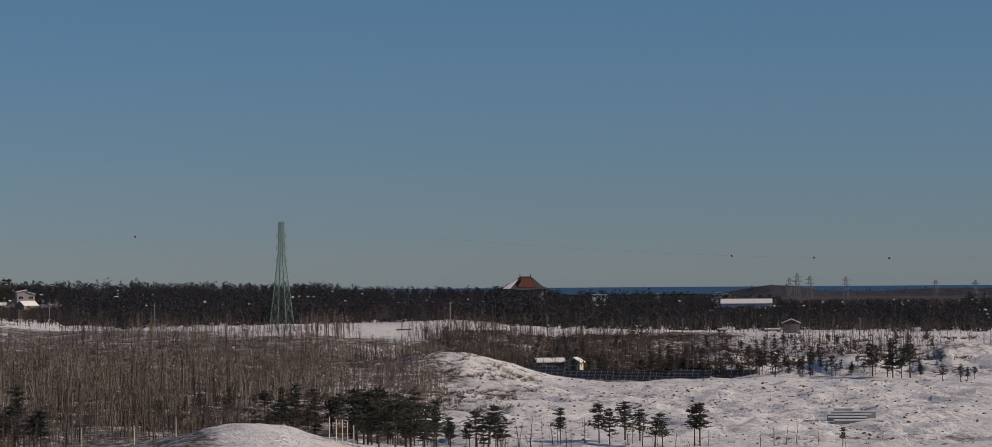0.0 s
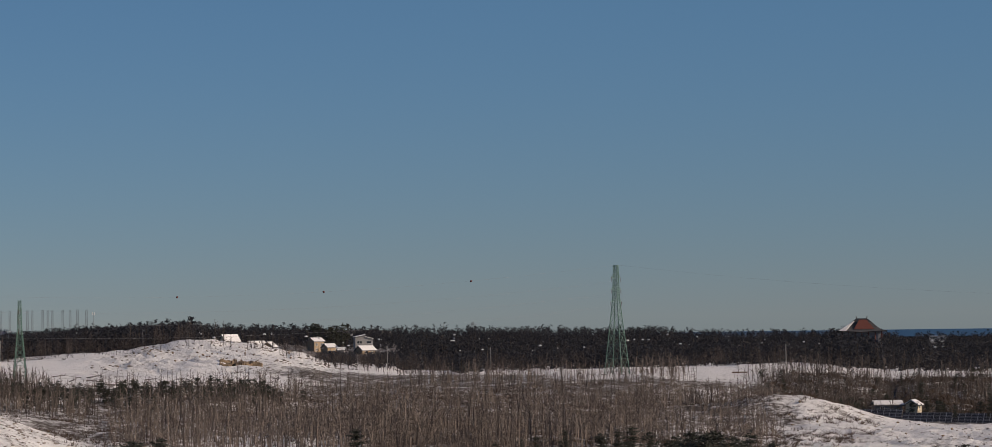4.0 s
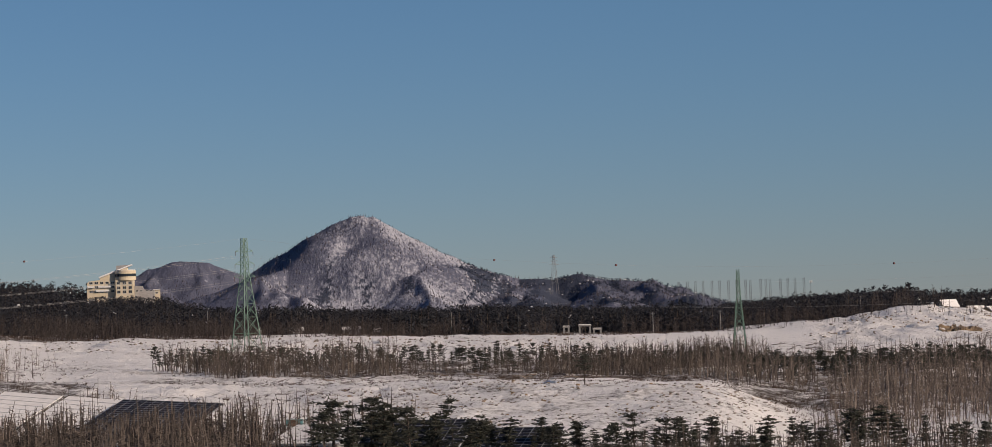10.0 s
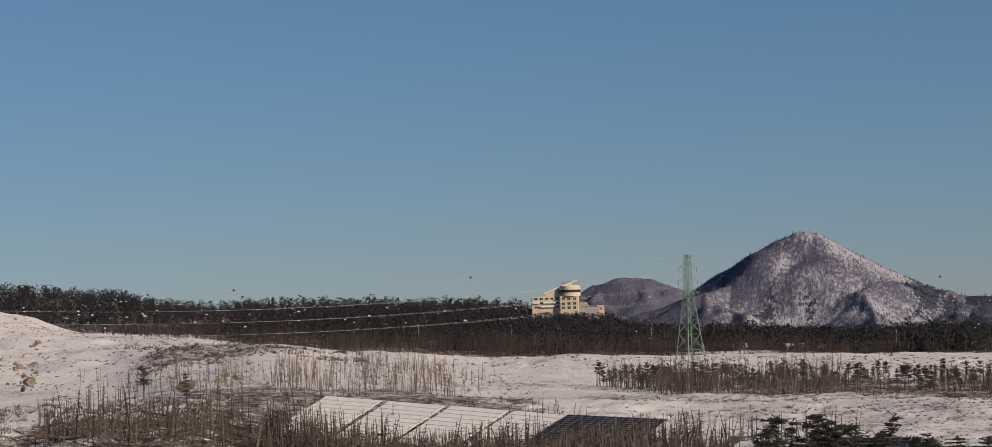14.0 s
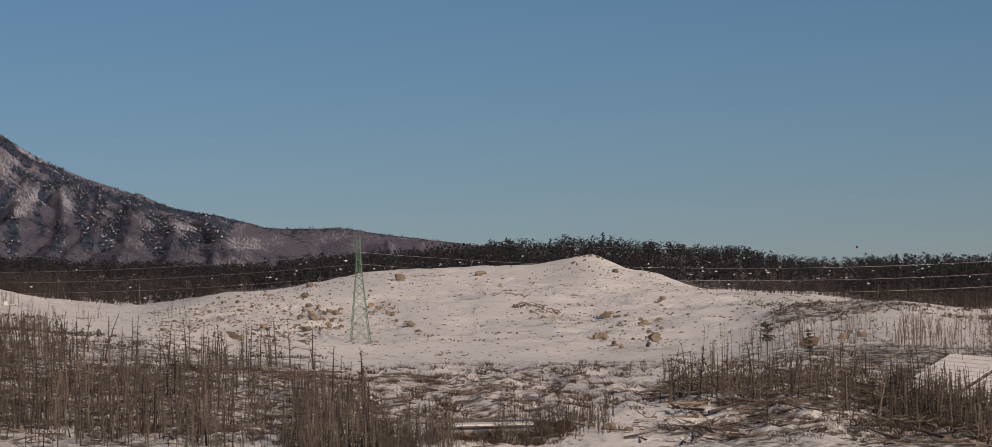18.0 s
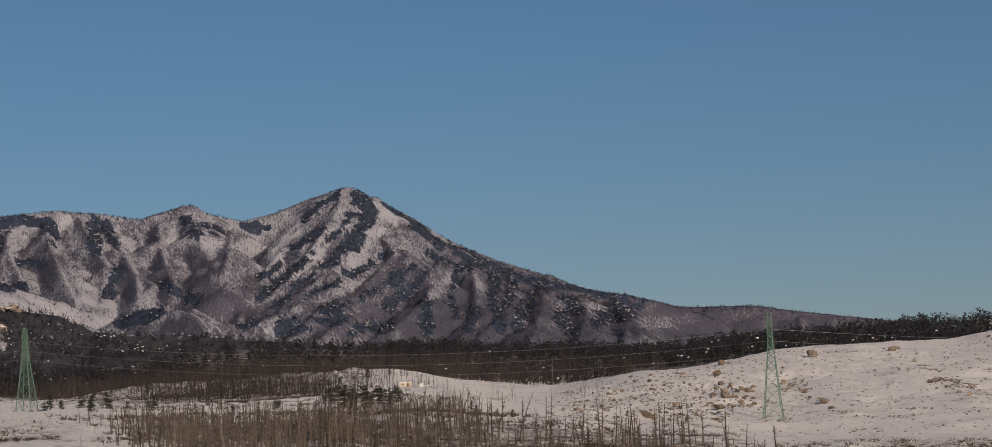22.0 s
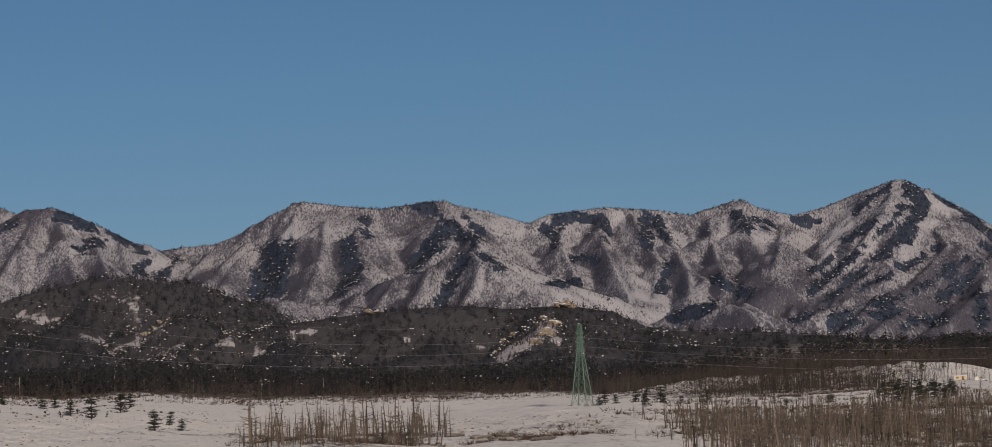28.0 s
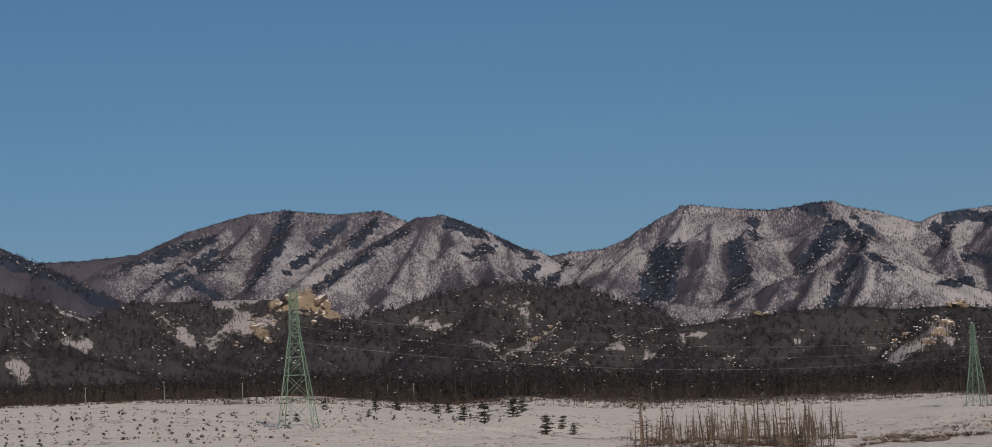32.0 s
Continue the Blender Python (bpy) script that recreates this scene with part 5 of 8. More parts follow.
for k, (t0, t1, r0, r1, n) in enumerate(WOODS):
    rng = np.random.default_rng(500 + k)
    t, r = rng.uniform(t0, t1, n), r0 + (r1 - r0) * rng.uniform(0, 1, n) ** 1.5
    r = r + (fbm(t * 1.3, t * 0 + k, 3, 6) - 0.5) * 140
    x, y = at(t, r)
    z = land(x, y)
    s = rng.uniform(0.8, 1.05, n) * (0.6 + 0.8 * fbm(x / 70, y / 70, 2, 66))
    s = kept_low(x, y, z, s * np.where((t > -1.3) & (t < 0.1), 1.0, np.where((t > -1.6) & (t < 3.0), 0.76, 0.83 if t1 < 13 else 1.0)), 10.0)
    # a leafless stretch of the wood behind the far snow field
    g = (s > 0.3) & ~((t > 46.6) & (t < 54.5) & (r < 1720) & (rng.uniform(0, 1, n) < 0.72))
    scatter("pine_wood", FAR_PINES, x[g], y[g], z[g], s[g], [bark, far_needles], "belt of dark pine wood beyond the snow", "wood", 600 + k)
    m = n if t0 == 50.0 else n // 3 if t1 < 31 else n // 6
    t, r = rng.uniform(t0, t1, m), r0 + (r1 - r0) * rng.uniform(0, 1, m) ** 2.8 - 30
    x, y = at(t, r)
    z = land(x, y)
    s = kept_low(x, y, z, rng.uniform(0.5, 1.0, m), 9.0)
    g = s > 0.3
    scatter("bare_wood", FAR_BARE, x[g], y[g], z[g], s[g], [pale_twigs], "leafless trees along the wood's edge", "wood", 650 + k)
# lumps of snow caught in the wood, dark clods put in for the shadowed specks of rough ground
rng = np.random.default_rng(55)
LUMPS = []
for k in range(4):
    bm = bmesh.new()
    bmesh.ops.create_icosphere(bm, subdivisions=1, radius=1.0)
    for v in bm.verts:
        v.co = Vector((v.co.x * rng.uniform(0.7, 1.3), v.co.y * rng.uniform(0.7, 1.3), v.co.z * rng.uniform(0.35, 0.6)))
    LUMPS.append((np.array([v.co[:] for v in bm.verts]), np.array([[v.index for v in f.verts] for f in bm.faces]), np.zeros(len(bm.faces), int)))
    bm.free()
for k, (t0, t1, r0, r1, n, hi) in enumerate(((-12, 12, 1150, 1900, 170, 8.5), (12, 50, 1250, 1900, 330, 8.5), (52, 79, 1480, 1750, 160, 7.0))):
    t, r = rng.uniform(t0, t1, n), rng.uniform(r0, r1, n)
    x, y = at(t, r)
    scatter("snow_lumps", LUMPS, x, y, land(x, y) + rng.uniform(2.5, hi, n), rng.uniform(0.3, 0.95, n) ** 1.3, [snow_clump], "lumps of snow caught in pine crowns", "snow", 680 + k)

for k, (t0, t1, r0, r1, n) in enumerate(((14, 23, 470, 610, 3600), (17, 33, 890, 1040, 2600), (33, 48.5, 780, 1200, 2600), (8.8, 14.5, 960, 1160, 1800), (56, 77, 560, 900, 2600), (-10, 3.5, 470, 780, 2200), (30, 42.5, 415, 600, 2200), (42.5, 56, 415, 760, 1600))):
    x, y = field(t0, t1, r0, r1, n // 2, 690 + k, 25.0, 0.46)
    scatter("earth_clods", LUMPS, x, y, land(x, y) + 0.02, (0.10 + 0.34 * rng.uniform(0, 1, len(x)) ** 2) * (1.8 if r0 > 750 else 1.0), [earth_and_shadow_specks], "dark clods standing in for shadowed specks on rough snow", "clods", 720 + k)

# pines and leafless trees on the hills and mountains
def wooded(fn, t0, t1, r0, r1, count, seed, scale, level):
    rng = np.random.default_rng(seed)
    t, r = rng.uniform(t0, t1, count * 3), np.sqrt(rng.uniform(r0 * r0, r1 * r1, count * 3))
    x, y = at(t, r)
    z = fn(x, y)
    high = z - land(x, y)
    keep = (fbm(x / scale, y / scale, 4, seed) + rng.normal(0, 0.05, len(x)) > level) & (high > 4)
    s = np.nonzero(keep)[0][:count]
    return x[s], y[s], z[s]


x, y, z = wooded(hill_height, 50.0, 80.0, 1780, 3150, 22000, 31, 110.0, 0.30)
g = glade(x, y, z) < 0.5
x, y, z = x[g], y[g], z[g]
scatter("hill_pines", HILL_PINES, x, y, z - 0.5, R1.uniform(0.5, 0.9, len(x)), [bark, hill_needles], "dark pines covering the low hills", "wood", 701)
x, y, z = wooded(hill_height, 50.0, 80.0, 1780, 3150, 11000, 32, 45.0, 0.50)
t, r = R1.uniform(55, 78, 160000), R1.uniform(1850, 3000, 160000)
u, v = at(t, r)
w = hill_height(u, v)
g = (np.abs(glade(u, v, w) - 0.4) < 0.34) & (w - land(u, v) > 4) & (R1.uniform(0, 1, len(u)) < 0.5)
x, y, z = np.concatenate([x, u[g]]), np.concatenate([y, v[g]]), np.concatenate([z, w[g] - 1.5])
scatter("hill_snow", LUMPS, x, y, z + R1.uniform(2.0, 5.0, len(x)), 0.18 + 0.9 * R1.uniform(0, 1, len(x)) ** 3, [snow_clump], "patches of snow between the hill pines", "snow", 707)
x, y, z = wooded(coast_height, -13.0, 15.5, 2650, 3400, 3000, 33, 110.0, 0.3)
scatter("coast_pines", HILL_PINES, x, y, z - 0.5, R1.uniform(0.35, 0.6, len(x)), [bark, far_needles], "dark pines on low coastal hills", "wood", 702)
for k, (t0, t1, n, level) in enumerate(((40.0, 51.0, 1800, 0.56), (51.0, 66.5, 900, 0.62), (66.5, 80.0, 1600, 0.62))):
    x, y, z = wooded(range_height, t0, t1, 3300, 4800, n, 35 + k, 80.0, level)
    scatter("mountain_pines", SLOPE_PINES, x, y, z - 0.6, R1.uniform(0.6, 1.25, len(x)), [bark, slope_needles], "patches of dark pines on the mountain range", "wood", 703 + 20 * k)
# leafless trees in the glades of the pine hills
rng = np.random.default_rng(87)
t, r = rng.uniform(56, 78, 90000), rng.uniform(1780, 3050, 90000)
x, y = at(t, r)
z = hill_height(x, y)
g = (glade(x, y, z) > 0.4) & (z - land(x, y) > 4)
GLADE_TREES = (x[g], y[g], z[g])
# pines along the crests
rng = np.random.default_rng(88)
xs, ys = [], []
for ln in range_lines[:6]:
    for (x0, y0, z0), (x1, y1, z1) in zip(ln[:-1], ln[1:]):
        n = int(math.hypot(x1 - x0, y1 - y0) / 1.6 * (0.15 + 1.3 * value_noise(x0 / 90, y0 / 90, 8)))
        u, away = rng.uniform(0, 1, n), 1 - np.abs(rng.normal(0, 7, n)) / 4560
        xs.append((x0 + u * (x1 - x0)) * away)
        ys.append((y0 + u * (y1 - y0)) * away)
x, y = np.concatenate(xs), np.concatenate(ys)
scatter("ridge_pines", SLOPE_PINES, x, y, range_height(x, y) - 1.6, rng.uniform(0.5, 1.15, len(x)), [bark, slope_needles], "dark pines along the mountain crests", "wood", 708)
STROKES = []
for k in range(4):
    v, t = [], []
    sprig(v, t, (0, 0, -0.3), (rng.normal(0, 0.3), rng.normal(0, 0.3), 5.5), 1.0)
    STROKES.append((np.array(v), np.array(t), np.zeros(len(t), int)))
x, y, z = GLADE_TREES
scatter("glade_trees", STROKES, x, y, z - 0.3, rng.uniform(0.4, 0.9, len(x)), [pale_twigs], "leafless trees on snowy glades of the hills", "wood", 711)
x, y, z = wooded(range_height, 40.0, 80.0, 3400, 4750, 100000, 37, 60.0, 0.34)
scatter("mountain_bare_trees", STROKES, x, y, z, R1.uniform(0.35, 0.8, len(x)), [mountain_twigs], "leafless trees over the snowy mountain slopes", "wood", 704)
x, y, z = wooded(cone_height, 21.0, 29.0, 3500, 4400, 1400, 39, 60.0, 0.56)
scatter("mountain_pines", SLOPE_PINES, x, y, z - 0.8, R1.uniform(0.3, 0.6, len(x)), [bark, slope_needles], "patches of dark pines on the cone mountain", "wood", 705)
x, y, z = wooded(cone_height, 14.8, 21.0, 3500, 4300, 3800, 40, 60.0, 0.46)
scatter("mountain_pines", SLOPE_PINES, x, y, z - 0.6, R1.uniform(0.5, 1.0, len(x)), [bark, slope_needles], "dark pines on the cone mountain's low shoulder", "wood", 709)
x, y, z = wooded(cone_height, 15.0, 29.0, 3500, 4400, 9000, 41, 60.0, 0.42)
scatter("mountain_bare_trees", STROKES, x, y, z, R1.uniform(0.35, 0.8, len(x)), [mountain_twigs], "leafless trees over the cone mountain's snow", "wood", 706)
x, y, z = wooded(cone_height, 14.8, 21.0, 3500, 4300, 420, 42, 60.0, 0.5)
scatter("hill_snow", LUMPS, x, y, z + 1.0, R1.uniform(0.5, 1.8, len(x)), [snow_clump], "patches of snow on the wooded shoulder", "snow", 710)

# pines in closed bands, also put over shaded faces to darken them, and snow caught in them
for k, (t0, t1, n) in enumerate(((44.0, 52.5, 52000), (52.5, 66.0, 60000), (66.0, 77.0, 40000))):
    rng = np.random.default_rng(960 + k)
    t, r = rng.uniform(t0, t1, n), np.sqrt(rng.uniform(3400 ** 2, 4740 ** 2, n))
    x, y = at(t, r)
    z = range_height(x, y)
    g = (banded(x, y, z) + rng.normal(0, 0.2, n) > 0.52) & (z - land(x, y) > 4)
    scatter("mountain_pines", SLOPE_PINES, x[g], y[g], z[g] - 0.8, rng.uniform(0.5, 1.0, n)[g], [bark, slope_needles], "bands of dark pines over wooded and shaded mountain faces", "wood", 970 + k)
    s = np.nonzero(g)[0][::6]
    scatter("pine_snow", LUMPS, x[s], y[s], z[s] + rng.uniform(1.5, 3.0, len(s)), 0.4 + 1.3 * rng.uniform(0, 1, len(s)) ** 3, [snow_clump], "snow caught in mountain pines", "snow", 980 + k)

# pines that stand singly: direction, distance, height
R2 = np.random.default_rng(5)
PINE_KINDS, PINE_SHAPES = [], []
for k in range(9):
    v, t, m = pine_tree(R2, 8.0, 9 + k % 3, 5, 8, 0.20 + 0.03 * (k % 4), 0.22 + 0.08 * (k % 4), 0.72, 0.30)
    cut = int((m == 0).sum())
    PINE_SHAPES.append((v, t, m))
    PINE_KINDS.append((mesh_of("trunk", v, t[:cut], [bark]), mesh_of("crown", v, t[cut:], [needles])))


for k in range(4):
    v, t, m = pine_tree(R2, 8.0, 8, 6, 8, 0.25, 0.04, 0.9, 0.5)
    cut = int((m == 0).sum())
    PINE_KINDS.append((mesh_of("trunk", v, t[:cut], [bark]), mesh_of("crown", v, t[cut:], [needles])))


def pines(label, group, *rows):
    for turn, r, high in zip(rows[::3], rows[1::3], rows[2::3]):
        x, y = at(turn + R2.normal(0, 0.07), r + R2.normal(0, 7))
        ob = thing("pine_tree", (x, y, float(land(x, y))), R2.uniform(0, 360), label, "pine tree", group, high / 8.0 * R2.uniform(0.72, 1.12))
        tr, cr = PINE_KINDS[int(R2.integers(9, 13) if "bushy" in label else R2.integers(0, 9))]
        part("trunk", tr, ob)
        part("crown", cr, ob)
        w = 1.7 if "bushy" in label else R2.uniform(0.95, 1.5)
        ob.matrix_basis = ob.matrix_basis @ Matrix.Diagonal((w, w, 0.95, 1))


def pine_group(label, group, turn0, turn1, r0, r1, n, low, high):
    """Pines at random over a stretch of the plan."""
    rows = []
    for k in range(n):
        rows += [turn0 + (turn1 - turn0) * (k + R2.uniform(0, 1)) / n, R2.uniform(r0, r1), R2.uniform(low, high)]
    if r0 > 700:
        # those far off grow in one clump
        x, y = at(np.array(rows[::3]), np.array(rows[1::3]))
        scatter("pine_clump", PINE_SHAPES, x, y, land(x, y), np.array(rows[2::3]) / 8.0, [bark, needles], label.replace("pine ", "pines ", 1), "pines", 1000 + n)
    else:
        pines(label, group, *rows)


pines("dark green pine with layered branches on a snow slope", "pines below the snow field",
      2.77, 440, 8.4, 2.55, 450, 8.0, 2.28, 460, 8.6, 2.0, 466, 8.2, 1.79, 472, 8.6, 1.55, 470, 7.8, 1.3, 474, 7.4, 0.9, 470, 5.0, 0.47, 470, 6.8, 0.2, 468, 5.2, -0.07, 470, 5.8,
      -1.23, 474, 5.8, -1.95, 472, 7.2, -2.25, 476, 7.0, -2.5, 478, 7.0, -2.71, 478, 6.6, -3.08, 470, 6.2, -3.26, 472, 5.6, -3.8, 472, 7.0, -4.02, 474, 6.4, -6.6, 462, 3.6,
      9.1, 480, 7.0, 9.4, 476, 6.5)
pines("dark pine behind a snowy mound", "pines behind the mound", 6.4, 520, 5.0, 6.1, 530, 4.6, 5.7, 525, 5.2, 5.3, 535, 5.4, 5.0, 525, 5.0, 4.6, 530, 5.6, 4.2, 525, 5.8, 3.8, 520, 6.2, 3.5, 515, 6.0)
pines("dark pine on the bank above the dug slope", "pines of the slope",
      -4.99, 808, 6.5, -5.32, 804, 7.2, -5.62, 800, 5.0, -5.92, 795, 5.5, -6.1, 795, 4.5, -6.59, 790, 5.5, -6.9, 790, 5.0, -7.25, 790, 9.5, -7.42, 790, 8.0, -7.67, 785, 9.5, -7.8, 780, 8.0,
      -7.95, 780, 9.8, -8.06, 770, 4.0, -8.66, 760, 4.2, -8.9, 760, 4.5, -9.1, 762, 4.0, -9.3, 765, 4.4, -3.3, 805, 4.0, -3.6, 800, 4.5, -4.0, 805, 4.0, -4.4, 805, 4.5, -4.7, 800, 4.0,
      -0.47, 836, 4.5, -0.2, 830, 3.5, -1.73, 894, 7.0, 0.05, 900, 4.0, -0.9, 905, 5.0)
pines("bushy dark pine among leafless stems", "pines in the bare stand",
      15.6, 730, 5.0, 15.3, 740, 4.8, 15.0, 725, 5.4, 14.7, 735, 5.0, 13.8, 745, 4.6, 13.4, 750, 5.0, 13.1, 740, 4.4, 12.3, 770, 4.8, 12.0, 765, 4.6, 11.8, 775, 5.0, 11.5, 780, 4.6, 11.2, 770, 4.8,
      10.9, 780, 4.6, 10.6, 775, 4.4, 10.3, 785, 4.6, 20.4, 730, 4.6, 20.7, 740, 4.2, 18.9, 735, 4.0, 22.6, 745, 4.4, 24.0, 750, 4.2, 24.4, 760, 4.0, 26.0, 760, 4.2)
pine_group("tall dark pine in front of a snow mound", "pines before the mound", 20.2, 23.9, 422, 436, 24, 7.4, 11.0)
pine_group("dark pine in a thicket below the mound", "pines before the mound", 15.0, 19.8, 426, 440, 24, 4.6, 8.0)
pine_group("dark pine at the foot of a snow mound", "pines at the mound's foot", 12.1, 14.8, 432, 462, 14, 5.0, 8.0)
pine_group("dark pine in a thicket below the bare stand", "pines at the mound's foot", 9.2, 11.7, 436, 454, 17, 4.6, 6.8)
pine_group("bushy dark pine among leafless stems", "pines in the bare stand", 10.8, 15.4, 742, 792, 66, 4.6, 6.6)
pine_group("bushy dark pine among leafless stems", "pines in the bare stand", 15.6, 27.0, 735, 800, 120, 3.8, 6.6)
pine_group("dark green pine with layered branches on a snow slope", "pines below the snow field", 1.2, 2.9, 436, 474, 14, 6.5, 8.8)
pine_group("dark bushy pine on open snow", "pines of the snow field", 50.7, 52.3, 845, 885, 24, 4.0, 7.0)
pine_group("low dark pine beyond the dead stand", "pines of the snow field", 48.6, 54.8, 770, 815, 26, 2.4, 4.4)
pine_group("low dark pine at the wood's edge", "pines of the wood's edge", 50.5, 57.0, 1180, 1340, 26, 4.0, 7.0)
pines("low bushy dark pine on a snow bank", "bushy pines of the bank",
      69.43, 1108, 5.8, 69.17, 1220, 4.6, 68.89, 1157, 4.6, 68.32, 1112, 4.6, 68.09, 1091, 5.8, 67.84, 844, 4.6, 67.33, 810, 6.3, 66.78, 830, 6.9, 66.61, 983, 5.2, 66.12, 672, 5.8, 65.55, 774, 4.1, 70.45, 1034, 4.6, 65.96, 773, 4.0, 57.56, 970, 5.8, 56.82, 1010, 5.2, 56.38, 965, 5.8, 55.44, 920, 4.6, 56.67, 1000, 4.6)
pine_group("dark pine in a thicket behind a snowy mound", "pines behind the mound", -0.2, 4.8, 466, 502, 30, 4.2, 6.8)
pine_group("dark pine on a shaded slope", "pines of the slope", -7.8, 0.8, 796, 822, 64, 2.8, 6.4)
pine_group("dark pine higher on a shaded slope", "pines of the slope", -8.6, 1.4, 830, 950, 70, 3.0, 6.4)
pine_group("tall dark pine behind the far houses", "pines behind the houses", 9.3, 10.1, 1590, 1640, 9, 12.0, 15.0)
pine_group("dark pine below the bare stand", "pines at the mound's foot", 8.6, 9.8, 430, 450, 9, 4.6, 6.6)
pines("lone slender pine on a snow mound", "pines before the mound", 18.77, 590, 7.6)
pines("slender pine with a flat crown beside boulders", "pines on the boulder hill", 35.67, 620, 9.4, 34.92, 600, 7.2)
pines("low bushy pine on an open snow field", "pines of the snow field",
      51.9, 860, 7.0, 51.7, 870, 7.4, 51.5, 865, 6.6, 51.2, 875, 6.0, 50.9, 880, 5.0, 57.5, 960, 4.0, 57.2, 965, 3.6, 56.7, 942, 4.4, 56.4, 950, 4.0, 56.1, 948, 3.4, 55.5, 955, 3.0,
      69.6, 905, 3.0, 70.9, 845, 3.0)

# ---- power line ----
ARMS = ((0.66, 3.0), (0.77, 2.8), (0.88, 2.6))      # height along the tower, reach in metres


def pylon(place, turn, high, base, label):
    """A lattice tower: four legs of two tapers, braced panels, cross-arms with insulators. turn: heading of the arms."""
    top = thing("transmission_tower", place, turn, label, "power tower", "towers of the power line")
    knee, w0, w1, w2 = 0.58 * high, base / 2, base * 0.19, base * 0.095

    def half(z):
        return np.interp(z, (0, knee, 0.70 * high, high), (w0, w1, base * 0.13, w2))

    for sx, sy in ((-1, -1), (1, -1), (1, 1), (-1, 1)):
        s = Shape()
        s.bar((sx * w0, sy * w0, -1.0), (sx * w1, sy * w1, knee), 0.34, 0.28)
        w3 = base * 0.13
        s.bar((sx * w1, sy * w1, knee), (sx * w3, sy * w3, 0.70 * high), 0.28, 0.25)
        s.bar((sx * w3, sy * w3, 0.70 * high), (sx * w2, sy * w2, high), 0.25, 0.2)
        part("leg", s.mesh("leg", pylon_paint), top)
        part("footing", Shape().box(sx * w0 - 0.6, sx * w0 + 0.6, sy * w0 - 0.6, sy * w0 + 0.6, -1.2, 0.35).mesh("footing", concrete), top, "pale concrete footing")
    levels = [0.0]
    while levels[-1] < high - 1.5:
        levels.append(min(high, levels[-1] + max(1.7, 1.7 * half(levels[-1]))))
    for a, b in zip(levels[:-1], levels[1:]):
        ha, hb = half(a), half(b)
        for k in range(4):
            c, d = [((-1, -1), (1, -1), (1, 1), (-1, 1))[(k + j) % 4] for j in (0, 1)]
            p = lambda q, h, z: (q[0] * h, q[1] * h, z)
            for g0, g1, w in ((p(c, ha, a), p(d, hb, b), 0.13), (p(d, ha, a), p(c, hb, b), 0.13), (p(c, hb, b), p(d, hb, b), 0.14)):
                part("brace", Shape().bar(g0, g1, w).mesh("brace", pylon_paint), top)
    for q, reach in ARMS:
        z = high * q
        h = half(z)
        for sx in (-1, 1):
            s = Shape()
            for sy in (-1, 1):
                s.bar((sx * h, sy * h, z), (sx * (h + reach), 0, z + 0.3), 0.16, 0.12)
                s.bar((sx * h, sy * h, z + 1.3), (sx * (h + reach), 0, z + 0.3), 0.14, 0.1)
            arm = part("crossarm", s.mesh("crossarm", pylon_paint), top)
            i = Shape()
            for k in range(7):
                i.bar((sx * (h + reach), 0, z + 0.2 - 0.2 * k), (sx * (h + reach), 0, z + 0.08 - 0.2 * k), 0.26, 0.12, 6)
            part("insulator", i.mesh("insulator", glazed_brown), arm, "brown glazed insulator string")
    return top


def arm_end(place, turn, high, base, q, reach, side):
    z = high * q
    h = np.interp(q, (0.58, 0.70, 1.0), (base * 0.19, base * 0.13, base * 0.095))
    return pose(*place, 0, 0, turn) @ Vector((side * (h + reach), 0, z - 1.1))


concrete = material("weathered_concrete", (0.23, 0.228, 0.222), 0.9, spread=((0.17, 0.168, 0.165),), size=0.8, bump=0.3)
glazed_brown = material("brown_glaze", (0.10, 0.05, 0.03), 0.25, spread=((0.14, 0.07, 0.04),), size=0.3)
# direction, distance, height, base width, heading of the arms, label
TOWERS = [(4.155, 968, 36.0, 6.4, 68, "tall green steel lattice tower on a snow bank"), (15.635, 872, 25.6, 4.2, 100, "slim green steel lattice tower behind bare trees"),
          (25.16, 928, 36.0, 7.4, 62, "green steel lattice tower with short cross-arms by the wood"), (43.575, 868, 31.2, 5.8, 128, "pale green lattice tower on the boulder hill"),
          (57.91, 965, 26.6, 5.6, 122, "green lattice tower on a far snow field"), (70.95, 765, 36.2, 9.4, 150, "broad green lattice tower over young planting")]
tower_places = []
for turn, r, high, base, heading, label in TOWERS:
    x, y = at(turn, r)
    place = (x, y, float(land(x, y)))
    tower_places.append((place, heading, high, base))
    pylon(place, heading, high, base, label)


def span(name, a, b, sag, label, thick=0.05, steps=26):
    """A hanging cable as one smooth tube."""
    a, b = Vector(a), Vector(b)
    side = (b - a).cross((0, 0, 1)).normalized()
    v, f = [], []
    for k in range(steps + 1):
        p = a.lerp(b, k / steps) - Vector((0, 0, 4 * sag * (k / steps) * (1 - k / steps)))
        for j in range(4):
            g = math.pi * (j + 0.5) / 2
            v.append(p + (side * math.cos(g) + Vector((0, 0, 1)) * math.sin(g)) * thick / 2)
        if k:
            f += [(4 * k - 4 + j, 4 * k - 4 + (j + 1) % 4, 4 * k + (j + 1) % 4, 4 * k + j) for j in range(4)]
    ob = new(name, mesh_of(name, [tuple(p) for p in v], f, [cable_metal], None, True))
    return tagged(ob, label, "power cable", "cables of the power line")


def droop(a, b, sag, u):
    return a.lerp(b, u) - Vector((0, 0, 4 * sag * u * (1 - u)))


LINE = [tower_places[k] for k in (0, 2, 3, 4, 5)]
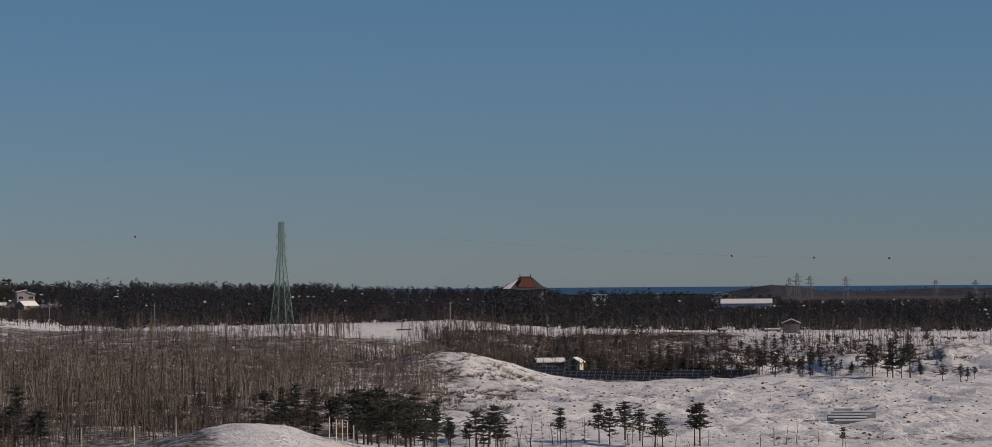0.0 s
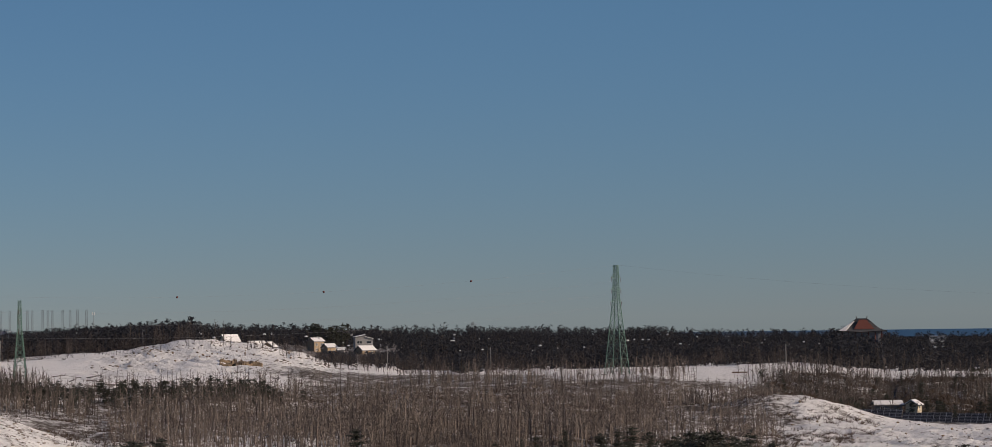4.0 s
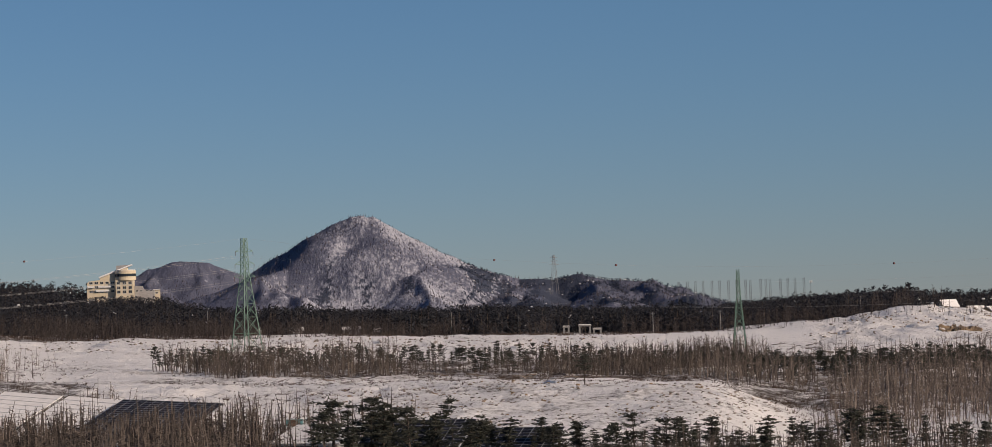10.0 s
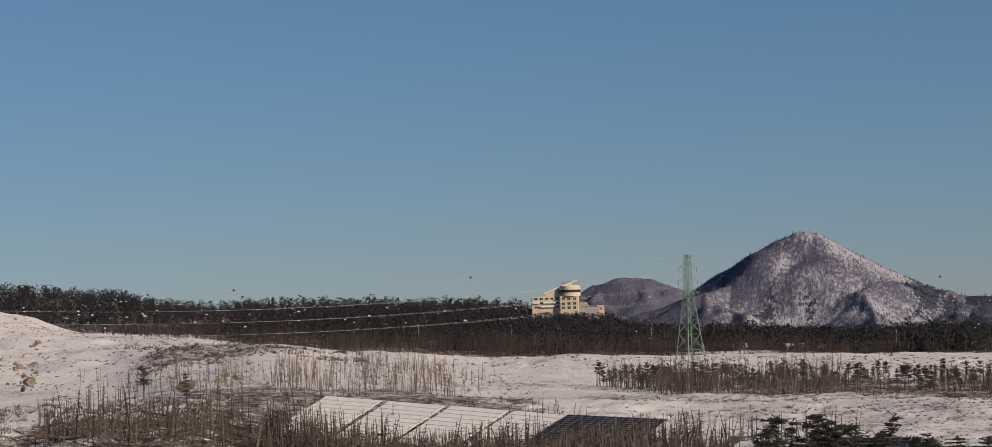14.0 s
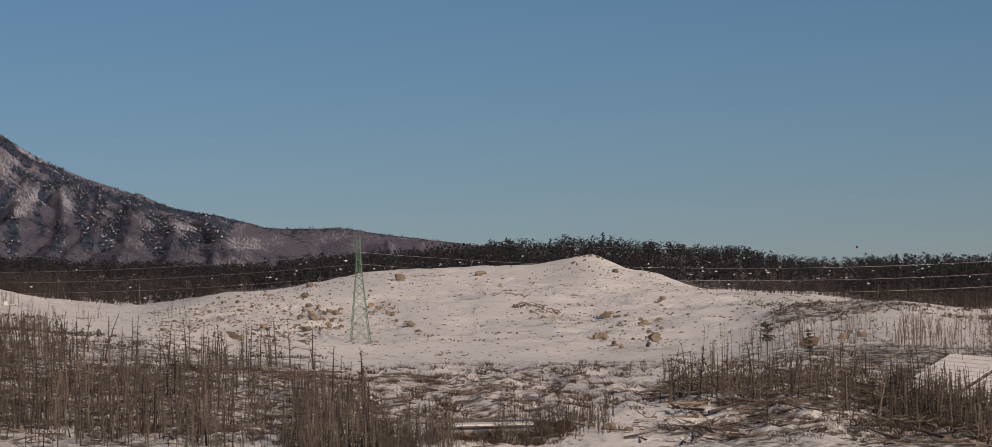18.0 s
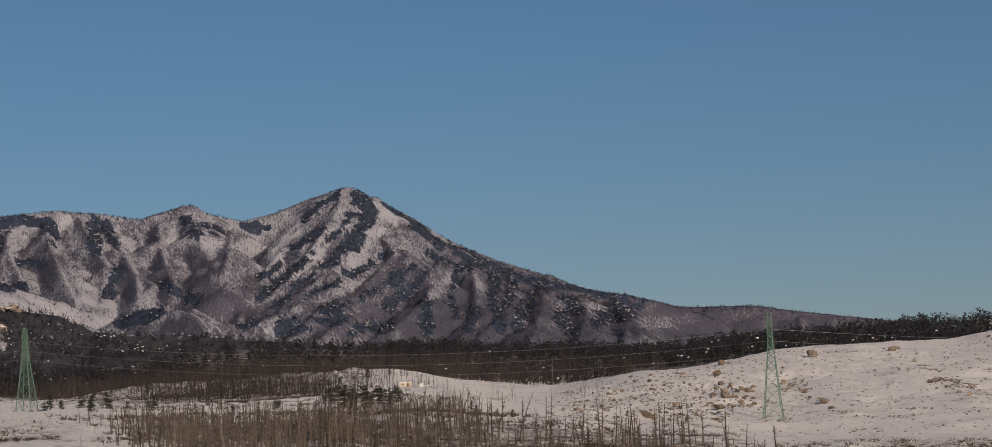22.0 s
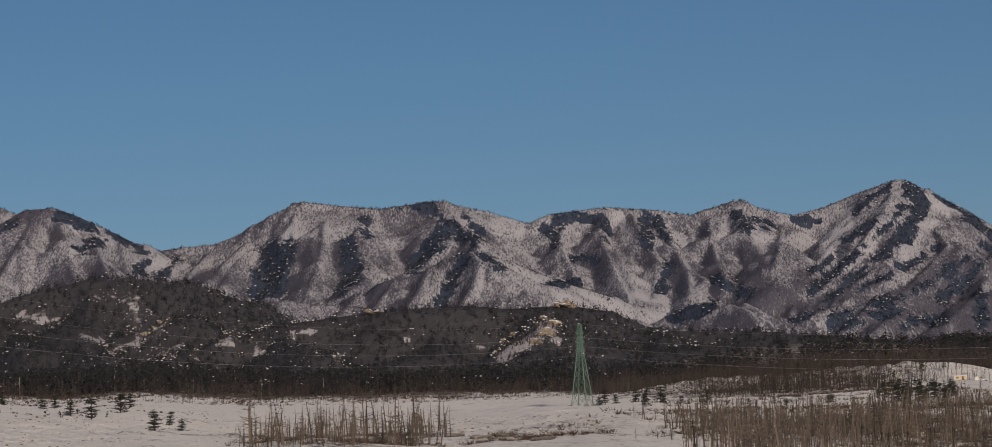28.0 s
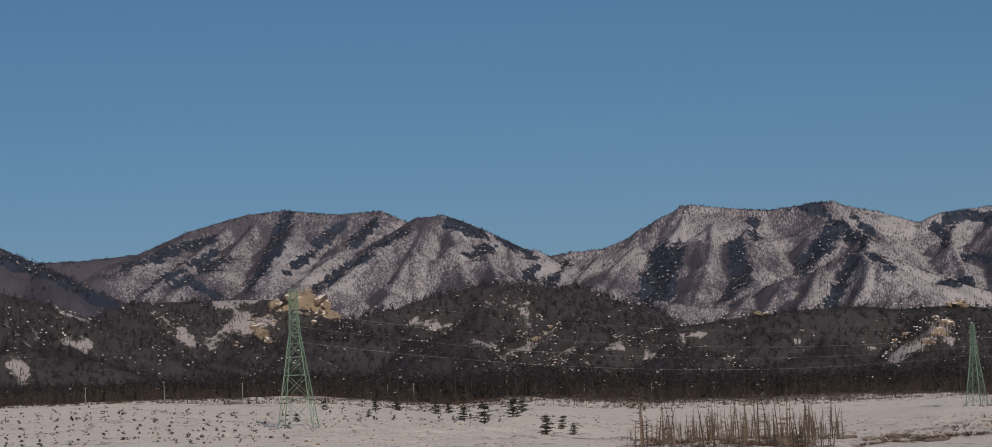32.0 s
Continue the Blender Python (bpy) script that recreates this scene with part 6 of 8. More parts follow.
for a, b, sag, thick in zip(LINE[:-1], LINE[1:], (11.0, 8.0, 6.0, 6.0), (0.02, 0.05, 0.035, 0.03)):
    for q, reach in ARMS:
        for side in (-1, 1):
            span("power_cable", arm_end(*a, q, reach, side), arm_end(*b, q, reach, side), sag, "pale aluminium cable strung between lattice towers", thick)
# the earth wire along the tower tops, with marker balls
tops = [Vector((p[0], p[1], p[2] + high)) for p, heading, high, base in LINE]
far_x, far_y = at(-18.0, 980)
tops.insert(0, Vector((far_x, far_y, 52.0)))
ball_red = material("faded_red_marker", (0.13, 0.035, 0.03), 0.5, spread=((0.09, 0.028, 0.025),), size=0.4)
for a, b, sag, turns_on in ((tops[0], tops[1], 10.8, (-7.58, -6.14, -4.55)), (tops[1], tops[2], 11.6, (6.96, 9.82, 12.64, 17.98, 20.33)), (tops[2], tops[3], 7.2, (29.36, 33.95)), (tops[3], tops[4], 6.0, ()),
                            (tops[4], tops[5], 6.0, ())):
    span("earth_wire", a, b, sag, "thin steel earth wire over the tower tops", 0.03)
    for turn in turns_on:
        us = np.linspace(0, 1, 2001)
        ps = [droop(a, b, sag, u) for u in us]
        best = min(ps, key=lambda p: abs(math.degrees(math.atan2(-p.x, p.y)) - turn))
        bm = bmesh.new()
        bmesh.ops.create_uvsphere(bm, u_segments=14, v_segments=8, radius=0.36)
        bm.faces.ensure_lookup_table()
        me = bpy.data.meshes.new("marker_ball")
        bm.to_mesh(me)
        bm.free()
        me.materials.append(ball_red)
        ball = tagged(new("marker_ball", me), "dull red aircraft marker ball clamped on a wire", "marker ball", "marker balls on the earth wire")
        ball.location = best

# ---- houses, works and rocks ----
cream_wall = material("cream_plaster", (0.62, 0.54, 0.40), 0.85, spread=((0.52, 0.45, 0.33),), size=2.5, bump=0.1)
grey_wall = material("grey_plaster", (0.34, 0.33, 0.32), 0.85, spread=((0.27, 0.26, 0.26),), size=2.0, bump=0.1)
timber_wall = material("tan_timber_wall", (0.42, 0.31, 0.20), 0.8, spread=((0.34, 0.25, 0.16),), size=1.2, stretch=(1, 1, 6), bump=0.15)
white_wall = material("white_painted_wall", (0.72, 0.72, 0.70), 0.8, spread=((0.62, 0.62, 0.61),), size=3.0)
dark_wall = material("dark_sheet_wall", (0.07, 0.08, 0.10), 0.6, spread=((0.10, 0.11, 0.13),), size=1.0, stretch=(8, 1, 1))
roof_tile = material("dark_roof_tile", (0.055, 0.055, 0.06), 0.7, spread=((0.09, 0.088, 0.09),), size=0.8, bump=0.3)
red_panel = material("brick_red_gable", (0.156, 0.049, 0.033), 0.8, spread=((0.18, 0.06, 0.045),), size=1.5)
roof_snow = material("roof_snow", (0.80, 0.79, 0.78), 0.75, spread=((0.68, 0.67, 0.67),), size=2.5, bump=0.2)
glass = material("dark_window_glass", (0.02, 0.025, 0.03), 0.08, spread=((0.03, 0.035, 0.045),), size=3.0)
frame_paint = material("pale_frame", (0.55, 0.55, 0.54), 0.6, spread=((0.45, 0.45, 0.45),), size=0.6)
door_wood = material("brown_door", (0.13, 0.075, 0.04), 0.6, spread=((0.09, 0.05, 0.03),), size=0.5, stretch=(1, 1, 4))
cell_glass = material("solar_cell_glass", (0.010, 0.010, 0.013), 0.5, spread=((0.018, 0.020, 0.030),), size=0.9, per="object", sheen=0.15)
panel_frame = material("aluminium_panel_frame", (0.55, 0.56, 0.57), 0.4, 0.6, spread=((0.45, 0.46, 0.47),), size=1.0)
teal_paint = material("teal_steel", (0.10, 0.24, 0.25), 0.5, spread=((0.08, 0.19, 0.20),), size=1.0)
rust = material("rust_brown_steel", (0.16, 0.085, 0.05), 0.8, spread=((0.10, 0.06, 0.04),), size=0.6)
clay = material("bare_orange_clay", (0.27, 0.19, 0.115), 0.95, spread=((0.20, 0.145, 0.09),), size=1.5, bump=0.5)


def ground_place(turn, r, lift=0.0):
    x, y = at(turn, r)
    return (float(x), float(y), float(land(x, y)) + lift)


def window(parent, x, z, w, h, y):
    """A window on a front face at y (outwards is -y): frame, pane and sill."""
    s = Shape()
    for x0, x1, z0, z1 in ((x, x + w, z, z + 0.12), (x, x + w, z + h - 0.12, z + h), (x, x + 0.12, z, z + h), (x + w - 0.12, x + w, z, z + h), (x + w / 2 - 0.05, x + w / 2 + 0.05, z, z + h)):
        s.box(x0, x1, y - 0.10, y + 0.02, z0, z1)
    fr = part("window", s.mesh("window", frame_paint), parent)
    part("pane", Shape().box(x + 0.1, x + w - 0.1, y - 0.05, y + 0.01, z + 0.1, z + h - 0.1).mesh("pane", glass), fr)
    part("sill", Shape().box(x - 0.1, x + w + 0.1, y - 0.2, y + 0.02, z - 0.12, z).mesh("sill", frame_paint), fr)


def gable_house(turn, r, heading, length, depth, eave, ridge, wall, label, lift=0.0, windows=(), door=None, overhang=0.5, chimney=False, name="house", category="house"):
    """A house with a saddle roof under snow: the front faces -y of its own axes, the ridge runs along x."""
    ob = thing(name, ground_place(turn, r, lift), turn + heading, label, category)
    L, D = length / 2, depth / 2
    s = Shape()
    s.add([(-L, -D, -1), (L, -D, -1), (L, D, -1), (-L, D, -1), (-L, -D, eave), (L, -D, eave), (L, D, eave), (-L, D, eave), (-L, 0, ridge), (L, 0, ridge)],
          [(0, 1, 5, 4), (2, 3, 7, 6), (1, 2, 6, 9, 5), (3, 0, 4, 8, 7), (3, 2, 1, 0), (4, 5, 9, 8), (6, 7, 8, 9)])
    part("wall", s.mesh("wall", wall), ob)
    o, k = overhang, (ridge - eave) / D
    for sy in (-1, 1):
        t = Shape()
        a = [(-L - o, sy * (D + o), eave - k * o), (L + o, sy * (D + o), eave - k * o), (L + o, 0, ridge), (-L - o, 0, ridge)]
        t.add([(x, y, z + 0.02) for x, y, z in a] + [(x, y, z + 0.2) for x, y, z in a], [(0, 1, 2, 3), (4, 5, 6, 7), (0, 1, 5, 4), (1, 2, 6, 5), (2, 3, 7, 6), (3, 0, 4, 7)])
        roof = part("roof", t.mesh("roof", roof_tile), ob)
        t = Shape()
        b = [(x * 0.985, y * 0.97, z + 0.21) for x, y, z in a]
        t.add(b + [(x, y, z + 0.24) for x, y, z in b], [(0, 1, 2, 3), (4, 5, 6, 7), (0, 1, 5, 4), (1, 2, 6, 5), (2, 3, 7, 6), (3, 0, 4, 7)])
        part("snow", t.mesh("snow", roof_snow), roof, "smooth layer of roof snow")
    for x, z, w, h in windows:
        window(ob, x, z, w, h, -D)
    if door:
        part("door", Shape().box(door, door + 1.0, -D - 0.06, -D + 0.02, 0, 2.05).mesh("door", door_wood), ob, "brown wooden door")
    if chimney:
        part("chimney", Shape().box(L * 0.4, L * 0.4 + 0.7, 0.4, 1.1, eave, ridge + 1.0).mesh("chimney", grey_wall), ob)
    return ob


# homestead on the hill crest
gable_house(11.64, 1180, 30, 6.4, 5.4, 1.4, 3.9, cream_wall, "low cream house with a broad snow-covered roof", -0.2, ((-2.5, 0.4, 1.4, 1.0),))
gable_house(11.12, 1215, 34, 7.0, 5.0, 2.2, 3.8, cream_wall, "small cream house with a snowy saddle roof", -0.4, ((-2.5, 0.8, 1.2, 1.0), (0.8, 0.8, 1.2, 1.0)), 2.2)
gable_house(10.87, 1205, 70, 5.0, 4.5, 2.2, 3.9, timber_wall, "little tan timber annex with a snowy roof", -0.4, ((-0.8, 0.8, 1.2, 1.0),))
gable_house(9.98, 1540, 38, 6.5, 6.0, 5.6, 7.2, timber_wall, "tan two-storey timber house with snow on its roof", 0.0, ((-2.5, 3.4, 1.4, 1.2), (0.8, 3.4, 1.4, 1.2), (-2.5, 0.8, 1.4, 1.2)), 1.2, chimney=True)
gable_house(9.72, 1530, 36, 6.0, 5.5, 3.8, 5.4, timber_wall, "tan timber house with a snowy roof and small windows", 0.0, ((-2.2, 1.0, 1.2, 1.2), (0.4, 1.0, 1.2, 1.2)), 1.7)
gable_house(9.5, 1525, -5, 4.0, 4.0, 2.3, 3.4, grey_wall, "small grey shed with a snowy roof beside the timber house", 0.0, ((-1.2, 0.9, 1.0, 0.9),), name="shed", category="shed")
gable_house(9.02, 1500, 40, 9.0, 6.0, 2.6, 4.6, timber_wall, "low tan cottage with a wide snow-covered roof", 0.0, ((-3.2, 0.8, 1.4, 1.2), (1.2, 0.8, 1.4, 1.2)), 0.0)
modern = thing("house", ground_place(9.06, 1530), 12, "grey two-storey house with a single-pitch snowy roof", "house")
modern.rotation_euler.z = radians(9.06 + 8)
part("wall", Shape().prism([(-4.6, -1), (4.6, -1), (4.6, 7.2), (0.4, 8.4), (0.4, 9.2), (-4.6, 8.2)], -3.5, 3.5).mesh("wall", grey_wall), modern)
roof = part("roof", Shape().prism([(-5.0, 8.1), (0.7, 9.25), (0.7, 9.5), (-5.0, 8.35)], -4.0, 4.0).prism([(0.45, 8.3), (5.0, 7.1), (5.0, 7.35), (0.45, 8.55)], -4.0, 4.0).mesh("roof", roof_tile), modern)
part("snow", Shape().prism([(-4.9, 8.4), (0.6, 9.52), (0.6, 9.8), (-4.9, 8.7)], -3.9, 3.9).prism([(0.5, 8.56), (4.9, 7.38), (4.9, 7.65), (0.5, 8.85)], -3.9, 3.9).mesh("snow", roof_snow), roof)
for x, z, w, h in ((-3.8, 5.0, 2.6, 1.5), (1.2, 5.0, 2.6, 1.5), (-3.8, 1.2, 2.6, 1.6), (1.2, 1.2, 1.6, 1.6)):
    window(modern, x, z, w, h, -3.5)
part("door", Shape().box(-0.7, 0.4, -3.56, -3.48, 0, 2.1).mesh("door", door_wood), modern)

# sheds by the dug valley
gable_house(-1.02, 815, 12, 7.4, 3.6, 1.9, 2.7, dark_wall, "long dark shed with a snow-covered roof", 2.2, ((-2.4, 0.6, 1.2, 0.9),), name="shed", category="shed")
gable_house(-1.52, 815, 70, 3.4, 3.4, 2.0, 3.0, cream_wall, "cream shed with a snowy roof and a small gable window", 2.2, ((-0.5, 0.9, 0.9, 0.9),), name="shed", category="shed")
hut = thing("pavilion", ground_place(-5.69, 1003), -5, "small open pavilion with a snowy gable roof on posts", "pavilion")
for x in (-2.6, 2.6):
    for y in (-2.0, 2.0):
        part("post", Shape().bar((x, y, -0.5), (x, y, 3.0), 0.35, 0.3).mesh("post", grey_wall), hut)
part("back_wall", Shape().box(-2.4, 2.4, 1.6, 1.9, 0, 2.8).mesh("back_wall", grey_wall), hut)
part("floor_slab", Shape().box(-3.2, 3.2, -2.6, 2.6, -0.6, 0.25).mesh("floor_slab", concrete), hut)
for sx in (-1, 1):
    rf = part("roof", Shape().prism([(0, 4.3), (sx * 3.4, 2.9), (sx * 3.4, 3.1), (0, 4.5)], -2.7, 2.7).mesh("roof", roof_tile), hut)
    part("snow", Shape().prism([(0, 4.51), (sx * 3.3, 3.13), (sx * 3.3, 3.38), (0, 4.8)], -2.6, 2.6).mesh("snow", roof_snow), rf)
for turn, r, w in ((-5.32, 1000, 5.5), (-4.35, 1000, 3.0)):
    ob = thing("snowed_trailer", ground_place(turn, r), turn + 8, "low flat trailer buried under snow", "trailer")
    part("bed", Shape().box(-w / 2, w / 2, -1.1, 1.1, 0.5, 0.95).mesh("bed", rust), ob)
    part("snow", Shape().box(-w / 2 + 0.1, w / 2 - 0.1, -1.0, 1.0, 0.96, 1.4).mesh("snow", roof_snow), ob, "smooth load of snow")
    for x in (-w / 2 + 0.7, w / 2 - 0.7):
        for y in (-1.0, 1.0):
            part("wheel", Shape().bar((x, y - 0.12, 0.35), (x, y + 0.12, 0.35), 0.75, 0.75, 12).mesh("wheel", dark_wall), ob)

# temple hall over the trees
temple = thing("temple_hall", ground_place(-0.56, 1900), -0.56, "large temple hall with a dark hipped roof and brick-red gable", "temple")
temple_base = ground_place(-0.56, 1900)[2]
eave = EYE.z + 1900 * math.tan(radians(-0.345)) - temple_base
W, D, top_z = 16.0, 11.0, eave + 8.6
part("wall", Shape().box(-12.0, 12.0, -7.5, 7.5, -1, eave + 0.4).mesh("wall", grey_wall), temple)
for x in np.linspace(-12.5, 12.5, 7):
    part("column", Shape().bar((x, -8.2, -1), (x, -8.2, eave + 0.3), 0.7, 0.6, 10).mesh("column", red_panel), temple)
s = Shape()
rows = []
for q in np.linspace(0, 1, 6):
    # the slopes sag between eave and ridge, and the corners turn up
    w, d, z = W - (W - 6.2) * q, D * (1 - 0.62 * q), eave + (top_z - 2.2 - eave) * q ** 1.45
    rows.append([(-w, -d, z + (0.9 if q == 0 else 0)), (0, -d, z), (w, -d, z + (0.9 if q == 0 else 0)), (w, 0, z), (w, d, z + (0.9 if q == 0 else 0)), (0, d, z), (-w, d, z + (0.9 if q == 0 else 0)), (-w, 0, z)])
v = [p for row in rows for p in row]
f = [(8 * i + k, 8 * i + (k + 1) % 8, 8 * i + 8 + (k + 1) % 8, 8 * i + 8 + k) for i in range(5) for k in range(8)]
s.add(v, f + [tuple(range(7, -1, -1))])
lower = part("lower_roof", s.mesh("lower_roof", roof_tile), temple)
gw, gd, gz = 6.4, 4.2, top_z - 2.3
part("upper_roof", Shape().add([(-gw, -gd, gz), (gw, -gd, gz), (gw, gd, gz), (-gw, gd, gz), (-3.3, -gd, top_z), (3.3, -gd, top_z), (3.3, gd, top_z), (-3.3, gd, top_z)],
                               [(0, 1, 5, 4), (1, 2, 6, 5), (2, 3, 7, 6), (3, 0, 4, 7), (4, 5, 6, 7), (3, 2, 1, 0)]).mesh("upper_roof", roof_tile), temple)
part("gable", Shape().add([(-5.0, -8.6, eave + 1.8), (8.0, -8.6, eave + 1.8), (3.0, -5.2, top_z - 0.8), (-1.6, -5.2, top_z - 0.8), (-4.8, -8.0, eave + 1.5), (7.8, -8.0, eave + 1.5), (3.0, -4.6, top_z - 1.1), (-1.6, -4.6, top_z - 1.1)],
                          [(0, 1, 2, 3), (4, 5, 6, 7), (0, 1, 5, 4), (1, 2, 6, 5), (2, 3, 7, 6), (3, 0, 4, 7)]).mesh("gable", red_panel), temple, "brick-red sunlit roof face")
part("snow", Shape().add([(-14.6, -9.4, eave + 0.9), (-10.2, -9.6, eave + 0.9), (-4.6, -5.6, top_z - 1.5), (-6.2, -5.2, top_z - 2.0), (-14.4, -8.9, eave + 0.6), (-10.0, -9.1, eave + 0.6), (-4.5, -5.2, top_z - 1.8), (-6.0, -4.8, top_z - 2.3)],
                         [(0, 1, 2, 3), (4, 5, 6, 7), (0, 1, 5, 4), (1, 2, 6, 5), (2, 3, 7, 6), (3, 0, 4, 7)]).mesh("snow", roof_snow), lower, "strip of snow on the shaded slope")
for x in (-3.3, 3.3):
    part("ridge_finial", Shape().bar((x, 0, top_z - 0.2), (x * 1.06, 0, top_z + 1.6), 0.8, 0.4, 6).mesh("ridge_finial", roof_tile), temple)

# buildings among the far trees
def slab_building(turn, r, wide, deep, e0, e1, wall, label, heading=0, windows=3, name="building"):
    base = ground_place(turn, r)[2]
    z0, z1 = EYE.z + r * math.tan(radians(e0)) - base, EYE.z + r * math.tan(radians(e1)) - base
    ob = thing(name, ground_place(turn, r), turn + heading, label, "building")
    part("wall", Shape().box(-wide / 2, wide / 2, -deep / 2, deep / 2, -1, z1).mesh("wall", wall), ob)
    rf = part("roof", Shape().box(-wide / 2 - 0.3, wide / 2 + 0.3, -deep / 2 - 0.3, deep / 2 + 0.3, z1, z1 + 0.35).mesh("roof", roof_tile), ob)
    part("snow", Shape().box(-wide / 2, wide / 2, -deep / 2, deep / 2, z1 + 0.36, z1 + 0.7).mesh("snow", roof_snow), rf)
    for k in range(windows):
        x = -wide / 2 + wide * (k + 0.5) / windows
        window(ob, x - 0.8, max(0.8, (z0 + z1) / 2 - 0.3), 1.6, 1.2, -deep / 2)
    return ob


gable_house(-4.83, 1700, 0, 29, 12, 1.8, 4.2, white_wall, "long low white hall with a snow-covered roof among dark trees", EYE.z + 1700 * math.tan(radians(-0.70)) - ground_place(-4.83, 1700)[2], name="hall", category="hall")
slab_building(-4.26, 2300, 9, 7, -0.53, -0.44, white_wall, "white flat-roofed house near the sea", 0, 3)
slab_building(-4.45, 2320, 6, 6, -0.52, -0.46, white_wall, "small white house near the sea", 0, 2)
slab_building(-2.0, 2000, 11, 8, -0.52, -0.46, white_wall, "low pale building with a dark roof among pines", 0, 2)
slab_building(-3.1, 2400, 6, 6, -0.50, -0.45, white_wall, "small white house behind the wood", 0, 2)
for turn, r, w, wall in ((23.14, 1235, 7, grey_wall), (22.6, 1228, 4, grey_wall), (24.2, 1232, 5, grey_wall), (21.8, 1230, 4, grey_wall), (20.9, 1240, 3.5, grey_wall), (24.9, 1240, 4.5, white_wall)):
    gable_house(turn, r, 6, w, 4.0, 2.2, 3.2, wall, "small pale shed with a snowy roof at the wood's edge", 0.0, ((-w * 0.3, 0.8, 1.0, 0.9),), name="shed", category="shed")

# hotel above the pines
hotel = thing("hotel", ground_place(27.72, 1890), 24.0, "cream hotel with a slanted roofline and a round banded tower", "hotel")
hb = ground_place(27.72, 1890)[2]
hz = lambda e: EYE.z + 1890 * math.tan(radians(e)) - hb
# the wing steps up towards the tower under one slanted roof
part("wing", Shape().prism([(-15.0, -1), (3.0, -1), (3.0, hz(0.80)), (-5.0, hz(0.71)), (-7.0, hz(0.67)), (-14.0, hz(0.645)), (-15.0, hz(0.60))], -5.5, 5.5).mesh("wing", cream_wall), hotel)
part("sloped_roof", Shape().prism([(-7.4, hz(0.70)), (13.2, hz(0.935)), (13.2, hz(0.955)), (-7.4, hz(0.73))], -5.8, 5.8).mesh("sloped_roof", roof_snow), hotel, "pale snow-dusted slanted roof")
part("upper_wall", Shape().prism([(-6.8, hz(0.60)), (10.5, hz(0.60)), (10.5, hz(0.90)), (-6.8, hz(0.70))], -5.2, 5.2).mesh("upper_wall", cream_wall), hotel)
part("roof_house", Shape().prism([(3.4, hz(0.83)), (11.0, hz(0.90)), (11.0, hz(0.945)), (3.4, hz(0.935))], -3.2, 3.2).mesh("roof_house", grey_wall), hotel, "grey roof house")
tower = part("round_tower", Shape().bar((9.2, -4.0, hz(0.65)), (9.2, -4.0, hz(0.84)), 13.4, 13.4, 28).mesh("round_tower", cream_wall), hotel)
part("window_band", Shape().bar((9.2, -4.0, hz(0.722)), (9.2, -4.0, hz(0.775)), 13.6, 13.6, 28).mesh("window_band", glass), tower, "dark ribbon of windows")
part("parapet", Shape().bar((9.2, -4.0, hz(0.838)), (9.2, -4.0, hz(0.85)), 12.6, 12.6, 28).mesh("parapet", roof_snow), tower)
part("tower_shaft", Shape().box(3.2, 14.4, -9.0, 4.5, -1, hz(0.655)).mesh("tower_shaft", cream_wall), hotel)
for x in np.arange(-13.6, 2.0, 3.4):
    for e in (0.43, 0.51, 0.59):
        window(hotel, x, hz(e), 2.2, 1.5, -5.5)
for x in (4.0, 7.6, 11.2):
    for e in (0.40, 0.48, 0.57):
        window(hotel, x, hz(e), 2.2, 1.9, -9.0)
for x0, x1, e in ((-9.6, -1.0, 0.475), (-7.8, 0.4, 0.55), (-14.6, -10.4, 0.55)):
    part("balcony", Shape().box(x0, x1, -6.8, -5.51, hz(e) - 0.9, hz(e) + 0.3).mesh("balcony", white_wall), hotel)
part("annex", Shape().prism([(14.6, -1), (27.0, -1), (27.0, hz(0.44)), (20.0, hz(0.47)), (19.5, hz(0.53)), (14.6, hz(0.54))], -3.0, 6.0).mesh("annex", grey_wall), hotel, "low grey side building")
for x in (15.6, 18.2, 21.6, 24.2):
    window(hotel, x, hz(0.42), 1.5, 1.2, -3.0)
slab_building(26.86, 1900, 4.5, 4, 0.33, 0.44, cream_wall, "small cream building beyond the pines", 0, 1)

# concrete shells at the wood's edge
for turn, w, h, deep, label in ((18.62, 5.0, 4.0, 3.5, "grey concrete portal of an unfinished building"), (18.38, 3.4, 2.4, 3.0, "low grey concrete shell beside a portal"), (18.98, 2.6, 3.4, 2.6, "small grey concrete frame by the wood")):
    ob = thing("concrete_frame", ground_place(turn, 1205), turn, label, "concrete frame")
    for x in (-w / 2 + 0.35, w / 2 - 0.35):
        part("pier", Shape().box(x - 0.35, x + 0.35, -deep / 2, deep / 2, -0.5, h - 0.6).mesh("pier", concrete), ob)
    part("lintel", Shape().box(-w / 2 - 0.2, w / 2 + 0.2, -deep / 2 - 0.2, deep / 2 + 0.2, h - 0.6, h).mesh("lintel", concrete), ob)
    part("snow", Shape().box(-w / 2, w / 2, -deep / 2, deep / 2, h + 0.005, h + 0.2).mesh("snow", roof_snow), ob)

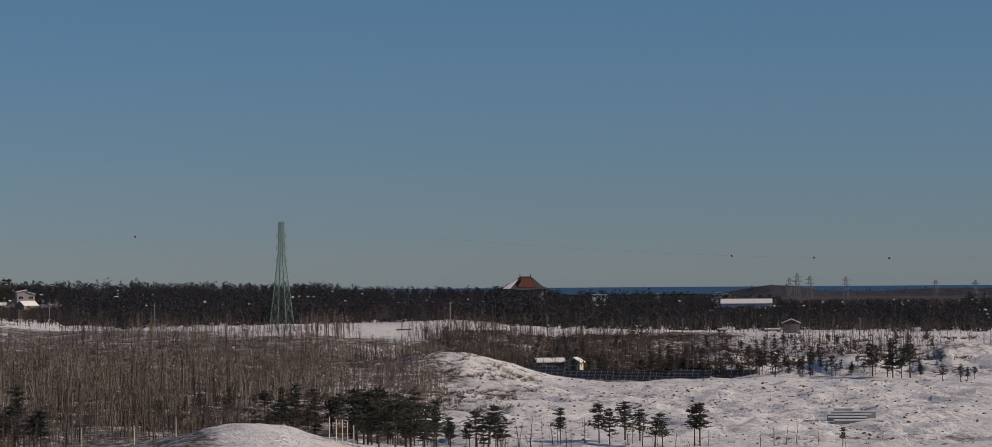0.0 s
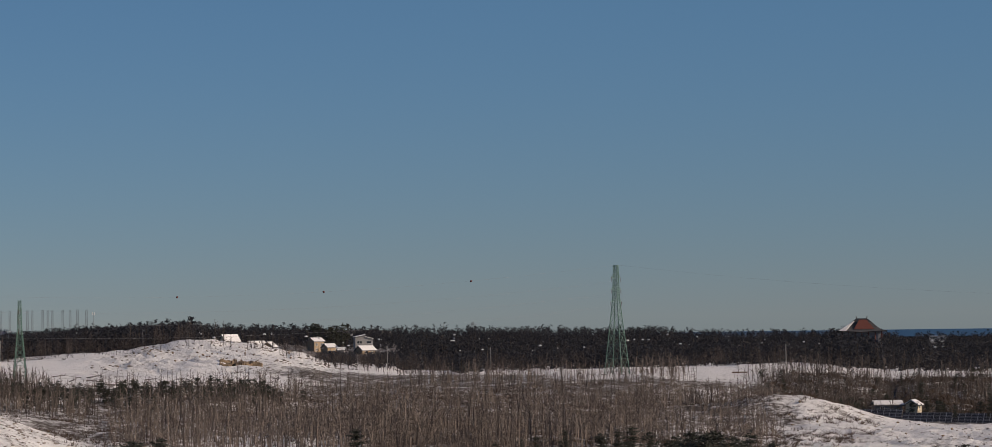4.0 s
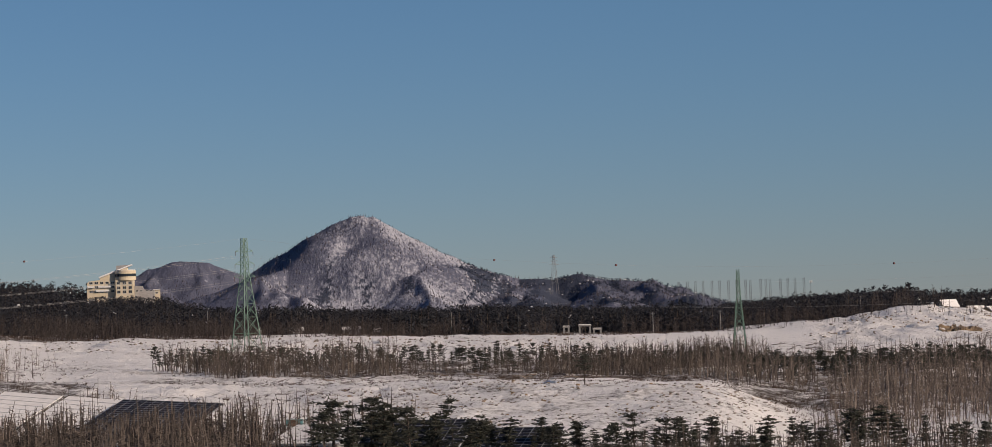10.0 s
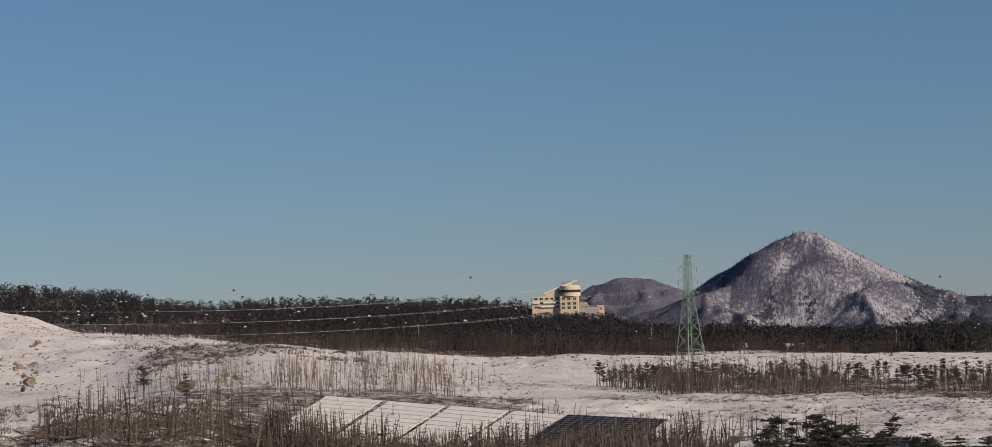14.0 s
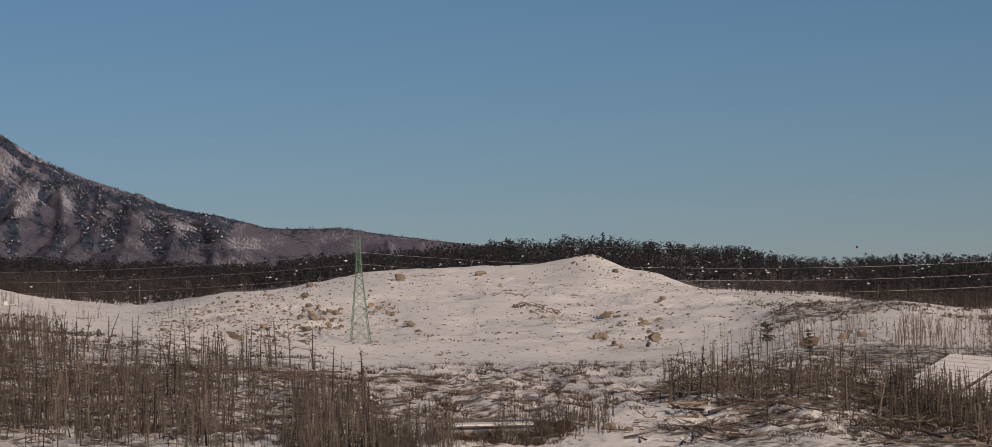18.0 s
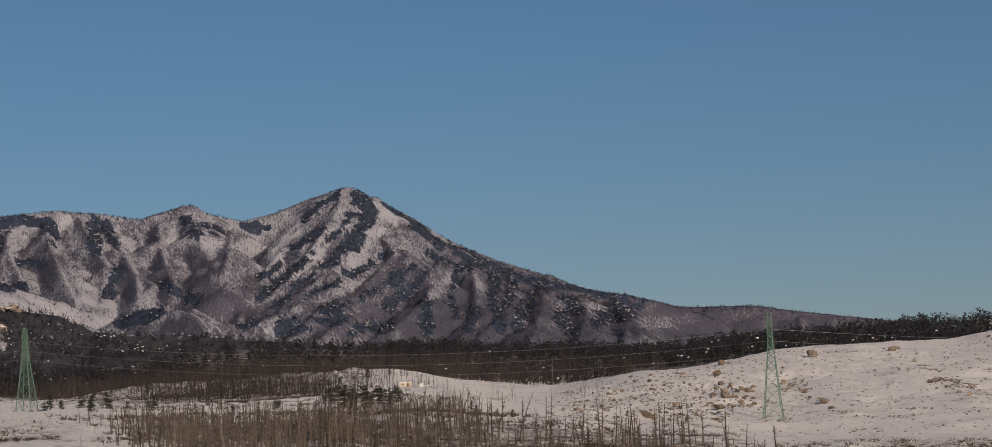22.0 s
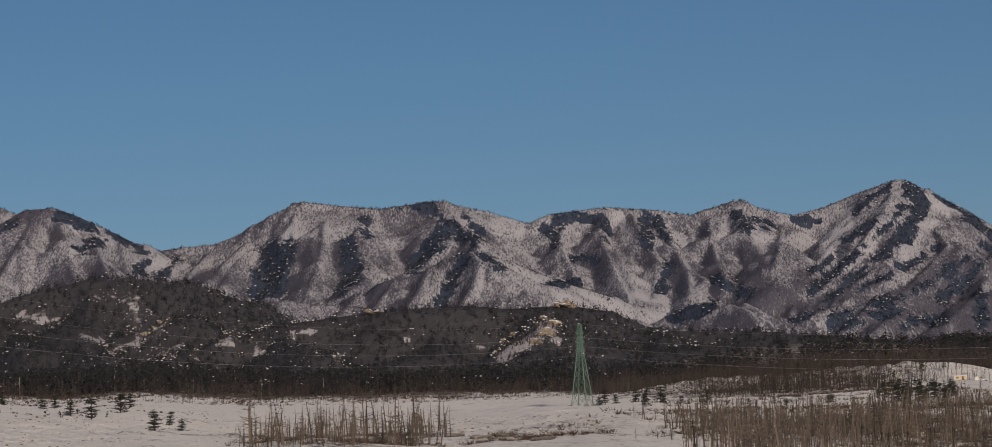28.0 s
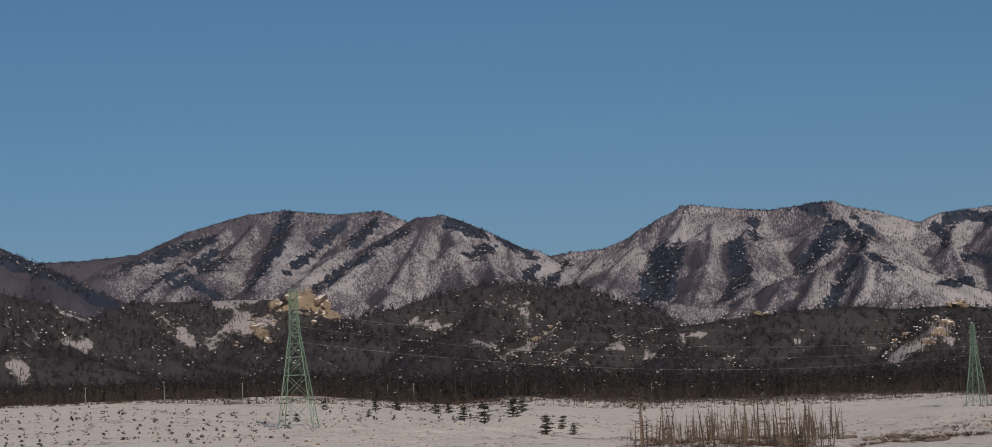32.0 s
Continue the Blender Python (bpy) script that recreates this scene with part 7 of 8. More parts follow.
# net poles of a driving range
for turn in (16.78, 16.61, 16.46, 16.31, 16.14, 15.99, 15.82, 15.66, 15.49, 15.4, 15.2, 15.1, 15.02, 14.82, 14.68, 14.54, 14.37):
    ob = thing("net_pole", ground_place(turn, 2300), turn, "tall grey lattice pole of a driving range", "net pole", "net poles of the driving range")
    high = EYE.z + 2300 * math.tan(radians(0.275)) - ground_place(turn, 2300)[2]
    for x in (-0.75, 0.75):
        part("upright", Shape().bar((x, 0, -0.5), (x, 0, high), 0.34, 0.3).mesh("upright", steel), ob)
    s = Shape()
    for z in np.arange(1.0, high, 1.5):
        s.bar((-0.75, 0, z), (0.75, 0, min(high, z + 1.5)), 0.2)
        s.bar((-0.75, 0, z), (0.75, 0, z), 0.16)
    part("lattice", s.mesh("lattice", steel), ob)
ob = thing("radio_mast", ground_place(14.24, 2290), 14, "slim grey radio mast with antennas", "mast")
part("pole", Shape().bar((0, 0, -0.5), (0, 0, EYE.z + 2290 * math.tan(radians(0.20)) - ground_place(14.24, 2290)[2]), 0.5, 0.3, 8).mesh("pole", steel), ob)
mz = EYE.z + 2290 * math.tan(radians(0.17)) - ground_place(14.24, 2290)[2]
for k in range(3):
    part("antenna", Shape().box(math.cos(k * 2.1) - 0.25, math.cos(k * 2.1) + 0.25, math.sin(k * 2.1) - 0.2, math.sin(k * 2.1) + 0.2, mz, mz + 2.2).mesh("antenna", white_wall), ob)

# far pylons
def far_pylon(turn, r, e_top, high=34.0, base=8.0):
    top = EYE.z + r * math.tan(radians(e_top))
    x, y = at(turn, r)
    ob = thing("far_transmission_tower", (x, y, top - high), turn + 20, "distant grey lattice tower on the horizon", "power tower", "distant power towers")
    for sx, sy in ((-1, -1), (1, -1), (1, 1), (-1, 1)):
        part("leg", Shape().bar((sx * base / 2, sy * base / 2, -12), (sx * 0.7, sy * 0.7, high), 0.5, 0.4).mesh("leg", steel), ob)
    for k in range(7):
        a, b = k / 7, (k + 1) / 7
        wa, wb = base / 2 * (1 - a) + 0.7 * a, base / 2 * (1 - b) + 0.7 * b
        for side in (-1, 1):
            part("brace", Shape().bar((side * wa, -wa, a * high), (-side * wb, -wb, b * high), 0.26).mesh("brace", steel), ob)
    for q, w in ((0.66, 6), (0.78, 5), (0.9, 4.2)):
        part("crossarm", Shape().bar((-w, 0, high * q), (w, 0, high * q), 0.5, 0.5).bar((-w, 0, high * q), (0, 0, high * q + 1.8), 0.3).bar((w, 0, high * q), (0, 0, high * q + 1.8), 0.3).mesh("crossarm", steel), ob)


for turn, r, e in ((-5.81, 2700, -0.06), (-6.05, 2800, -0.11), (-5.66, 3000, -0.14), (-6.74, 2900, -0.13), (-8.45, 3000, -0.2), (-9.2, 2700, -0.21), (6.94, 3000, -0.05), (19.18, 3450, 0.88)):
    far_pylon(turn, r, e)

# utility poles
def utility_pole(turn, r, high, label="pale concrete utility pole with a short crossarm"):
    ob = thing("utility_pole", ground_place(turn, r), turn + 15, label, "utility pole", "utility poles at the wood's edge")
    part("shaft", Shape().bar((0, 0, -0.5), (0, 0, high), 0.42, 0.28, 8).mesh("shaft", concrete), ob)
    part("crossarm", Shape().bar((-0.9, 0, high - 0.6), (0.9, 0, high - 0.6), 0.14).mesh("crossarm", steel), ob)
    for x in (-0.8, 0.0, 0.8):
        part("insulator", Shape().bar((x, 0, high - 0.52), (x, 0, high - 0.2), 0.16, 0.1, 6).mesh("insulator", glazed_brown), ob)


for turn, r, h in ((25.9, 1245, 10), (24.5, 1240, 9), (22.0, 1225, 10), (21.2, 1225, 10), (19.9, 1220, 9), (17.3, 1180, 9), (16.0, 1160, 8), (13.3, 1185, 8), (8.6, 1120, 9), (6.6, 1110, 9), (0.9, 1010, 8),
                   (-3.6, 985, 5), (-7.0, 985, 6), (28.6, 1240, 9), (30.4, 1260, 9), (46.9, 1290, 8), (47.8, 1290, 8), (62.9, 1440, 8), (65.4, 1450, 9), (66.9, 1460, 9), (68.7, 1440, 9), (69.2, 1440, 8),
                   (72.0, 1330, 9), (73.5, 1340, 9), (75.0, 1200, 8), (64.1, 1445, 8)):
    utility_pole(turn, r, h)
for turn, r, h in ((3.25, 432, 3.6), (3.12, 433, 3.4), (3.0, 432, 3.7), (2.9, 434, 3.4), (2.78, 431, 3.2), (6.2, 440, 3.0), (7.0, 445, 3.0), (8.0, 450, 3.2)):
    ob = thing("marker_post", ground_place(turn, r), turn, "thin pale wooden post standing in snow", "post", "posts below the mound")
    part("shaft", Shape().bar((0, 0, -0.4), (0, 0, h), 0.16, 0.13, 6).mesh("shaft", cream_wall), ob)

# solar arrays
def solar_array(turn, r, heading, cols, rows_n, tilt, snowed, label, base, gaps=(), roll=0.0):
    """A tilted table of panels on posts: each panel a framed sheet of dark cells, or under snow."""
    x, y, z = ground_place(turn, r)
    place = (x, y, base or z + 0.5)
    ob = thing("solar_array", place, turn + heading, label, "solar panels", "solar arrays")
    ob.matrix_basis = pose(*place, 0, roll, turn + heading)
    pw, ph = 1.65, 1.05
    c, s_ = math.cos(radians(tilt)), math.sin(radians(tilt))
    W = cols * pw
    rail = Shape().bar((-W / 2, 0, -0.1), (W / 2, 0, -0.1), 0.12).mesh("rail", panel_frame)
    for k in range(rows_n + 1):
        part("rail", rail, ob).matrix_basis = pose(0, k * ph * c, k * ph * s_)
    for x in np.linspace(-W / 2 + 1, W / 2 - 1, max(2, cols // 4)):
        for k in (0, rows_n):
            part("post", Shape().bar((x, k * ph * c, -4.5), (x, k * ph * c, k * ph * s_ - 0.1), 0.14).mesh("post", steel), ob)
    cell = Shape().box(-pw / 2 + 0.05, pw / 2 - 0.05, 0.05, ph - 0.05, 0.0, 0.035, 0)
    for x0, x1, y0, y1 in ((-pw / 2 + 0.01, pw / 2 - 0.01, 0.01, 0.05), (-pw / 2 + 0.01, pw / 2 - 0.01, ph - 0.05, ph - 0.01), (-pw / 2 + 0.01, -pw / 2 + 0.05, 0.01, ph - 0.01), (pw / 2 - 0.05, pw / 2 - 0.01, 0.01, ph - 0.01)):
        cell.box(x0, x1, y0, y1, 0.0, 0.05, 1)
    me = cell.mesh("panel", cell_glass, panel_frame)
    for i in range(cols):
        if i in gaps:
            continue
        for k in range(rows_n):
            p = part("panel", me, ob)
            p.matrix_basis = pose(-W / 2 + (i + 0.5) * pw, k * ph * c, k * ph * s_, tilt)
    if snowed:
        n = max(2, rows_n // 2)
        for k in range(n):
            a, b = k * rows_n / n, (k + 1) * rows_n / n - 0.18
            sheet = Shape().add([(x, y * ph * c - h * s_, y * ph * s_ + h * c + 0.06) for h in (0, 0.16) for x, y in ((-W / 2, a), (W / 2, a), (W / 2, b), (-W / 2, b))],
                      [(0, 1, 2, 3), (4, 5, 6, 7), (0, 1, 5, 4), (1, 2, 6, 5), (2, 3, 7, 6), (3, 0, 4, 7)])
            part("snow", sheet.mesh("snow", roof_snow), ob, "smooth band of snow over the panels")
    return ob


solar_array(27.7, 497, -30, 12, 19, 16, False, "dark solar array with bright frame lines, free of snow", 19.2, (), 3.0)
solar_array(22.35, 438, -20, 10, 14, 22, False, "dark solar array behind tall pines", 16.9)
solar_array(20.55, 438, -20, 9, 14, 22, False, "dark solar array at the foot of the mound", 15.3)
solar_array(24.15, 464, -30, 8, 10, 14, True, "low solar array under snow beside pines", 18.7)
for turn, r, base in ((29.3, 505, 18.95), (30.5, 511, 20.0), (31.7, 517, 21.05), (32.9, 523, 22.2)):
    solar_array(turn, r, -30, 7, 22, 16, True, "solar array covered by a smooth sheet of snow", base, (), 5.0)
for turn, r in ((-0.8, 790), (-1.75, 792), (-2.7, 794), (-3.65, 798), (-4.5, 800)):
    solar_array(turn, r, -5, 8, 7, 20, False, "dark solar array in the dug valley", 0)
box = thing("steel_container", ground_place(24.3, 520), 10, "small teal steel container beside the solar arrays", "container", "", 0.5)
part("body", Shape().box(-3, 3, -1.2, 1.2, 0.1, 2.5).mesh("body", teal_paint), box)
part("door", Shape().box(-0.9, 0.9, -1.26, -1.21, 0.2, 2.3).mesh("door", rust), box)
part("snow", Shape().box(-2.9, 2.9, -1.1, 1.1, 2.51, 2.75).mesh("snow", roof_snow), box)
cabin = thing("site_cabin", ground_place(50.65, 1165), 48, "low cream site cabin on the far snow field", "cabin", "", 0.75)
part("body", Shape().box(-3.2, 3.2, -1.4, 1.4, 0.2, 2.3).mesh("body", cream_wall), cabin)
part("roof", Shape().box(-3.4, 3.4, -1.6, 1.6, 2.3, 2.6).mesh("roof", roof_snow), cabin)
window(cabin, -2.2, 1.0, 1.4, 0.9, -1.4)
part("door", Shape().box(0.8, 1.7, -1.47, -1.38, 0.2, 2.2).mesh("door", door_wood), cabin)
truck = thing("flatbed_truck", ground_place(50.25, 1168), 40, "small pale flatbed truck parked beside a cabin", "truck")
part("bed", Shape().box(-1.2, 2.6, -0.9, 0.9, 0.75, 1.1).mesh("bed", white_wall), truck)
part("cab", Shape().prism([(-2.6, 0.5), (-1.25, 0.5), (-1.25, 2.1), (-2.2, 2.1), (-2.6, 1.3)], -0.9, 0.9).mesh("cab", white_wall), truck)
part("windscreen", Shape().prism([(-2.62, 1.32), (-2.25, 2.0), (-2.2, 2.0), (-2.56, 1.32)], -0.8, 0.8).mesh("windscreen", glass), truck)
for x in (-2.0, 1.7):
    for y in (-0.85, 0.85):
        part("wheel", Shape().bar((x, y - 0.11, 0.36), (x, y + 0.11, 0.36), 0.72, 0.72, 14).mesh("wheel", dark_wall), truck)

# long low shed under snow among brush
shed = thing("low_shed", ground_place(41.2, 440, -0.4), 40, "long low shed with a flat snow-covered roof among brush", "shed")
part("wall", Shape().box(-7.0, 7.0, -1.6, 1.6, -1.0, 1.3).mesh("wall", grey_wall), shed)
part("roof", Shape().prism([(-7.4, 1.3), (7.4, 1.3), (7.4, 1.5), (-7.4, 1.5)], -2.2, 6.0).mesh("roof", dark_wall), shed, "dark roof edge")
part("snow", Shape().box(-7.3, 7.2, -2.0, 5.6, 1.505, 1.75).mesh("snow", roof_snow), shed)
part("parapet", Shape().box(-7.4, 7.4, 5.7, 6.1, 1.5, 2.0).mesh("parapet", dark_wall), shed)
# thin dark sheet on the wall stands in for the shade inside an opening
part("opening_shade_sheet", Shape().box(-1.2, 0.6, -1.66, -1.58, -0.9, 1.0).mesh("opening_shade_sheet", dark_wall), shed)

# stone terrace under snow and a stack of timber
terrace = thing("stone_terrace", ground_place(-6.93, 546, 0.2), -4, "thin stone slabs stacked in tiers under snow", "terrace")
for k, (x0, x1, y0, z1) in enumerate(((-4.2, 4.6, -3.0, 0.35), (-5.2, 1.6, -0.8, 0.8), (-5.4, 2.6, 1.2, 1.2), (-4.6, 3.6, 3.0, 1.65), (-4.0, -0.4, 4.6, 2.1))):
    slab = part("slab", Shape().box(x0, x1, y0, y0 + 1.5, z1 - 1.4, z1).mesh("slab", grey_wall), terrace, "rough stone slab")
    part("snow", Shape().box(x0 - 0.12, x1 + 0.12, y0 - 0.12, y0 + 1.62, z1 + 0.005, z1 + 0.22).mesh("snow", roof_snow), slab)
stack = thing("timber_stack", ground_place(1.8, 985), 10, "stack of cut logs lying on the snow bank", "timber stack", "", 0.55)
for k in range(12):
    row, col = divmod(k, 6)
    part("log", Shape().bar((-4.5 + (k % 3) * 0.3, -1.2 + col * 0.45 + row * 0.2, 0.25 + row * 0.38), (4.2 + (k % 2) * 0.5, -1.1 + col * 0.45 + row * 0.2, 0.25 + row * 0.38), 0.44, 0.36, 8).mesh("log", rust), stack)


# bare clay cuts and heaps of cleared snow
def drape(name, turn0, turn1, r0, r1, mat, label, category, seed):
    """A thin ragged sheet of earth lying on the ground."""
    rng = np.random.default_rng(seed)
    n, m = 40, 12
    bm = bmesh.new()
    grid = {}
    for i in range(n + 1):
        near, far = rng.uniform(0.0, 0.3), rng.uniform(0.7, 1.0)
        taper = math.sin(math.pi * (0.04 + 0.92 * i / n)) ** 0.5
        for j in range(m + 1):
            q = 0.5 + ((near + (far - near) * j / m) - 0.5) * taper
            x, y = at(turn0 + (turn1 - turn0) * i / n, r0 + (r1 - r0) * q)
            edge = min(i, n - i, j, m - j)
            grid[i, j] = bm.verts.new((float(x), float(y), float(land(x, y)) + (0.35 if edge else -0.3)))
    for i in range(n):
        for j in range(m):
            bm.faces.new((grid[i, j], grid[i, j + 1], grid[i + 1, j + 1], grid[i + 1, j]))
    me = bpy.data.meshes.new(name)
    bm.to_mesh(me)
    bm.free()
    me.materials.append(mat)
    return tagged(new(name, me), label, category)


for turn, r, w, deep in ((60.4, 626, 0.20, 10), (59.9, 603, 0.22, 8), (59.42, 605, 0.2, 7), (58.7, 566, 0.24, 8), (61.7, 618, 0.2, 9)):
    drape("soil_patch", turn - w, turn + w, r - deep, r + deep, earth_and_shadow_specks, "ragged patch of dark frozen soil on a snow bank", "soil patch", int(r))
drape("clay_bank", 11.0, 11.85, 1004, 1030, clay, "strip of bare orange clay cut into a snow hill", "clay bank", 5)
drape("clay_bank", -8.35, -7.85, 806, 838, clay, "dug patch of bare orange clay on a snow slope", "clay bank", 6)
for turn, r, w in ((19.32, 596, 1.7), (18.86, 598, 1.0), (18.45, 597, 1.2)):
    bm = bmesh.new()
    bmesh.ops.create_icosphere(bm, subdivisions=3, radius=1.0)
    for v in bm.verts:
        v.co *= 1 + 0.25 * noise.fractal(v.co * 1.6 + Vector((turn, 0, 0)), 1.0, 2.0, 4)
        v.co = Vector((v.co.x * w, v.co.y * w * 0.8, v.co.z * w * 0.5))
    me = bpy.data.meshes.new("snow_heap")
    bm.to_mesh(me)
    bm.free()
    me.materials.append(roof_snow)
    me.polygons.foreach_set("use_smooth", np.full(len(me.polygons), True))
    ob = tagged(new("snow_heap", me), "small heap of cleared snow beside a track", "snow heap", "snow heaps on the mound")
    ob.location = ground_place(turn, r, w * 0.05)


# ---- rocks ----
def rock_mesh(rng, name, mat, wide, deep, high, cuts=3, rough=0.22, fine=3):
    """A rounded block: a ball cut by a few planes, pitted by noise."""
    bm = bmesh.new()
    bmesh.ops.create_icosphere(bm, subdivisions=fine, radius=1.0)
    planes = [(Vector(rng.normal(0, 1, 3)).normalized(), rng.uniform(0.35, 0.8)) for k in range(cuts + 3)]
    off = Vector(rng.uniform(0, 50, 3))
    for v in bm.verts:
        p = v.co.copy()
        for n, d in planes:
            over = p.dot(n) - d
            if over > 0:
                p -= n * over * 0.9
        p *= 1 + rough * noise.fractal(p * 1.7 + off, 1.0, 2.0, 4)
        v.co = Vector((p.x * wide, p.y * deep, p.z * high))
    me = bpy.data.meshes.new(name)
    bm.to_mesh(me)
    bm.free()
    me.materials.append(mat)
    return me


R3 = np.random.default_rng(77)
ROCKS = [rock_mesh(R3, "boulder", granite, 0.66, 0.6, 0.5, 9, 0.26) for k in range(8)]


def boulders(label, group, *rows):
    for turn, r, size in zip(rows[::3], rows[1::3], rows[2::3]):
        ob = tagged(new("boulder", ROCKS[int(R3.integers(0, 8))]), label, "boulder", group)
        x, y, z = ground_place(turn, r)
        size *= 0.62
        ob.matrix_basis = pose(x, y, z + size * 0.16, R3.uniform(-20, 20), R3.uniform(-20, 20), R3.uniform(0, 360)) @ Matrix.Diagonal((size, size * R3.uniform(0.6, 1.0), size * R3.uniform(0.75, 1.2), 1))


boulders("weathered tan granite boulder half sunk in snow", "boulders on the white hill",
         44.55, 1139, 5.5, 44.56, 1050, 5.1, 44.37, 1040, 4.5, 44.15, 1012, 4.3, 44.02, 1001, 4.3, 44.48, 964, 4.6, 44.60, 922, 4.9, 43.35, 1050, 3.9, 43.21, 1038, 3.9, 43.05, 1008, 3.2, 42.93, 1002, 3.2, 42.61, 960, 4.6, 42.44, 942, 4.0, 42.77, 1132, 6.7, 41.26, 1145, 6.1, 41.15, 1157, 3.7, 40.85, 1103, 3.5, 39.20, 1172, 2.8)
boulders("weathered tan granite boulder half sunk in snow", "boulders on the white hill",
         38.59, 1139, 4.0, 38.81, 971, 6.2, 38.70, 988, 3.7, 38.90, 870, 5.6, 39.02, 868, 3.7, 38.66, 844, 4.1, 38.54, 833, 3.1, 38.29, 863, 2.8, 38.07, 941, 4.0, 38.14, 935, 3.0, 37.79, 959, 4.6, 38.00, 830, 3.1, 37.70, 1043, 3.9, 37.76, 1030, 2.8, 46.03, 858, 6.0, 45.87, 846, 3.6, 45.44, 929, 4.0, 45.35, 916, 2.9)
boulders("weathered tan granite boulder half sunk in snow", "boulders on the white hill",
         44.63, 1086, 4.6, 45.28, 1100, 2.6, 39.83, 960, 3.6, 40.01, 971, 3.1, 40.55, 1018, 3.8, 40.25, 996, 2.7, 39.41, 1168, 2.8, 44.50, 992, 3.7, 44.30, 984, 3.2, 44.11, 972, 3.1, 44.65, 1031, 3.3, 44.73, 980, 2.6, 44.43, 938, 3.0, 44.81, 947, 2.3, 45.05, 964, 2.1, 45.16, 1046, 2.2, 45.65, 1043, 2.2, 45.83, 1028, 2.2)
boulders("weathered tan granite boulder half sunk in snow", "boulders on the white hill",
         46.25, 968, 2.3, 46.49, 970, 2.1, 46.60, 1040, 1.9)
boulders("large blocky tan granite boulder on hill snow", "boulders on the white hill",
         37.89, 858, 7.5, 34.88, 692, 6.4, 34.26, 754, 4.3, 33.90, 760, 3.9, 34.14, 791, 2.8)
boulders("weathered granite block on the hilltop", "boulders on the white hill", 39.09, 1192, 3.0, 38.95, 1190, 3.4, 39.2, 1188, 2.2, 38.85, 1186, 2.4, 39.3, 1186, 2.0)
boulders("snow-capped boulder beside brush", "boulders below the hill", 39.95, 446, 2.4, 39.5, 452, 2.0, 39.15, 440, 2.8, 38.8, 438, 3.0, 38.45, 436, 2.4, 41.6, 426, 2.4)
# piles of bleached branches on the hill
for turn, r, n in ((40.25, 1020, 26), (39.95, 1000, 16), (40.6, 1060, 10), (35.7, 985, 8), (36.1, 1000, 8), (43.1, 1035, 6), (34.6, 930, 12), (33.9, 900, 12)):
    pile = thing("branch_pile", ground_place(turn, r), turn, "tangle of bare fallen branches on hill snow", "branches", "branch piles on the white hill")
    for k in range(n):
        g, x0, y0, ln = R3.uniform(0, 6.28), R3.normal(0, 3.4), R3.normal(0, 4.0), R3.uniform(1.2, 4.2)
        x1, y1 = x0 + math.cos(g) * ln, y0 + math.sin(g) * ln * 0.7
        rise = [float(land(*(np.array(at(turn, r)) + np.array((a * math.cos(radians(turn)) - b * math.sin(radians(turn)), a * math.sin(radians(turn)) + b * math.cos(radians(turn))))))) - ground_place(turn, r)[2] for a, b in ((x0, y0), (x1, y1))]
        part("branch", Shape().bar((x0, y0, rise[0] + 0.1), (x1, y1, rise[1] + R3.uniform(0.2, 1.6)), 0.42, 0.16, 5).mesh("branch", dead_wood), pile)
rows_ = []
for t0, t1, r0, r1, n, s0, s1 in ((43.9, 44.75, 930, 1060, 70, 0.9, 3.4), (44.6, 47.6, 820, 1120, 150, 0.8, 3.0), (42.9, 43.5, 1000, 1060, 24, 0.8, 2.6), (38.4, 39.0, 840, 1000, 34, 0.8, 2.8), (37.7, 38.2, 830, 960, 26, 0.8, 2.8), (40.0, 41.6, 960, 1160, 28, 0.7, 2.0), (38.2, 39.4, 880, 1180, 24, 0.6, 1.8), (42.0, 43.6, 900, 1160, 20, 0.7, 2.2),
                                  (36.2, 38.0, 860, 1060, 16, 0.6, 1.6)):
    for k in range(n):
        rows_ += [R3.uniform(t0, t1), R3.uniform(r0, r1), s0 + (s1 - s0) * R3.uniform() ** 2]
x, y = field(33.0, 48.5, 760, 1200, 1500, 911, 30.0, 0.46)
u, v = field(44.2, 48.0, 800, 1130, 1300, 914, 22.0, 0.42)
x, y = np.concatenate([x, u]), np.concatenate([y, v])
STONES = []
for k in range(4):
    me = rock_mesh(R3, "stone", granite, 0.6, 0.5, 0.4, 3, 0.22, 1)
    bm = bmesh.new()
    bm.from_mesh(me)
    bmesh.ops.triangulate(bm, faces=bm.faces)
    bm.verts.index_update()
    STONES.append((np.array([v.co[:] for v in bm.verts]), np.array([[v.index for v in f.verts] for f in bm.faces]), np.zeros(len(bm.faces), int)))
    bm.free()
t, r, size = (np.array(rows_[k::3]) for k in range(3))
u, v = at(t, r)
scatter("hill_stones", STONES, u, v, land(u, v) + size * 0.1, size * 0.75, [granite], "tan granite stones poking out of hill snow", "stones", 913)
scatter("loose_stones", STONES, x, y, land(x, y) + 0.05, R3.uniform(0.3, 1.0, len(x)), [granite], "loose tan stones over the snowy hill", "stones", 912)
for k, (t0, t1, r0, r1, n) in enumerate(((-10, 3, 470, 760, 420), (10, 14.5, 1000, 1190, 260), (17, 28, 900, 1060, 420), (14, 24, 480, 640, 260), (50, 76, 540, 900, 260))):
    x, y = field(t0, t1, r0, r1, n, 920 + k, 40.0, 0.40)
    scatter("clods", STONES, x, y, land(x, y), R3.uniform(0.3, 1.0, len(x)), [clay], "earth clods and stones showing through snow", "stones", 930 + k)


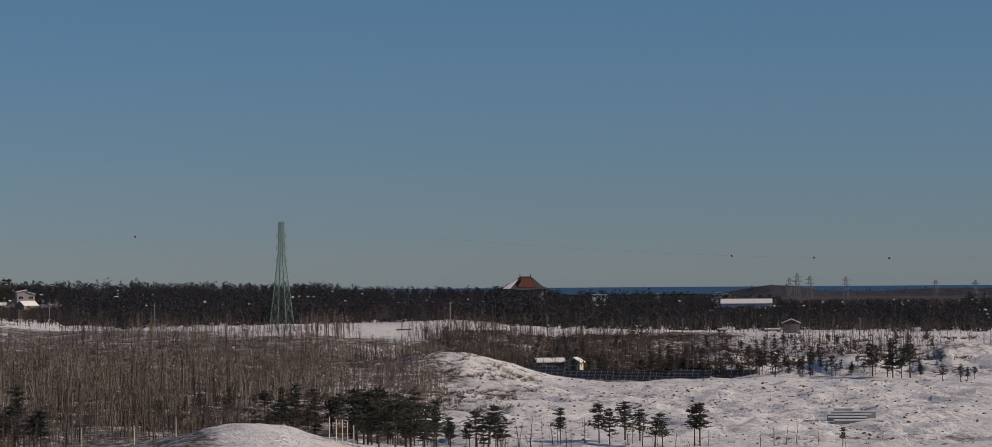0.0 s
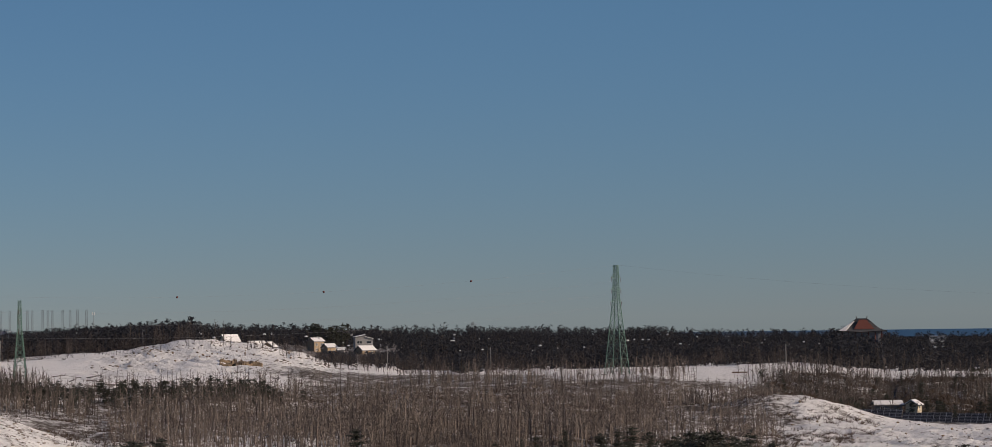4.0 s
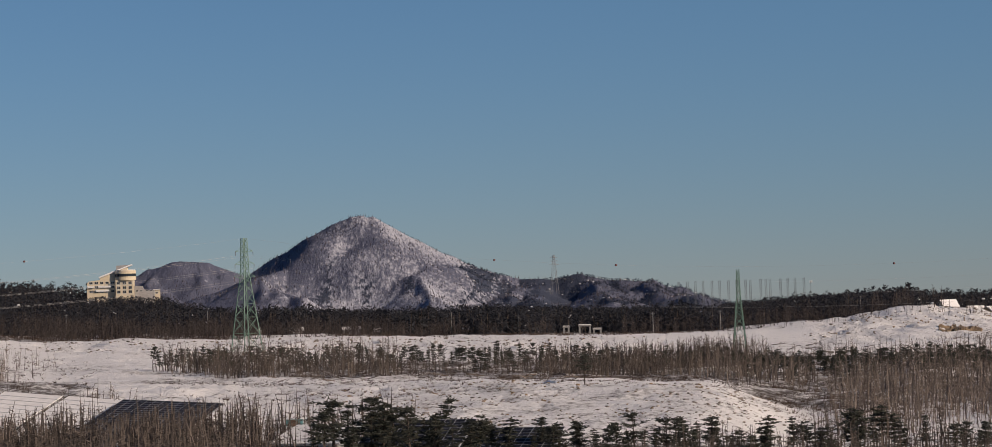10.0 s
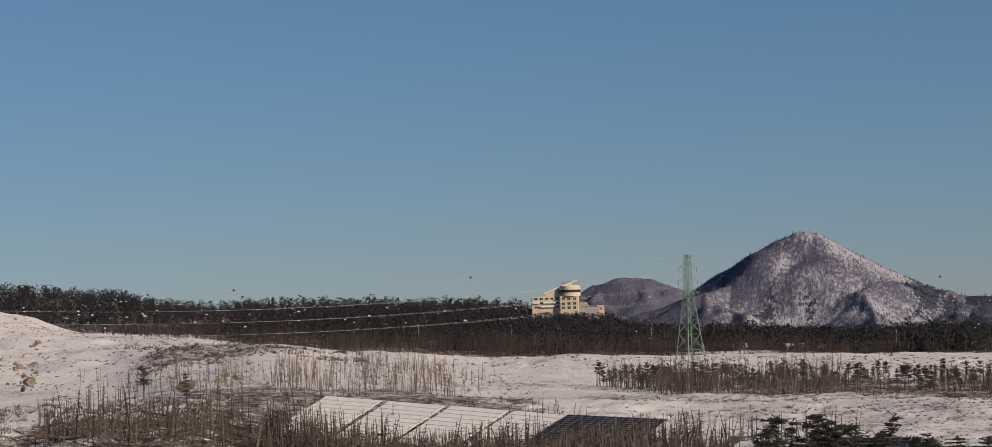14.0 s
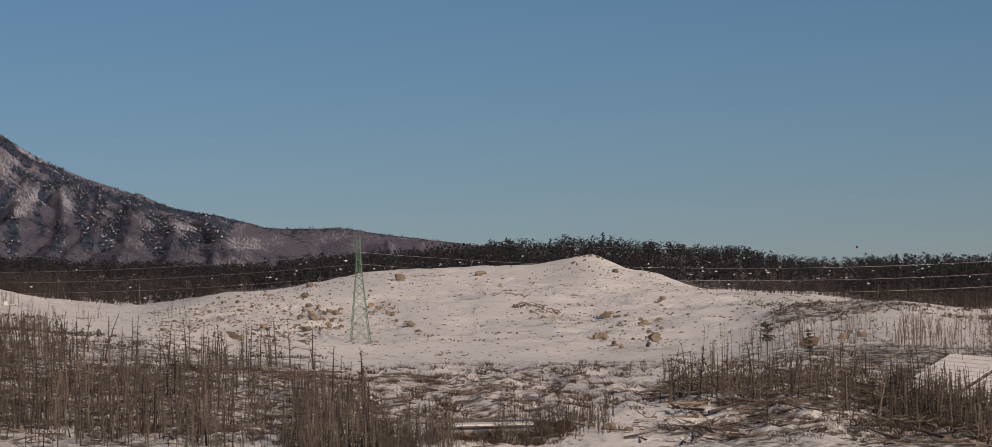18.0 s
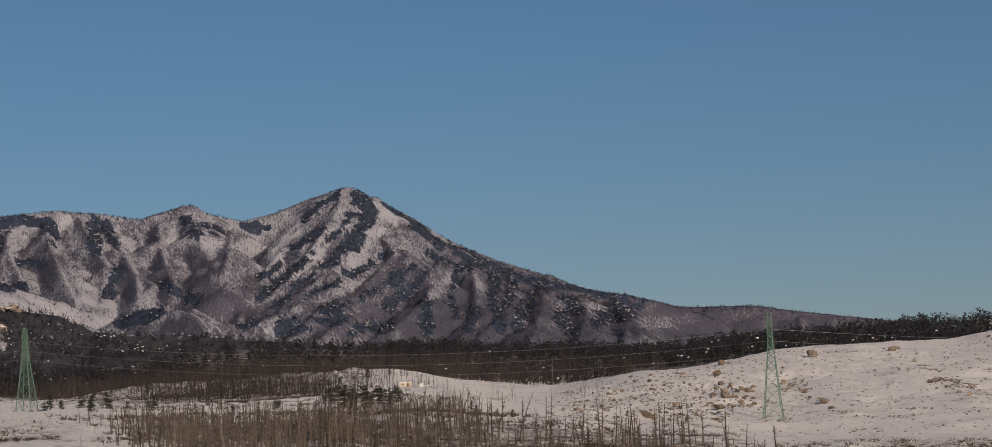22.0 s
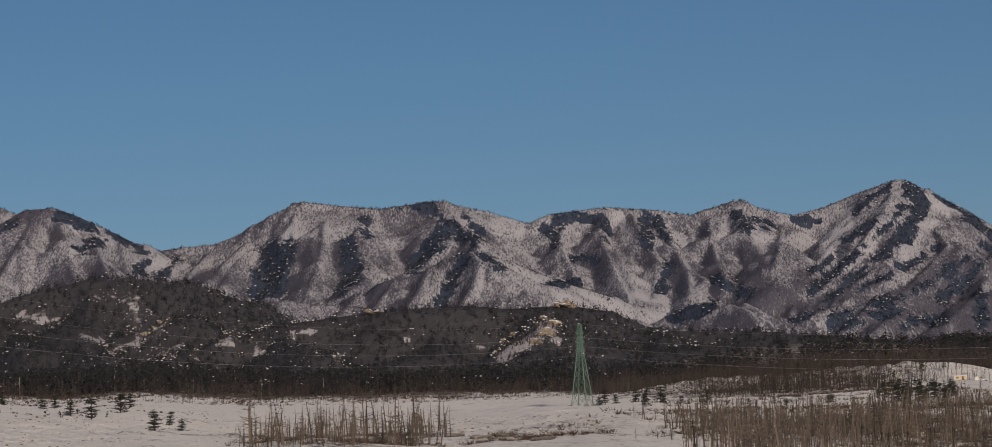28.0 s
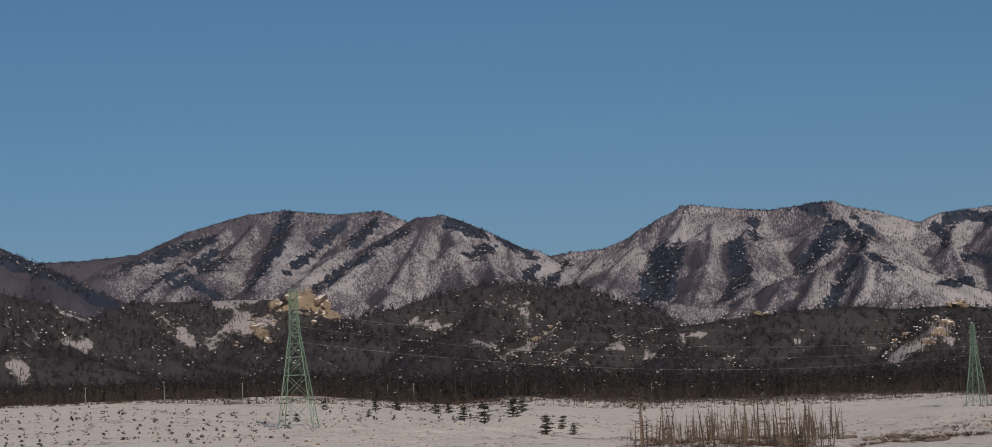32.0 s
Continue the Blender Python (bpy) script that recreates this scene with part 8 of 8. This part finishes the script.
def slope_place(fn, turn, e, r0, r1):
    """Where a sight line at that height angle meets a slope."""
    r = np.arange(r0, r1, 4.0)
    x, y = at(turn, r)
    over = fn(x, y) - (EYE.z + r * math.tan(radians(e)))
    k = int(np.argmax(over > 0)) if (over > 0).any() else int(np.argmax(over))
    return float(x[k]), float(y[k]), float(EYE.z + r[k] * math.tan(radians(e)))


def outcrop(turn, r, fn, rows, label, proud=0):
    """A bare rock face of great blocks. rows: direction, height angle, width, height in metres."""
    ob = thing("rock_outcrop", (*at(turn, r), 0.0), 0, label, "rock outcrop", "rock outcrops of the pine hills")
    for k, (a, e, w, h) in enumerate(rows):
        x, y, z = slope_place(fn, a, e, r - 350, r + 350)
        stands = k < proud
        if stands:
            x, y = (float(c) for c in at(a, r))
            z = EYE.z + r * math.tan(radians(e))
        me = rock_mesh(R3, "block", cliff, w / 2, w / 2.0, h / 2, 9, 0.24 if stands else 0.30, 4 if w > 40 else 3)
        me.transform(Matrix.Translation(-ob.matrix_basis.translation) @ pose(x, y, z if stands else min(z, float(fn(x, y)) + h * 0.12), R3.uniform(-12, 12), R3.uniform(-12, 12), R3.uniform(0, 360)))
        part("block", me, ob)
    return ob


dome_rows = [(70.86, 2.24, 58, 56), (70.47, 2.27, 54, 56), (71.17, 2.28, 48, 46), (70.65, 2.6, 42, 28), (70.28, 2.27, 26, 26), (70.97, 2.66, 30, 20), (71.31, 2.58, 22, 16), (70.46, 2.66, 26, 16), (70.72, 2.78, 18, 12), (70.32, 2.58, 18, 14), (70.91, 2.8, 12, 9), (70.62, 2.85, 10, 8), (71.59, 2.03, 26, 18), (71.41, 1.9, 20, 12), (71.71, 2.18, 18, 12), (71.08, 2.76, 12, 9)]
for k in range(40):
    a = R3.uniform(70.3, 72.2)
    dome_rows.append((a, R3.uniform(2.15, 2.7) - max(0, a - 71.1) * 0.5, R3.uniform(4, 11), R3.uniform(2.5, 6)))
outcrop(70.8, 2878, hill_height, dome_rows, "great tan granite dome with snow in its clefts", 12)
outcrop(58.1, 2200, hill_height, ((58.17, 1.99, 14, 9), (58.32, 1.95, 10, 7), (58.02, 1.96, 8, 6), (58.6, 1.75, 9, 6)), "pale rock tor on the hill crest")
outcrop(59.2, 2050, hill_height, ((59.15, 1.45, 10, 6), (59.35, 1.36, 8, 5), (58.75, 1.3, 14, 10), (58.5, 1.45, 16, 10), (58.4, 1.6, 14, 9)), "snow-streaked pale rock face among pines")
outcrop(61.95, 2230, hill_height, ((61.95, 2.03, 12, 8), (61.8, 2.02, 8, 6)), "tan rock tor above the pines")
outcrop(66.1, 2300, hill_height, ((66.1, 1.8, 14, 9), (66.3, 1.7, 10, 8), (66.0, 1.92, 8, 6)), "tan rock tor in the dark hill wood")
